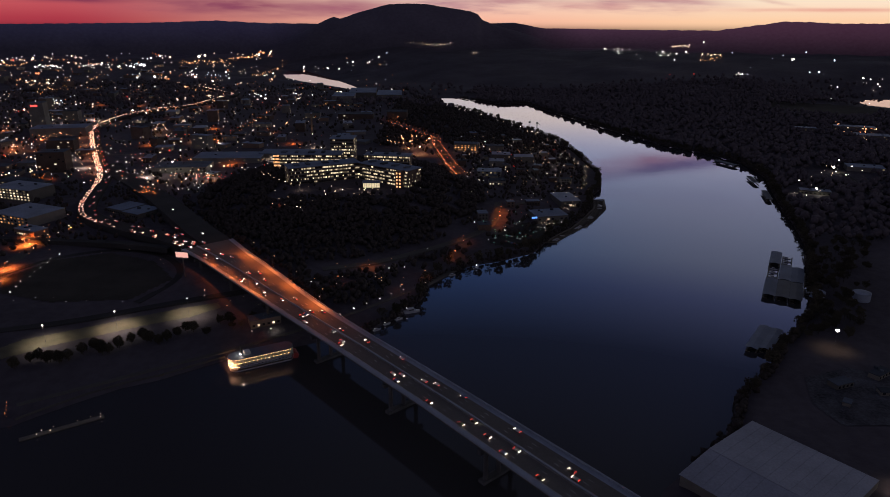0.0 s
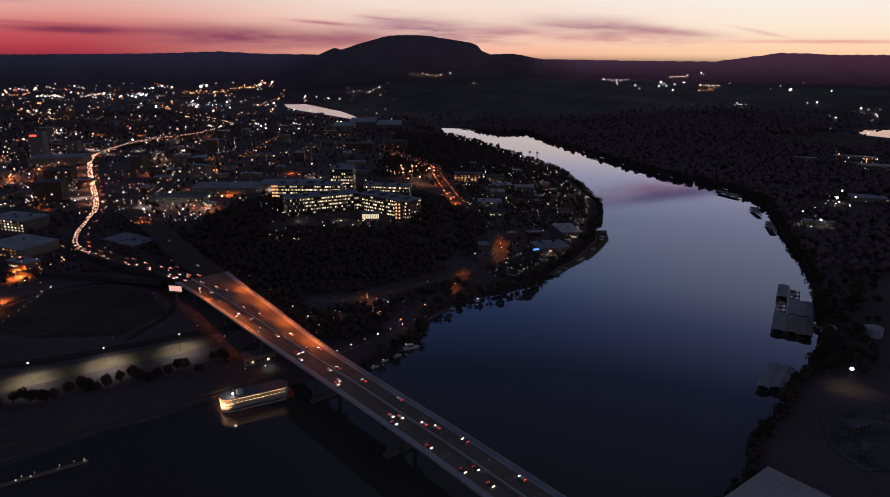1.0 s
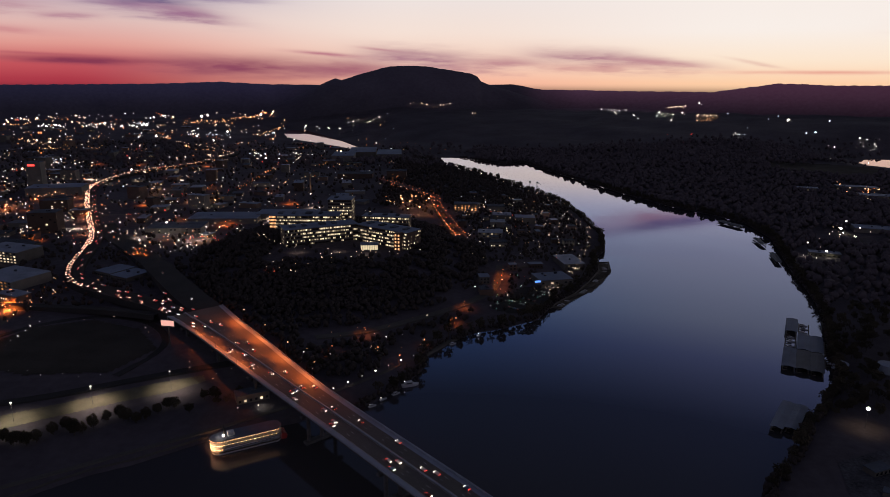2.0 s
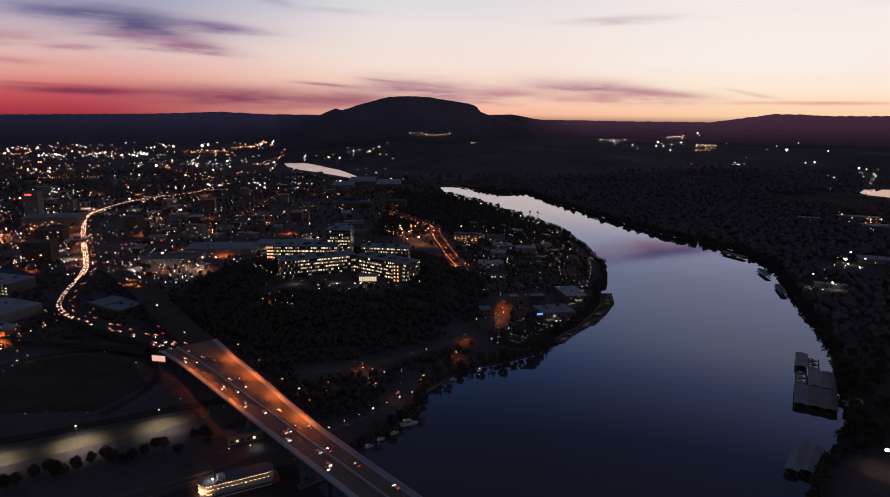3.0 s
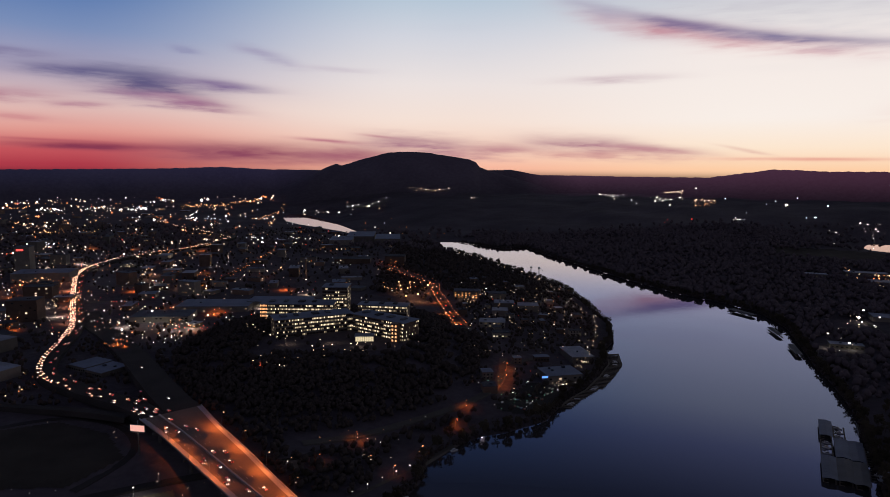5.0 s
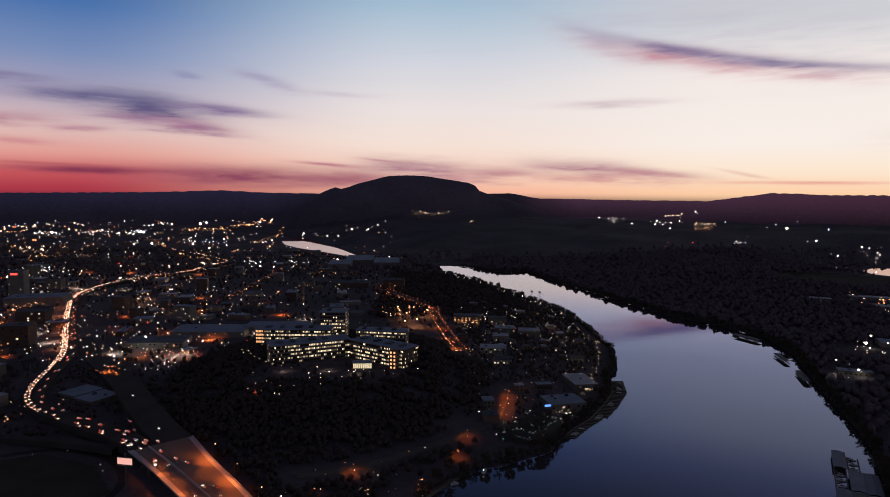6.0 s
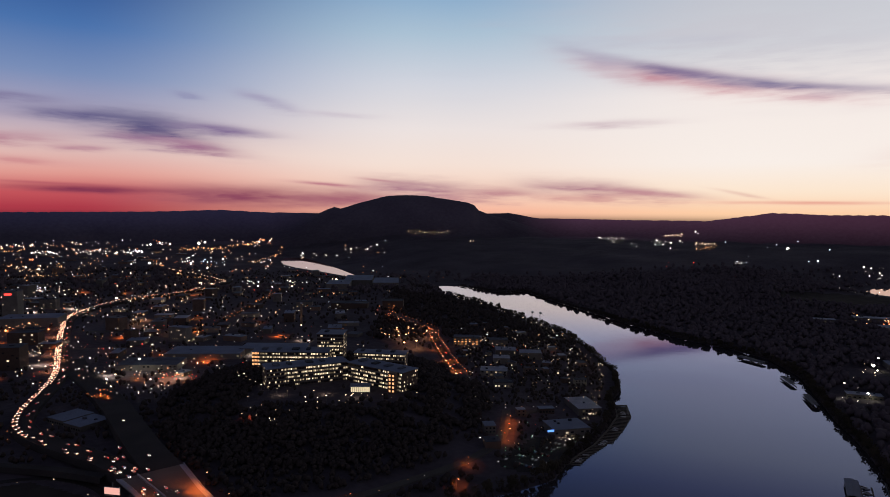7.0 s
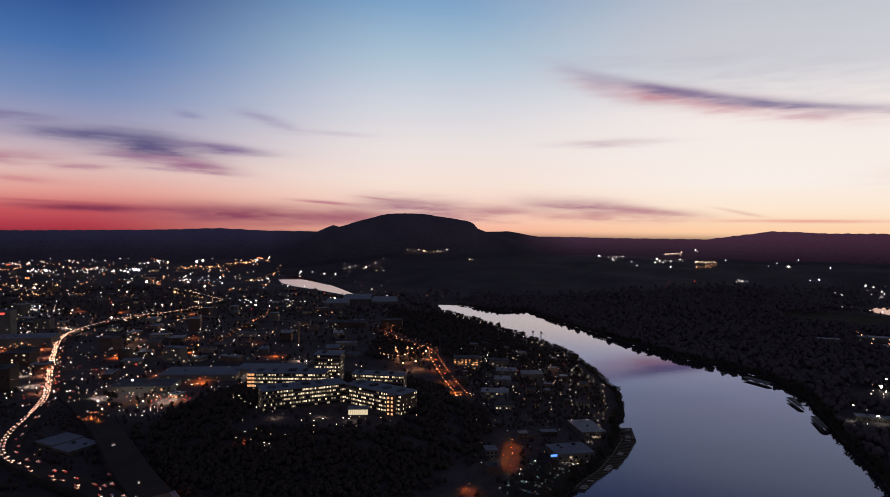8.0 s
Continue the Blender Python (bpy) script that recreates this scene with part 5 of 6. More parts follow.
# ---------------------------------------------------------------- riverboat
def riverboat():
    root = empty("riverboat", -146, 459, 0, 28)
    L2, B2 = 25.0, 6.6

    def hull_ring(bm, z, out=0.0, n=10):
        pts = []
        for k in range(n + 1):
            a = math.pi / 2 + math.pi * k / n
            pts.append((-L2 + B2 + (B2 + out) * math.cos(a), (B2 + out) * math.sin(a), z))
        for k in range(5):
            a = -math.pi / 2 + math.pi * k / 4
            pts.append((L2 - 3 + (3 + out) * math.cos(a), (B2 + out) * math.sin(a) * (1 if abs(math.sin(a)) > 0.99 else 0.9), z))
        return [bm.verts.new(p) for p in pts]

    def slab(name, z0, z1, o0, o1, mat, label=""):
        bm = bmesh.new()
        a, b = hull_ring(bm, z0, o0), hull_ring(bm, z1, o1)
        for k in range(len(a)):
            bm.faces.new((a[k], a[(k + 1) % len(a)], b[(k + 1) % len(b)], b[k]))
        bm.faces.new(a[::-1])
        bm.faces.new(b)
        bmesh.ops.recalc_face_normals(bm, faces=bm.faces)
        return part(name, bm, mat, root, label)

    slab("hull", -0.8, 1.6, -0.8, 0.0, M_WHITEPAINT, "white hull")
    slab("main_deck", 1.6, 1.8, 0.4, 0.4, M_TIMBER)
    for k, z in enumerate((1.8, 4.8, 7.8)):
        cabin = part("cabin", box(bmesh.new(), -L2 + 6, L2 - 4, -B2 + 1.5, B2 - 1.5, z, z + 2.7), M_WHITEPAINT, root, "white cabin wall")
        for side in (-1, 1):
            for i in range(14):
                wb = box(bmesh.new(), -0.6, 0.6, -0.05, 0.05, 0.9, 2.1)
                part("window", wb, E_WINDOW if k and (i * 7 + k) % 3 == 0 else M_GLASSDARK, cabin).matrix_basis = pose(-L2 + 8 + i * 2.75, side * (B2 - 1.46), z)
        slab("deck_edge", z + 2.7, z + 3.0, 0.3, 0.3, M_WHITEPAINT if k < 2 else M_BOATROOF)
        for i in range(18):
            for side in (-1, 1):
                part("post", box(bmesh.new(), -0.07, 0.07, -0.07, 0.07, 0, 2.7), M_WHITEPAINT, root).matrix_basis = pose(-L2 + 5 + i * 2.6, side * (B2 - 0.2), z)
        rail = slab("railing", z + 0.95, z + 1.05, 0.12, 0.12, M_WHITEPAINT)
    slab("roof", 10.8, 11.2, 0.6, 0.5, M_BOATROOF, "blue-grey roof deck")
    ph = part("pilot_house", box(bmesh.new(), -L2 + 12, -L2 + 16.5, -2.2, 2.2, 11.2, 14, bevel=0.1), M_WHITEPAINT, root, "white pilot house")
    part("window", box(bmesh.new(), -L2 + 11.9, -L2 + 16.6, -1.8, 1.8, 12.4, 13.4), E_WINDOW, ph)
    for y in (-2.6, 2.6):
        part("chimney", tube(bmesh.new(), (-L2 + 10, y, 11.2), (-L2 + 10, y, 18), 0.5, 0.45, 10), M_TYRE, root, "black smokestack with a flared top")
    wheel = part("paddle_wheel", tube(bmesh.new(), (L2 + 1.2, -4.5, 2.2), (L2 + 1.2, 4.5, 2.2), 2.6, 2.6, 12), M_RED, root, "red stern paddle wheel")
    for i in range(9):
        a = i * math.pi * 2 / 9
        part("paddle", box(bmesh.new(), 2.2, 3.1, -4.6, 4.6, -0.1, 0.1), M_RED, wheel).matrix_basis = pose(L2 + 1.2, 0, 2.2, 0, math.degrees(a), 0)
    bulb = bpy.data.meshes.new("bulb")
    bb_ = ball(bmesh.new(), (0, 0, 0), 0.33, 1)
    bb_.to_mesh(bulb)
    bb_.free()
    bulb.materials.append(E_BULB)
    for z, step in ((10.6, 1.9), (7.6, 3.1), (4.6, 400)):
        i = -L2 + 5.0
        while i < L2 - 3:
            for side in (-1, 1):
                part("bulb", bulb, None, root).matrix_basis = pose(i, side * (B2 + 0.35), z)
            i += step
        for k in range(9):
            a = math.pi / 2 + math.pi * k / 8
            part("bulb", bulb, None, root).matrix_basis = pose(-L2 + B2 + (B2 + 0.35) * math.cos(a), (B2 + 0.35) * math.sin(a), z)
    part("flood_lamp", ball(bmesh.new(), (-L2 + 9, -1, 12.4), 0.7, 2), E_WHITE, root, "glaring white roof flood lamp")
    part("gangway", box(bmesh.new(), 8, 20, B2, B2 + 9, 1.9, 2.2), M_TIMBER, root)
    light_at(*(root.matrix_basis @ Vector((-L2 + 9, -1, 15))), (1, 0.8, 0.55), 2500, 170)
    # added light hanging off the bow, without a lamp, to brighten it
    light_at(*(root.matrix_basis @ Vector((-L2 - 3, -5, 9))), (1, 0.45, 0.18), 32000, 120, tuple(root.matrix_basis @ Vector((-L2 + 4, 0, 6))))
    return tagged(root, "white multi-deck riverboat strung with warm bulbs, moored", "riverboat")


riverboat()

# ---------------------------------------------------------------- covered docks and piers
def covered_dock(x, y, turn, length, width, roofed, label, tone=0):
    """A floating boat dock along +x from (x, y): deck, posts and, if roofed, a low gable of metal panels; else open slips with fingers."""
    root = empty("covered_dock" if roofed else "boat_dock", x, y, 0, turn)
    for yy in (0.3, width - 1.5):
        part("walkway", box(bmesh.new(), 0, length, yy, yy + 1.2, 0.15, 0.55), M_TIMBER, root)
    n = max(3, int(length / 6))
    for k in range(n + 1):
        part("finger", box(bmesh.new(), -0.4, 0.4, 1.2, width * 0.42, 0.15, 0.5), M_TIMBER, root).matrix_basis = pose(0.5 + k * (length - 1) / n, 0, 0)
    if roofed:
        for k in range(n + 1):
            for yy in (0.5, width - 0.7):
                part("post", tube(bmesh.new(), (0, 0, 0.3), (0, 0, 4.1), 0.1, 0.1, 6), M_STEEL, root).matrix_basis = pose(0.5 + k * (length - 1) / n, yy, 0)
        for side in (0, 1):
            for k in range(n):
                x0, x1 = k * length / n, (k + 1) * length / n - 0.1
                y0 = -0.3 if side == 0 else width + 0.3
                bm = bmesh.new()
                vs = [bm.verts.new(v) for v in ((x0, y0, 4.1), (x1, y0, 4.1), (x1, width / 2, 5.1), (x0, width / 2, 5.1), (x0, y0, 3.95), (x1, y0, 3.95), (x1, width / 2, 4.95), (x0, width / 2, 4.95))]
                for f in ((0, 1, 2, 3), (7, 6, 5, 4), (0, 4, 5, 1), (1, 5, 6, 2), (2, 6, 7, 3), (3, 7, 4, 0)):
                    bm.faces.new([vs[i] for i in f])
                bmesh.ops.recalc_face_normals(bm, faces=bm.faces)
                part("roof_panel", bm, M_DOCKROOF[tone % 3], root)
    return tagged(root, label, "boat dock", "marina docks")


def small_boat(x, y, turn, size=1.0, cabin=True, lit=False):
    root = empty("motor_boat", x, y, 0, turn)
    bm = bmesh.new()
    out = [(-4, -1.3), (2.2, -1.3), (3.6, -0.6), (4.4, 0), (3.6, 0.6), (2.2, 1.3), (-4, 1.3)]
    a = [bm.verts.new((px * size * 0.94, py * size * 0.8, -0.3)) for px, py in out]
    b = [bm.verts.new((px * size, py * size, 1.0 * size)) for px, py in out]
    for k in range(len(out)):
        bm.faces.new((a[k], a[(k + 1) % 7], b[(k + 1) % 7], b[k]))
    bm.faces.new(a[::-1])
    bm.faces.new(b)
    part("hull", bm, M_WHITEPAINT, root)
    if cabin:
        c = part("cabin", box(bmesh.new(), -2.4 * size, 1.2 * size, -0.95 * size, 0.95 * size, 1.0 * size, 2.4 * size, bevel=0.12), M_WHITEPAINT, root)
        part("window", box(bmesh.new(), -1.8 * size, 0.8 * size, -1.0 * size, 1.0 * size, 1.5 * size, 2.0 * size), M_GLASSDARK, c)
    if lit:
        part("deck_lamp", ball(bmesh.new(), (-2.6 * size, 0, 2.8 * size), 0.35, 1), E_WHITE, root)
    return tagged(root, "white motor boat moored at a dock", "boat", "moored boats")


MD = math.degrees(math.atan2(-0.878, -0.478))
m_dock = pose(387, 724, 0, 0, 0, MD)
W1 = 11.2
for s0, s1, col, roofed in ((0, 44, 0, True), (2, 42, 1, False), (47, 92, 0, False), (47, 94, 1, True), (48, 96, 2, True), (95, 146, 0, True), (96, 146, 1, True), (98, 147, 2, True),
                            (50, 92, 3, False), (100, 124, 3, False)):
    p = m_dock @ Vector((s0, col * (W1 + 0.7), 0))
    covered_dock(p.x, p.y, MD, s1 - s0, W1, roofed, ("floating covered dock with a pale metal roof tinted sky blue" if (s0 + col) % 3 == 0 else "floating covered dock with a dark metal roof" if (s0 + col) % 3 == 1 else "floating covered dock with a metal roof tinted sky blue") if roofed else "open floating dock with finger piers", s0 + col)
for s, n, tn in ((8, 17, 90), (20, 18, 90), (32, 17, 90), (54, 6, 90), (66, 6, 90), (80, 6, 90), (58, 42, 90), (110, 43, 80), (72, 43, 90)):
    p = m_dock @ Vector((s, n, 0))
    small_boat(p.x, p.y, MD + tn, 0.9)
gw = empty("gangway", 0, 0, 0)
part("span", box(bmesh.new(), 0, 34, -0.9, 0.9, 0.5, 0.9), M_TIMBER, gw)
part("handrail", box(bmesh.new(), 0, 34, -0.9, -0.8, 0.9, 1.9), M_STEEL, gw)
part("handrail", box(bmesh.new(), 0, 34, 0.8, 0.9, 0.9, 1.9), M_STEEL, gw)
gw.matrix_basis = pose(409, 690, 0, 0, 0, 62)
tagged(gw, "narrow floating gangway from the bank to the docks", "gangway")
MD2 = math.degrees(math.atan2(-41, -31))
m2 = pose(283, 526, 0, 0, 0, MD2)
for col, roofed in ((0, True), (1, True), (2, False)):
    p = m2 @ Vector((0, col * 9.6, 0))
    covered_dock(p.x, p.y, MD2, 52 - col * 5, 9.2, roofed, "floating covered dock with a grey metal roof" if roofed else "open floating dock with finger piers")
for s, n in ((8, 24), (20, 24), (32, 24)):
    p = m2 @ Vector((s, n, 0))
    small_boat(p.x, p.y, MD2 + 90, 0.8)
for x, y, tn, ln, wd in ((509, 1017, 253, 56, 9), (529, 1118, 260, 50, 9), (523, 1256, 292, 54, 15)):
    covered_dock(x, y, tn, ln, wd, True, "small floating boathouse with a dark roof at the bank", 1)


# finger piers along the bend
line = [(226, 962), (219, 920), (193, 866), (166, 818), (142, 788), (124, 760)]
fp = tagged(empty("marina_pier", 205, 880, 0), "long timber pier with rows of finger slips along the bank", "pier")
px_, py_ = np.array([p[0] for p in line], float), np.array([p[1] for p in line], float)
dd = np.concatenate([[0], np.cumsum(np.hypot(np.diff(px_), np.diff(py_)))])
s = 2.0
while s < dd[-1] - 2:
    x, y = float(np.interp(s, dd, px_)), float(np.interp(s, dd, py_))
    reach = 17.5 if s < 150 else 13.0
    part("finger", box(bmesh.new(), 0, reach, -0.75, 0.75, 0.2, 0.8), M_TIMBER, fp).matrix_basis = pose(x - 205, y - 880, 0, 0, 0, -9)
    for k in (0.35, 0.98):
        part("mooring_post", tube(bmesh.new(), (0, 0, -3), (0, 0, 2.6), 0.2, 0.2, 6), M_TIMBER, fp).matrix_basis = pose(x - 205 + reach * k, y - 880 - reach * k * 0.158 + 0.9, 0)
    if crng.random() < 0.4:
        small_boat(x + 9, y - 1.5 + 2.7, -9 + (180 if crng.random() < 0.5 else 0), 0.85, bool(crng.random() < 0.7))
    s += 5.6
for (ax, ay), (bx, by) in zip(line, line[1:]):
    ln = math.hypot(bx - ax, by - ay)
    part("walkway", box(bmesh.new(), 0, ln, -1.2, 1.2, 0.3, 0.85), M_TIMBER, fp).matrix_basis = pose(ax - 205, ay - 880, 0, 0, 0, math.degrees(math.atan2(by - ay, bx - ax)))
part("pier_head", box(bmesh.new(), 0, 2, -42, 0, 0.3, 0.85), M_TIMBER, fp).matrix_basis = pose(243 - 205, 968 - 880, 0, 0, 0, -12)
part("pier_head", box(bmesh.new(), -1, 18, -1.2, 1.2, 0.3, 0.85), M_TIMBER, fp).matrix_basis = pose(227 - 205, 966 - 880, 0, 0, 0, 4)
# moorings on the city bank
small_boat(-31, 556, 20, 1.9, True, True)
small_boat(-42, 540, 40, 1.0, True)
small_boat(-52, 530, 40, 0.9, False, True)
small_boat(-60, 518, 35, 0.9, True, True)
small_boat(36, 676, 70, 1.2, True, True)
small_boat(8, 650, 30, 1.0, True)
lp = tagged(empty("landing_stage", -238, 381, 0, 33), "low floating landing stage with small white lamps", "landing stage")
part("deck", box(bmesh.new(), -46, 4, -2, 2, 0.1, 0.8, bevel=0.05), M_TIMBER, lp)
post_me = bpy.data.meshes.new("lamp_post")
pb = tube(bmesh.new(), (0, 0, 0.8), (0, 0, 2.2), 0.07, 0.07, 6)
pb.to_mesh(post_me)
pb.free()
post_me.materials.append(M_STEEL)
glob_me = bpy.data.meshes.new("lamp_globe")
pb = ball(bmesh.new(), (0, 0, 2.3), 0.24, 1)
pb.to_mesh(glob_me)
pb.free()
glob_me.materials.append(E_WARM)
for x, y in ((2, 1.6), (2, -1.6), (-4, 1.6), (-12, 1.6), (-13, -1.6), (-26, 1.6), (-28, -1.6), (-33, 1.6), (-36, -1.6)):
    part("lamp_post", post_me, None, lp).matrix_basis = pose(x, y, 0)
    part("lamp_globe", glob_me, None, lp).matrix_basis = pose(x, y, 0)
# pale strip of the park and the wall of the river front
def patch(name, outline, mat, label, lift=0.12, step=9.0):
    """A piece of ground cover that follows the land inside an outline."""
    xs, ys = [p[0] for p in outline], [p[1] for p in outline]
    gx_, gy_ = np.meshgrid(np.arange(min(xs), max(xs) + step, step), np.arange(min(ys), max(ys) + step, step), indexing="ij")
    ins = shore(gx_, gy_, outline) < step * 0.3
    zz = land(gx_, gy_) + lift
    vid, verts, faces = {}, [], []
    for i in range(gx_.shape[0] - 1):
        for j in range(gx_.shape[1] - 1):
            if ins[i, j] and ins[i + 1, j] and ins[i, j + 1] and ins[i + 1, j + 1]:
                q = []
                for a, b in ((i, j), (i + 1, j), (i + 1, j + 1), (i, j + 1)):
                    if (a, b) not in vid:
                        vid[a, b] = len(verts)
                        verts.append((gx_[a, b], gy_[a, b], zz[a, b]))
                    q.append(vid[a, b])
                faces.append(q)
    return tagged(part(name, soup(name, verts, faces, mat, True), None), label, "ground", kind="structure")


patch("ground_strip", [(-372, 440), (-345, 474), (-326, 486), (-286, 512), (-243, 540), (-212, 556), (-206, 546), (-228, 526), (-279, 495), (-320, 467), (-350, 440)], M_PALESTRIP, "pale strip of the park under floodlights", 0.5, 1.5)
patch("ground_field", [(-440, 600), (-420, 650), (-370, 675), (-310, 650), (-270, 600), (-290, 550), (-360, 540), (-420, 560)], M_FIELD, "dark playing field inside an oval road", 0.35, 3.0)
patch("ground_lot", [(50, 745), (62, 775), (100, 830), (130, 820), (150, 800), (118, 752), (80, 728)], M_ASPHALT, "riverside car park full of cars", 0.3, 5.0)
patch("ground_meadow", [(900, 1980), (1050, 2080), (1300, 1960), (1250, 1800), (1000, 1830)], M_FIELD, "pale meadow among the woods", 0.6, 25.0)
ribbon("road_oval", [(-450, 600), (-432, 652), (-372, 690), (-300, 668), (-258, 606), (-284, 545)], 7, None, M_ASPHALT, "road round an oval playing field", 3)
wall_line = [(-292, 377), (-281, 389), (-260, 409), (-241, 424), (-218, 436), (-178, 466)]
for (ax, ay), (bx, by) in zip(wall_line, wall_line[1:]):
    ln = math.hypot(bx - ax, by - ay)
    ob = part("river_wall", box(bmesh.new(), 0, ln, -0.6, 0.6, -2, 2.6, bevel=0.08), M_PAVING)
    ob.matrix_basis = pose(ax, ay, 0, 0, 0, math.degrees(math.atan2(by - ay, bx - ax)))
    tagged(ob, "pale concrete river wall below the park", "river wall", kind="structure")
patch("ground_yard", [(268, 372), (262, 400), (276, 436), (318, 452), (352, 430), (344, 396), (310, 372)], M_YARD, "worn gravel yard behind the warehouse", 0.3, 1.5)
yard_rng = np.random.default_rng(9)
for x, y, w, d, h, tn in ((296, 424, 16, 9, 4, 20), (322, 412, 9, 7, 3, -10), (334, 438, 18, 8, 4, 32), (286, 398, 7, 5, 3, 50), (352, 414, 12, 8, 4, 10)):
    building(x, y, w, d, h, tn, M_ROOFGREY, M_WALL, 0.0, int(x), "small yard shed with a grey roof", None, "shed")
put_lamp(L_PATH, 345, 408)

# ---------------------------------------------------------------- parked cars in the riverside lot and along streets
parked = [car_thing(m, False) for m in M_CARS]
for ob, n in zip(parked, CAR_NAMES):
    for c in list(ob.children):
        if c.name.startswith(("headlight", "tail_light")):
            c.data.materials.clear()
            c.data.materials.append(M_GLASSDARK)
            c["label"] = "unlit lamp glass"
    tagged(ob, f"parked {n} car in the riverside lot", "car", "parked cars")
for row in range(5):
    for i in range(9):
        x, y = 62 + row * 15 + i * 3.2, 752 + row * 13 - i * 2.2 + 8
        if crng.random() < 0.3 or float(shore(np.array([x]), np.array([y]), RIVER)[0]) < 14:
            continue
        copy_thing(parked[int(crng.integers(0, 5))], pose(x, y, land_at(x, y) + 0.35, 0, 0, 55))
for ob in parked:
    for c in ob.children:
        bpy.data.objects.remove(c)
    bpy.data.objects.remove(ob)


# ---------------------------------------------------------------- trees
def tree_meshes(seed, height, spread, leafy, heart=0.64, half=0.34):
    """A tapered trunk with limbs and a crown of many small clumps, with gaps."""
    r = np.random.default_rng(seed)
    bm = bmesh.new()
    tube(bm, (0, 0, -0.8), (0, 0, height * 0.45), height * 0.024, height * 0.015, 7)
    tube(bm, (0, 0, height * 0.45), (0.2, 0.1, height * 0.86), height * 0.015, 0.03, 6)
    tips = []
    for k in range(9):
        a, z0 = k * 2.4 + r.uniform(-0.4, 0.4), height * r.uniform(0.26, 0.62)
        reach, up = spread * r.uniform(0.55, 0.95), height * r.uniform(0.12, 0.3)
        tip = (reach * math.cos(a), reach * math.sin(a), min(z0 + up, height * 0.93))
        tube(bm, (0, 0, z0), tip, height * 0.009, 0.03, 5)
        tips.append(tip)
        for j in range(2):
            b = a + r.uniform(-0.9, 0.9)
            mid = [c * 0.6 for c in tip[:2]] + [z0 + up * 0.6]
            end = (mid[0] + spread * 0.35 * math.cos(b), mid[1] + spread * 0.35 * math.sin(b), mid[2] + height * 0.12)
            tube(bm, mid, end, 0.05, 0.02, 4)
            tips.append(end)
    trunk = bpy.data.meshes.new("trunk")
    bm.to_mesh(trunk)
    bm.free()
    trunk.materials.append(M_BARK)
    octa_v = np.array([(1, 0, 0), (-1, 0, 0), (0, 1, 0), (0, -1, 0), (0, 0, 1), (0, 0, -1)], float)
    octa_f = np.array([(0, 2, 4), (2, 1, 4), (1, 3, 4), (3, 0, 4), (2, 0, 5), (1, 2, 5), (3, 1, 5), (0, 3, 5)])
    verts, faces = [], []
    for k in range(leafy):
        if k % 2 and tips:
            c = np.array(tips[int(r.integers(0, len(tips)))]) + r.normal(0, spread * 0.16, 3)
        else:
            v = r.normal(0, 1, 3)
            v /= np.linalg.norm(v)
            q = r.uniform(0.45, 1.0)
            c = np.array((v[0] * spread * q, v[1] * spread * q, height * heart + v[2] * height * half * q))
        size = r.uniform(0.35, 0.95) * spread * 0.22
        faces.append(octa_f + len(verts) * 6)
        verts.append(octa_v * size * r.uniform(0.6, 1.3, (6, 3)) + c)
    crown = soup("crown", np.concatenate(verts), np.concatenate(faces), M_LEAF)
    return trunk, crown


TREES = [tree_meshes(31, 13, 4.6, 280), tree_meshes(32, 15, 5.2, 300), tree_meshes(33, 10, 4.2, 220), tree_meshes(34, 14, 4.4, 70), tree_meshes(35, 9, 4.0, 150), tree_meshes(36, 16, 5.0, 110), tree_meshes(37, 11, 3.7, 420, 0.56, 0.42)]
TREE_LABELS = ("dense round-crowned tree", "broad leafy tree", "small rounded tree", "half-bare autumn tree", "low round tree", "tall sparse tree", "clipped egg-shaped tree")
trng = np.random.default_rng(3)


def put_tree(x, y, kind, size, where, group):
    root = empty("tree", x, y, land_at(x, y), float(trng.uniform(0, 360)))
    root.scale = (size, size, size * float(trng.uniform(0.9, 1.12)))
    part("trunk", TREES[kind][0], None, root)
    part("crown", TREES[kind][1], None, root)
    tagged(root, f"{TREE_LABELS[kind]} {where}", "tree", group)


for k in range(22):
    s = k / 21
    put_tree(-326 + 110 * s + trng.uniform(-2, 2), 437 + 62 * s + trng.uniform(-3, 3) + 6 * math.sin(k), 6, trng.uniform(0.85, 1.1), "in a row along the park lawn", "trees along the park")
for k in range(14):
    put_tree(-205 + k * 7 + trng.uniform(-3, 3), 500 + k * 5.5 + trng.uniform(-14, 14), int(trng.integers(0, 6)), trng.uniform(0.6, 1.0), "near the river landing", "trees by the landing")


def along(line, gap, inland, kinds, size, where, group, lo=0.0, hi=1e9):
    px, py = np.array([p[0] for p in line], float), np.array([p[1] for p in line], float)
    dist = np.concatenate([[0], np.cumsum(np.hypot(np.diff(px), np.diff(py)))])
    s = lo
    while s < min(dist[-1], hi):
        x, y = float(np.interp(s, dist, px)), float(np.interp(s, dist, py))
        x2, y2 = float(np.interp(s + 3, dist, px)), float(np.interp(s + 3, dist, py))
        ln = math.hypot(x2 - x, y2 - y) or 1
        off = trng.uniform(*inland)
        put_tree(x + (y2 - y) / ln * off, y - (x2 - x) / ln * off, int(trng.choice(kinds)), trng.uniform(*size), where, group)
        s += trng.uniform(*gap)


east = BANK_EAST[1:24]
along(east, (11, 17), (1.5, 6), [0, 1, 3, 5], (0.7, 1.1), "on the city bank of the river", "trees on the river bank")
west = BANK_WEST[10:33]
along(west, (9, 15), (0, 5), [0, 1, 3, 5], (0.6, 1.05), "on the wooded bank of the river", "trees on the far bank", 0, 1500)

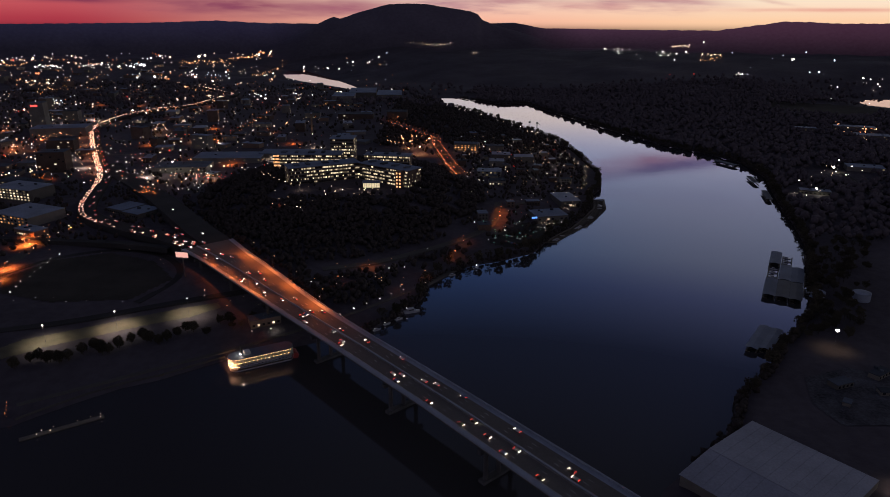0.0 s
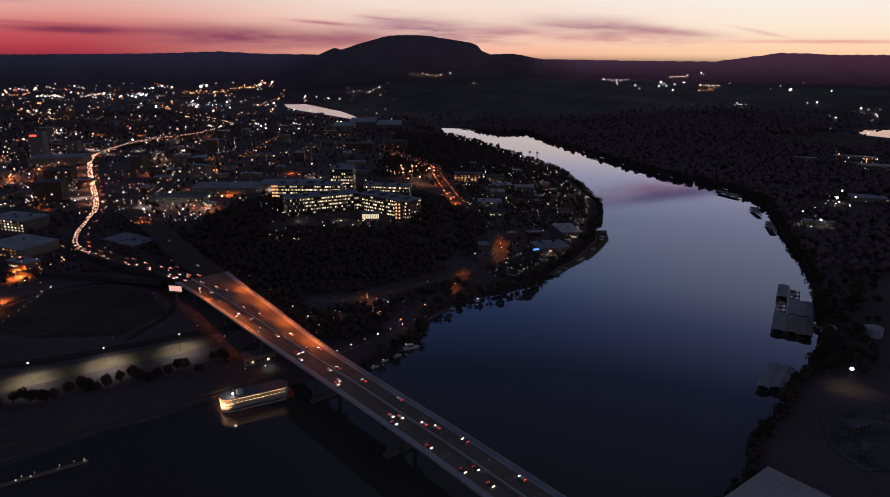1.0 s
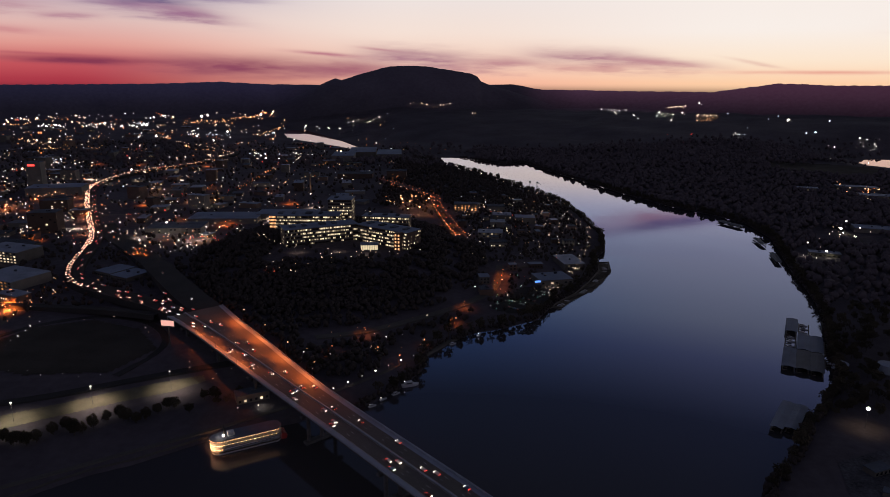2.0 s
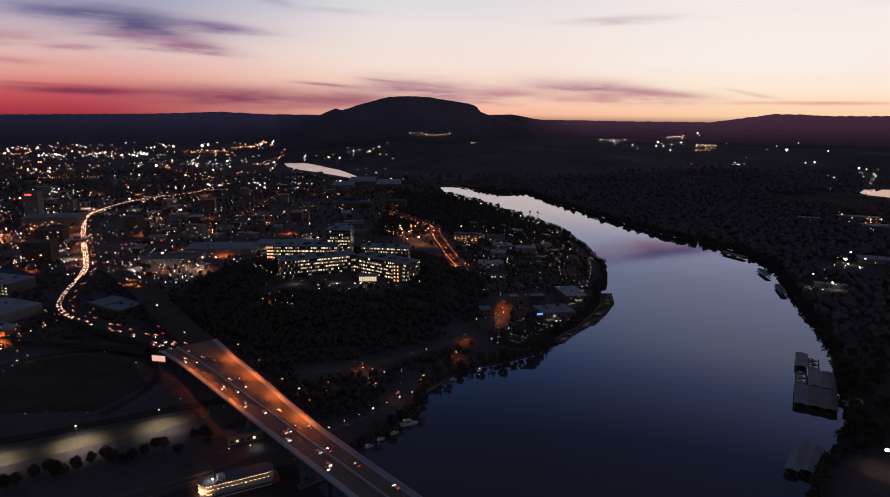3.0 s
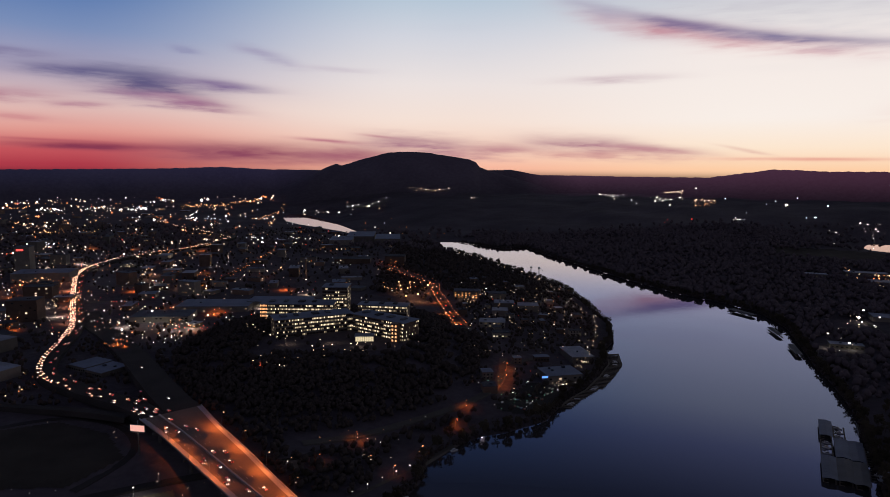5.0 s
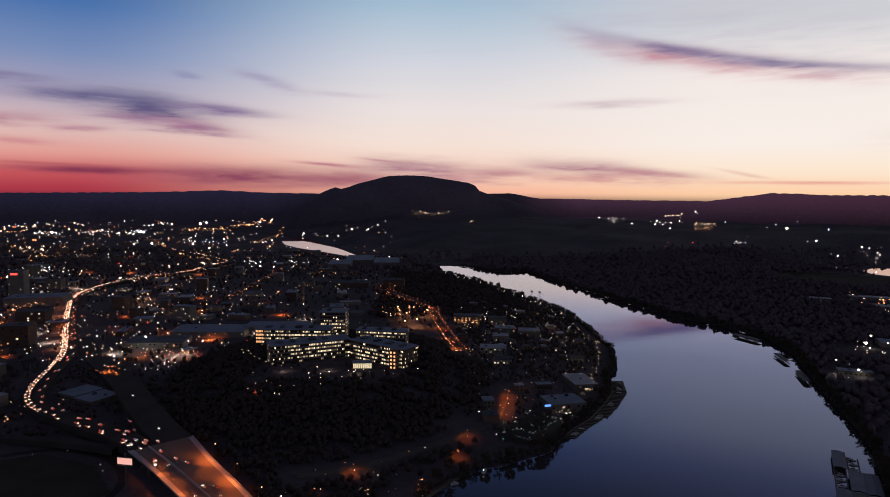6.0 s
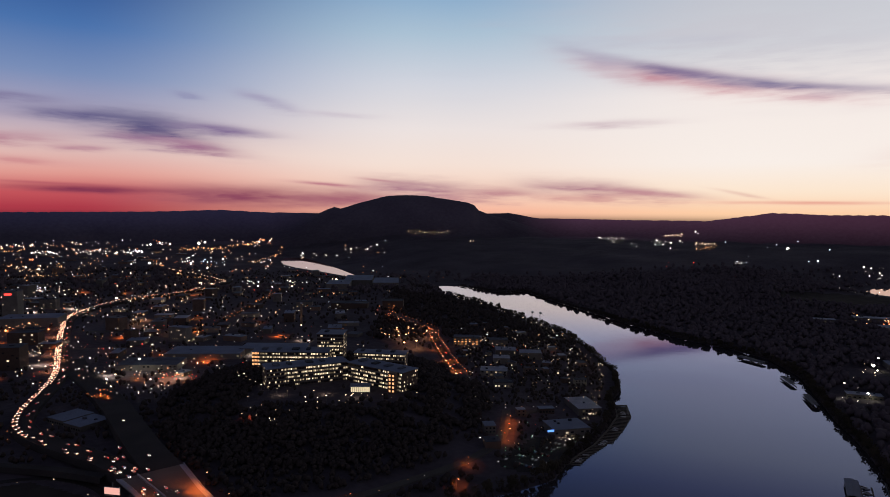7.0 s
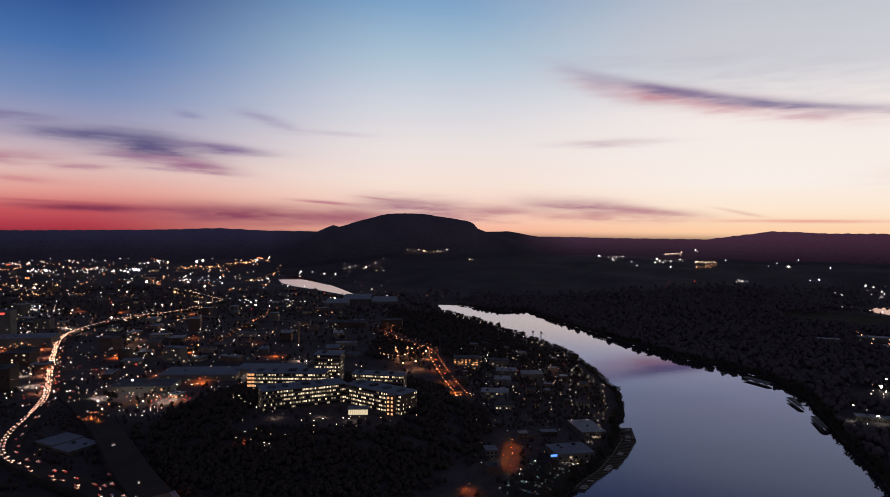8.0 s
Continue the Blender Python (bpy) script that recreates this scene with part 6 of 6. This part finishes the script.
# woods past counting: crowns of a few clumps each
ico = bmesh.new()
bmesh.ops.create_icosphere(ico, subdivisions=1, radius=1)
ico_v = np.array([v.co[:] for v in ico.verts])
ico_f = np.array([[v.index for v in f.verts] for f in ico.faces])
ico.free()


def woods(name, xs, ys, label, seed, size=(3.6, 6.0), clumps=3, mat=None):
    r = np.random.default_rng(seed)
    zs = land(xs, ys)
    vs, fs, n = [], [], 0
    for x, y, z in zip(xs, ys, zs):
        R = r.uniform(*size)
        for c in range(clumps):
            a = r.uniform(0, 6.283)
            cx, cy, cz = x + math.cos(a) * R * 0.5 * (c > 0), y + math.sin(a) * R * 0.5 * (c > 0), z + R * (1.5 if c == 0 else r.uniform(0.8, 1.4))
            rad = R * (0.8 if c == 0 else r.uniform(0.4, 0.7))
            vs.append(ico_v * rad * r.uniform(0.55, 1.4, (len(ico_v), 1)) * np.array((1, 1, 1.15)) + (cx, cy, cz))
            fs.append(ico_f + n)
            n += len(ico_v)
    V, Fc = np.concatenate(vs), np.concatenate(fs)
    me = bpy.data.meshes.new(name)
    me.vertices.add(len(V))
    me.vertices.foreach_set("co", V.astype(np.float32).ravel())
    me.loops.add(Fc.size)
    me.loops.foreach_set("vertex_index", Fc.astype(np.int32).ravel())
    me.polygons.add(len(Fc))
    me.polygons.foreach_set("loop_start", np.arange(0, Fc.size, 3, dtype=np.int32))
    me.update()
    me.validate()
    me.polygons.foreach_set("use_smooth", np.ones(len(Fc), bool))
    me.materials.append(mat or M_WOODS)
    return tagged(new(name, me), label, "woods", kind="stuff")


built = np.array([(x, y, r_) for x, y, r_ in spots] + [(-215, 1040, 60), (-170, 960, 60), (-85, 960, 60), (-170, 1075, 30), (-105, 1020, 50), (-110, 905, 26), (-230, 1040, 60), (-50, 905, 14)])
road_lines = [HWY, NB, [(-145, 1640), (-19, 1418), (-21, 1334), (26, 1025)], [(76, 905), (73, 873), (60, 800), (20, 748), (-40, 700), (-84, 660), (-130, 640)], [(73, 880), (100, 905), (130, 925)]]


def free(xs, ys, keep_off=10, water=6):
    ok = shore(xs, ys, RIVER) > water
    ok &= (shore(xs, ys, FAR_REACH) > water) & (shore(xs, ys, FAR_POOL) > water)
    for x, y, r_ in built:
        ok &= np.hypot(xs - x, ys - y) > r_ * 0.55 + 4
    for ln in road_lines:
        for (ax, ay), (bx, by) in zip(ln, ln[1:]):
            ex, ey = bx - ax, by - ay
            s_ = np.clip(((xs - ax) * ex + (ys - ay) * ey) / (ex * ex + ey * ey), 0, 1)
            ok &= np.hypot(xs - ax - s_ * ex, ys - ay - s_ * ey) > keep_off + 7
    return ok


def scatter(n, x0, x1, y0, y1, seed, test=None, **kw):
    r = np.random.default_rng(seed)
    xs, ys = r.uniform(x0, x1, n), r.uniform(y0, y1, n)
    ok = free(xs, ys, **kw)
    if test is not None:
        ok &= test(xs, ys)
    return xs[ok], ys[ok]


hill = lambda x, y: (np.sqrt(((x + 150) / 205) ** 2 + ((y - 945) / 235) ** 2) < 1) & ~((y > 858) & (y < 985) & (x > -245) & (x < -50)) & ~((y > 800) & (y < 985) & (np.sin(x * 0.13) + np.sin(y * 0.17 + x * 0.05) > 0.35))
woods("woods_hill", *scatter(9500, -360, 60, 700, 1180, 41, hill), "dark autumn woods over the campus hill", 51, (2.3, 4.0), 3)
bend = lambda x, y: (x > np.interp(y, [300, 560, 900, 1250, 1600, 2000, 2400], [150, 340, 480, 570, 420, 300, -150])) & (np.hypot(x - 690, y - 1110) > 60) & (np.hypot(x - 334, y - 496) > 22) \
    & (np.hypot(x - 570, y - 985) > 45) & (np.hypot(x - 408, y - 584) > 14) & (np.hypot(x - 372, y - 596) > 12) & (y > 760) & (np.hypot(x - 1100, y - 1940) > 150)
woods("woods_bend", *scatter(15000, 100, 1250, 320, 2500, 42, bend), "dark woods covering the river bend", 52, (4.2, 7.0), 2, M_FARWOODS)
city_t = lambda x, y: (x < np.interp(y, [500, 700, 900, 1100, 1300, 1600, 2000, 2300], [-60, 60, 200, 240, 240, 180, 20, -100])) & ~hill(x, y) & ~((y < 720) & (x < -60))
woods("woods_city", *scatter(4200, -1500, 260, 640, 2600, 43, city_t), "street trees and thickets between the city blocks", 53, (2.6, 4.6), 2)
pen = lambda x, y: x < np.interp(y, [900, 1030, 1213, 1494, 1603, 1862, 2060], [205, 240, 258, 243, 196, 110, 0])
woods("woods_point", *scatter(2600, -150, 262, 1330, 2250, 44, pen, water=9), "belt of trees on the river point", 54, (3.4, 5.6), 3)
near_t = lambda x, y: (x < np.interp(y, [540, 580, 650, 690, 720], [-95, -60, -50, 0, 40])) & ~hill(x, y) & (((x - 50) * 0.758 + (y - 275) * 0.652) > 60)
woods("woods_below_hill", *scatter(1500, -330, 30, 560, 760, 46, near_t), "dark thickets between the hill and the bridge", 58, (2.2, 3.8), 3)
pen_t = lambda x, y: shore(x, y, RIVER) > 22
woods("woods_houses", *scatter(1300, 20, 250, 760, 1420, 47, pen_t), "garden trees between the riverside houses", 59, (1.8, 3.2), 3)
left_t = lambda x, y: shore(x, y, [(-470, 640), (-470, 590), (-420, 560), (-300, 545), (-250, 600), (-290, 690), (-372, 720), (-440, 700)]) > 0
woods("woods_ramps", *scatter(900, -620, -270, 560, 1000, 48, left_t), "scrub between the ramps", 60, (1.8, 3.4), 2)
# the near corner of the bend, tree by tree
cx_, cy_ = scatter(520, 300, 620, 470, 770, 61, lambda x, y: (x > np.interp(y, [300, 560, 900], [150, 348, 488])) & (np.hypot(x - 324, y - 482) > 16) & (np.hypot(x - 408, y - 584) > 14)
                   & (np.hypot(x - 372, y - 596) > 12) & (x < 0.64 * y + 40) & (np.hypot(x - 415, y - 470) > 70))
for x, y in zip(cx_, cy_):
    put_tree(float(x), float(y), int(trng.integers(0, 6)), float(trng.uniform(0.6, 1.0)), "in the woods of the river bend", "trees of the near bend")
# shrubs on the very edge of both banks
def edge_line(line, n, inland, seed):
    r = np.random.default_rng(seed)
    px, py = np.array([p[0] for p in line], float), np.array([p[1] for p in line], float)
    dist = np.concatenate([[0], np.cumsum(np.hypot(np.diff(px), np.diff(py)))])
    s = r.uniform(0, dist[-1], n)
    x, y = np.interp(s, dist, px), np.interp(s, dist, py)
    dx, dy = np.interp(s + 3, dist, px) - x, np.interp(s + 3, dist, py) - y
    ln = np.maximum(np.hypot(dx, dy), 1e-6)
    off = r.uniform(*inland, n)
    return x + dy / ln * off, y - dx / ln * off


woods("woods_city_bank", *edge_line(BANK_EAST[1:25], 1100, (-1.5, 5), 71), "tangled shrubs along the city bank", 56, (1.3, 2.8), 3)
woods("woods_west_bank", *edge_line(BANK_WEST[7:34], 1700, (-1.5, 6), 72), "tangled shrubs along the wooded bank", 57, (1.4, 3.2), 3)
r_ = np.random.default_rng(45)
yy = 246 / r_.uniform(0.06, 0.125, 4000)
xx = yy * r_.uniform(-0.66, 0.66, 4000)
ok = free(xx, yy, water=22) & (yy > 1900) & (yy < 2600) & (np.hypot(xx, yy) < 3900) & ~((xx / yy > 0.56) & (yy < 2300)) & ~((xx / yy > -0.32) & (xx / yy < -0.1) & (yy > 2150))
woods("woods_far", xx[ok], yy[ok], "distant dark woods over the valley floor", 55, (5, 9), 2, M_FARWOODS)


# ---------------------------------------------------------------- lights of the city, past counting
def light_cloud(name, pts, mat, label):
    """Glowing lamps without posts, joined: pts are x, y, height over the ground, size."""
    if not pts:
        return
    octa_v = np.array([(1, 0, 0), (-1, 0, 0), (0, 1, 0), (0, -1, 0), (0, 0, 1), (0, 0, -1)], float)
    octa_f = np.array([(0, 2, 4), (2, 1, 4), (1, 3, 4), (3, 0, 4), (2, 0, 5), (1, 2, 5), (3, 1, 5), (0, 3, 5)])
    P = np.array(pts, float)
    Z = land(P[:, 0], P[:, 1]) + P[:, 2]
    V = (octa_v[None] * P[:, 3][:, None, None] + np.stack([P[:, 0], P[:, 1], Z], -1)[:, None]).reshape(-1, 3)
    Fc = (octa_f[None] + np.arange(len(P))[:, None, None] * 6).reshape(-1, 3)
    tagged(part(name, soup(name, V, Fc, mat), None), label, "city lights", kind="stuff")


lrng = np.random.default_rng(17)
cloud = {"warm": [], "orange": [], "white": [], "cool": [], "red": [], "green": [], "amber": []}


# farther lamps are made larger, to stay visible in the camera's view
def size_at(x, y, k=1.0):
    return max(0.24, math.hypot(x, y) * np.interp(math.hypot(x, y), [700, 2200], [0.0005, 0.00072])) * k


def add_light(kind, x, y, h=7.0, k=1.0):
    if y > 400 and math.hypot(x, y) > 4330:
        return
    if float(shore(np.array([x]), np.array([y]), RIVER)[0]) > 4 and float(shore(np.array([x]), np.array([y]), FAR_REACH)[0]) > 10:
        if ((x + 150) / 165) ** 2 + ((y - 960) / 175) ** 2 > 1 or h < 5:
            cloud[kind].append((x, y, h, size_at(x, y, k)))


KINDS, ODDS = ["warm", "orange", "white", "cool", "red", "amber"], [0.28, 0.17, 0.26, 0.1, 0.05, 0.14]
# short rows of lamps like streets of a grid, scattered to fit the camera's view
for _ in range(150):
    tan = lrng.uniform(0.064, 0.235) if lrng.random() < 0.65 else lrng.uniform(0.064, 0.12)
    u = -0.12 - 0.58 * lrng.random() ** 0.75
    y0 = 240 / tan
    x0 = u * y0
    if y0 < 1250 and x0 > -420:
        continue
    kind = str(lrng.choice(KINDS, p=ODDS))
    ang = radians(float(lrng.choice([8, 98, 8, -20])) + lrng.uniform(-4, 4))
    step = lrng.uniform(16, 40) * (y0 / 1500)
    for i in range(int(lrng.integers(2, 8))):
        k2 = kind if lrng.random() < 0.8 else str(lrng.choice(KINDS, p=ODDS))
        add_light(k2, x0 + math.cos(ang) * step * i + lrng.normal(0, 6), y0 + math.sin(ang) * step * i + lrng.normal(0, 6), lrng.uniform(4, 10), float(np.clip(lrng.lognormal(-0.3, 0.5), 0.4, 2.2)))
# single lamps everywhere in the town
for _ in range(900):
    tan = lrng.uniform(0.064, 0.25)
    u = -0.06 - 0.66 * lrng.random() ** 0.8
    y0 = 240 / tan
    add_light(str(lrng.choice(KINDS, p=ODDS)), u * y0, y0, lrng.uniform(3, 10), float(np.clip(lrng.lognormal(-0.6, 0.5), 0.35, 2.2)))
# rows of lamps along streets and strips: from, to, how many, which, how large
BELTS_FAR = [(-2310, 3753, -2190, 3821, 6, "white", 0.8),
             (-2158, 3819, -1831, 3992, 24, "white", 0.7),
             (-2064, 3453, -1965, 3384, 6, "warm", 0.7),
             (-2160, 3811, -1903, 3532, 9, "warm", 0.8),
             (-1781, 4007, -1664, 3917, 8, "orange", 1),
             (-2069, 3114, -1929, 3102, 11, "amber", 1.2),
             (-1822, 2973, -1708, 2984, 16, "white", 1),
             (-1681, 3057, -1591, 3213, 15, "white", 1),
             (-1491, 3040, -1415, 3173, 13, "white", 0.9),
             (-1482, 3145, -1404, 3160, 7, "cool", 1),
             (-1292, 3248, -1165, 3573, 36, "amber", 0.9),
             (-1351, 3663, -1337, 3764, 2, "white", 2.2),
             (-1196, 3714, -1070, 3885, 24, "amber", 1)]
BELTS_MID = [(-1164, 4156, -1014, 3922, 9, "orange", 0.9),
             (-830, 2856, -906, 3754, 24, "amber", 0.9),
             (-1079, 2780, -1059, 2853, 7, "white", 1),
             (-1035, 2853, -923, 2844, 11, "cool", 0.6),
             (-1683, 2546, -1476, 2420, 16, "amber", 0.9),
             (-1485, 2573, -1454, 2577, 8, "amber", 1),
             (-1416, 2645, -1391, 2725, 10, "amber", 0.8),
             (-1276, 2906, -1128, 2676, 9, "orange", 0.8),
             (-1140, 2668, -1073, 2576, 3, "amber", 1.7),
             (-1229, 2653, -1226, 2693, 4, "white", 1),
             (-1462, 2335, -1412, 2400, 20, "warm", 1),
             (-1391, 2255, -1210, 2342, 24, "amber", 0.8),
             (-1091, 2241, -1050, 2338, 9, "amber", 0.6)]
BELTS_TOWN = [(-1215, 1965, -1138, 1960, 14, "cool", 1),
             (-1128, 2233, -1092, 2197, 5, "white", 1.8),
             (-1134, 1876, -1063, 1944, 10, "warm", 0.7),
             (-764, 2124, -701, 2176, 12, "warm", 1.5),
             (-952, 2410, -676, 2144, 30, "amber", 0.9),
             (-672, 2131, -716, 1971, 18, "amber", 0.7),
             (-710, 1955, -848, 1758, 36, "amber", 0.7),
             (-462, 1456, -475, 1702, 15, "orange", 0.9),
             (-478, 1722, -479, 2015, 13, "orange", 0.9),
             (-357, 1544, -336, 1564, 6, "warm", 1),
             (-516, 2204, -433, 2163, 6, "white", 0.8),
             (-657, 2272, -605, 2172, 4, "white", 1),
             (-861, 1369, -812, 1409, 22, "amber", 1)]
BELTS_VALLEY = [(1340, 4026, 1429, 3978, 14, "warm", 0.7),
             (1099, 3555, 1199, 3495, 9, "white", 0.8),
             (1494, 3972, 1512, 3955, 2, "white", 1),
             (1283, 3418, 1412, 3454, 12, "warm", 0.9),
             (1233, 3273, 1338, 3277, 15, "amber", 0.8),
             (1147, 2652, 1183, 2672, 5, "white", 0.7),
             (1612, 3156, 1652, 3196, 4, "white", 0.9),
             (835, 2580, 870, 2544, 2, "red", 0.9),
             (627, 1352, 644, 1348, 5, "warm", 1.1),
             (997, 1677, 988, 1641, 6, "amber", 1)]
BELTS_BEND = [(981, 1556, 1028, 1572, 16, "orange", 1),
             (916, 1452, 937, 1440, 10, "warm", 1),
             (688, 1143, 700, 1139, 3, "white", 1.7),
             (687, 1095, 687, 1079, 4, "white", 1.2),
             (1655, 2561, 1679, 2565, 3, "white", 0.9),
             (1278, 2400, 1194, 2248, 2, "amber", 1.2),
             (1621, 2610, 1607, 2471, 9, "white", 0.7),
             (-227, 4008, 31, 4024, 11, "warm", 0.6), (137, 3640, 168, 3648, 4, "warm", 0.7), (883, 3839, 1102, 4048, 9, "white", 0.7)]
for x0, y0, x1, y1, n, kind, k in BELTS_FAR + BELTS_MID + BELTS_TOWN + BELTS_VALLEY + BELTS_BEND:
    for i in range(n):
        s = (i + lrng.uniform(0.1, 0.9)) / n
        wob = lrng.normal(0, 0.012 if y0 < 3900 else 0.002)
        add_light(kind, (x0 + (x1 - x0) * s) * (1 + wob), (y0 + (y1 - y0) * s) * (1 + wob), lrng.uniform(6, 11), k * float(np.clip(lrng.lognormal(-0.12, 0.4), 0.5, 2.0)))
# hillsides and the far valley
for u, y, n, w, d, kind in ((0.62, 2300, 10, 0.05, 0.12, "white"), (0.50, 3300, 10, 0.08, 0.2, "cool"), (0.63, 1540, 12, 0.035, 0.03, "amber"), (0.60, 1120, 8, 0.04, 0.04, "warm"),
                            (0.56, 980, 8, 0.04, 0.08, "white"), (-0.13, 3600, 8, 0.05, 0.05, "white"), (-0.2, 3560, 6, 0.03, 0.03, "white"), (0.3, 3500, 8, 0.06, 0.1, "white"),
                            (-0.58, 3950, 16, 0.1, 0.04, "white"), (-0.3, 3950, 10, 0.08, 0.03, "warm")):
    for i in range(n):
        uu, y2 = u + lrng.uniform(-w, w), y * (1 + lrng.uniform(-d, d))
        add_light(kind, uu * y2, y2, 9, float(np.clip(lrng.lognormal(-0.15, 0.3), 0.6, 1.3)))
add_light("red", 0.37 * 2500, 2500, 30, 1.2)
# the point: path lamps along the bank and lamps among its houses
for i in range(46):
    s = i / 45
    k = 1 + s * 12
    bx, by = float(np.interp(k, range(len(BANK_EAST)), [p[0] for p in BANK_EAST])), float(np.interp(k, range(len(BANK_EAST)), [p[1] for p in BANK_EAST]))
    add_light("warm", bx - 26 + lrng.normal(0, 3), by + lrng.normal(0, 4) - 6, 8, 0.7)
for x, y in ((260, 1166), (243, 1100), (226, 1031), (212, 985), (197, 933), (183, 907), (174, 889), (165, 851), (199, 879), (186, 843), (169, 821), (153, 1247), (140, 1156), (187, 1276), (228, 1274), (177, 1160), (208, 1188),
             (241, 1195), (231, 1153), (187, 1082), (182, 1041), (149, 1038), (146, 1007), (125, 1007), (110, 1068), (114, 1031), (174, 1086)):
    add_light("warm", x, y, 5, 1.0)
for x, y in ((97, 863), (98, 824), (76, 786), (77, 766), (83, 765), (96, 764), (94, 782), (105, 798), (115, 820), (53, 749), (59, 739), (123, 795), (112, 782), (129, 817), (139, 819), (147, 823)):
    add_light("white" if (x + y) % 3 else "green", x, y, 3, 1.0)
for x, y in ((178, 1710), (184, 1610), (193, 1533), (206, 1493), (214, 1457), (222, 1412), (239, 1405), (250, 1374), (159, 1286), (175, 1295), (190, 1276), (142, 1236), (136, 1148), (145, 1195), (158, 1149), (171, 1133), (185, 1155), (101, 1068),
             (112, 1026), (103, 1056), (123, 1002), (128, 1004), (172, 1080), (181, 1042), (146, 1005), (239, 1198), (254, 1152), (228, 1050), (214, 994), (196, 937), (184, 906), (176, 891), (167, 872), (163, 952), (62, 922), (49, 1303), (41, 1226)):
    add_light("warm" if (x + y) % 4 else "amber", x, y, 10, 0.95)
for k, (x, y) in enumerate(((-81, 648), (-67, 612), (-64, 607), (-107, 592), (-130, 599), (-71, 616), (-44, 595), (-59, 668), (-22, 638), (-19, 617), (-35, 693), (-20, 703), (22, 733), (12, 698), (27, 668), (34, 667), (-28, 554), (-44, 536), (-57, 523), (-114, 641), (-118, 562))):
    add_light(["white", "amber", "warm"][k % 3], x, y, 7, 1.0)
for _ in range(190):
    x, y = lrng.uniform(30, 235), lrng.uniform(760, 1400)
    add_light(str(lrng.choice(["warm", "white", "amber", "red"], p=[0.5, 0.3, 0.17, 0.03])), x, y, lrng.uniform(6, 12), float(np.clip(lrng.lognormal(-0.45, 0.4), 0.35, 1.3)))
for _ in range(34):
    x, y = lrng.uniform(50, 150), lrng.uniform(740, 830)
    add_light("green" if lrng.random() < 0.65 else "white", x, y, lrng.uniform(1, 4), 0.62)
for i in range(3):
    add_light("orange", 134 + i * 4.5, 830 + i, 8, 1.6)
for i in range(7):
    add_light("warm", 128 + i * 3.6 + lrng.normal(0, 1), 819 + lrng.normal(0, 2), 4, 1.1)
for x in range(0, 60, 6):
    add_light("amber", 20 + x * 0.85, 1276 + lrng.normal(0, 3), 4 + (x % 12) * 0.7, 1.0)
for i in range(26):
    add_light("amber", -100 + lrng.uniform(-30, 70), 1370 + lrng.uniform(-45, 60), lrng.uniform(5, 12), float(lrng.uniform(0.8, 1.9)))
for i in range(16):
    add_light("red", -370 + lrng.normal(0, 26), 1030 + lrng.normal(0, 10), 4, 0.9)
    add_light("warm", -430 + lrng.normal(0, 36), 1050 + lrng.normal(0, 30), 6, 0.8)
    add_light("white", -395 + lrng.normal(0, 22), 960 + lrng.normal(0, 14), 6, 0.9)
    add_light("orange", -445 + lrng.normal(0, 9), 935 + lrng.normal(0, 18), 6, 1.1)
for i in range(26):
    add_light(["orange", "amber", "warm"][i % 3], -480 + lrng.normal(0, 22), 735 + lrng.normal(0, 30), lrng.uniform(4, 8), float(lrng.uniform(0.9, 1.8)))
for i in range(44):
    add_light(["orange", "amber", "warm", "white"][i % 4], -690 + lrng.normal(0, 40), 1075 + lrng.normal(0, 45), lrng.uniform(4, 9), float(lrng.uniform(0.8, 1.7)))
# single bright lamps round the junction
for k, (x, y) in enumerate(((-483, 1142), (-489, 1024), (-469, 997), (-448, 985), (-445, 962), (-409, 981), (-410, 1001), (-516, 1013), (-515, 1055), (-420, 1129), (-402, 1095), (-411, 1061), (-745, 1152), (-704, 1017), (-661, 970), (-674, 970),
                            (-615, 1028), (-600, 1019), (-598, 1006))):
    add_light(["warm", "amber", "white", "orange"][k % 4], x, y, 8, 1.7)
# the near left: street, lot and path lamps
for i in range(30):
    add_light(["orange", "warm", "amber"][i % 3], -470 + lrng.normal(0, 26), 680 + lrng.normal(0, 60), lrng.uniform(4, 8), float(lrng.uniform(0.7, 1.4)))
for i in range(9):
    add_light("white", -405 - i * 1.5 + lrng.normal(0, 1), 552 + i * 13, 5, 1.0)
for i in range(7):
    add_light("white", -388 + i * 16, 538 + lrng.normal(0, 4), 5, 0.8)
for x, y in ((-372, 660), (-318, 676), (-300, 640), (-292, 628), (-345, 668), (-262, 640)):
    add_light("warm", x, y, 6, 0.9)
for i in range(12):
    add_light("warm", -190 + lrng.normal(0, 25), 560 + lrng.normal(0, 20), 5, 0.7)
for i in range(16):
    add_light(["warm", "white", "amber"][i % 3], -60 + lrng.normal(0, 30), 648 + lrng.normal(0, 22), 5, 0.7)
for i in range(10):
    add_light("orange", -305 + i * 0.9 + lrng.normal(0, 0.3), 390 - i * 1.6, 3 + lrng.uniform(0, 1), 0.9)
for key, mat, label in (("warm", E_WARM, "warm white lights scattered over the town"), ("orange", E_ORANGE, "orange sodium lights along city streets"), ("white", E_WHITE, "white lights over the town and valley"),
                        ("cool", E_COOL, "cool white lights over the town"), ("red", E_RED, "red lights of the town"), ("green", E_GREEN, "greenish lights over a car park"), ("amber", E_AMBER, "amber lights over the town")):
    light_cloud("city_lights", cloud[key], mat, label)
for ob in (L_BRIDGE, L_PATH, L_CAMPUS, L_PARK, L_SODIUM, L_WHITE, L_MAST, L_MAST_AMBER):
    for c in ob.children:
        bpy.data.objects.remove(c)
    bpy.data.objects.remove(ob)
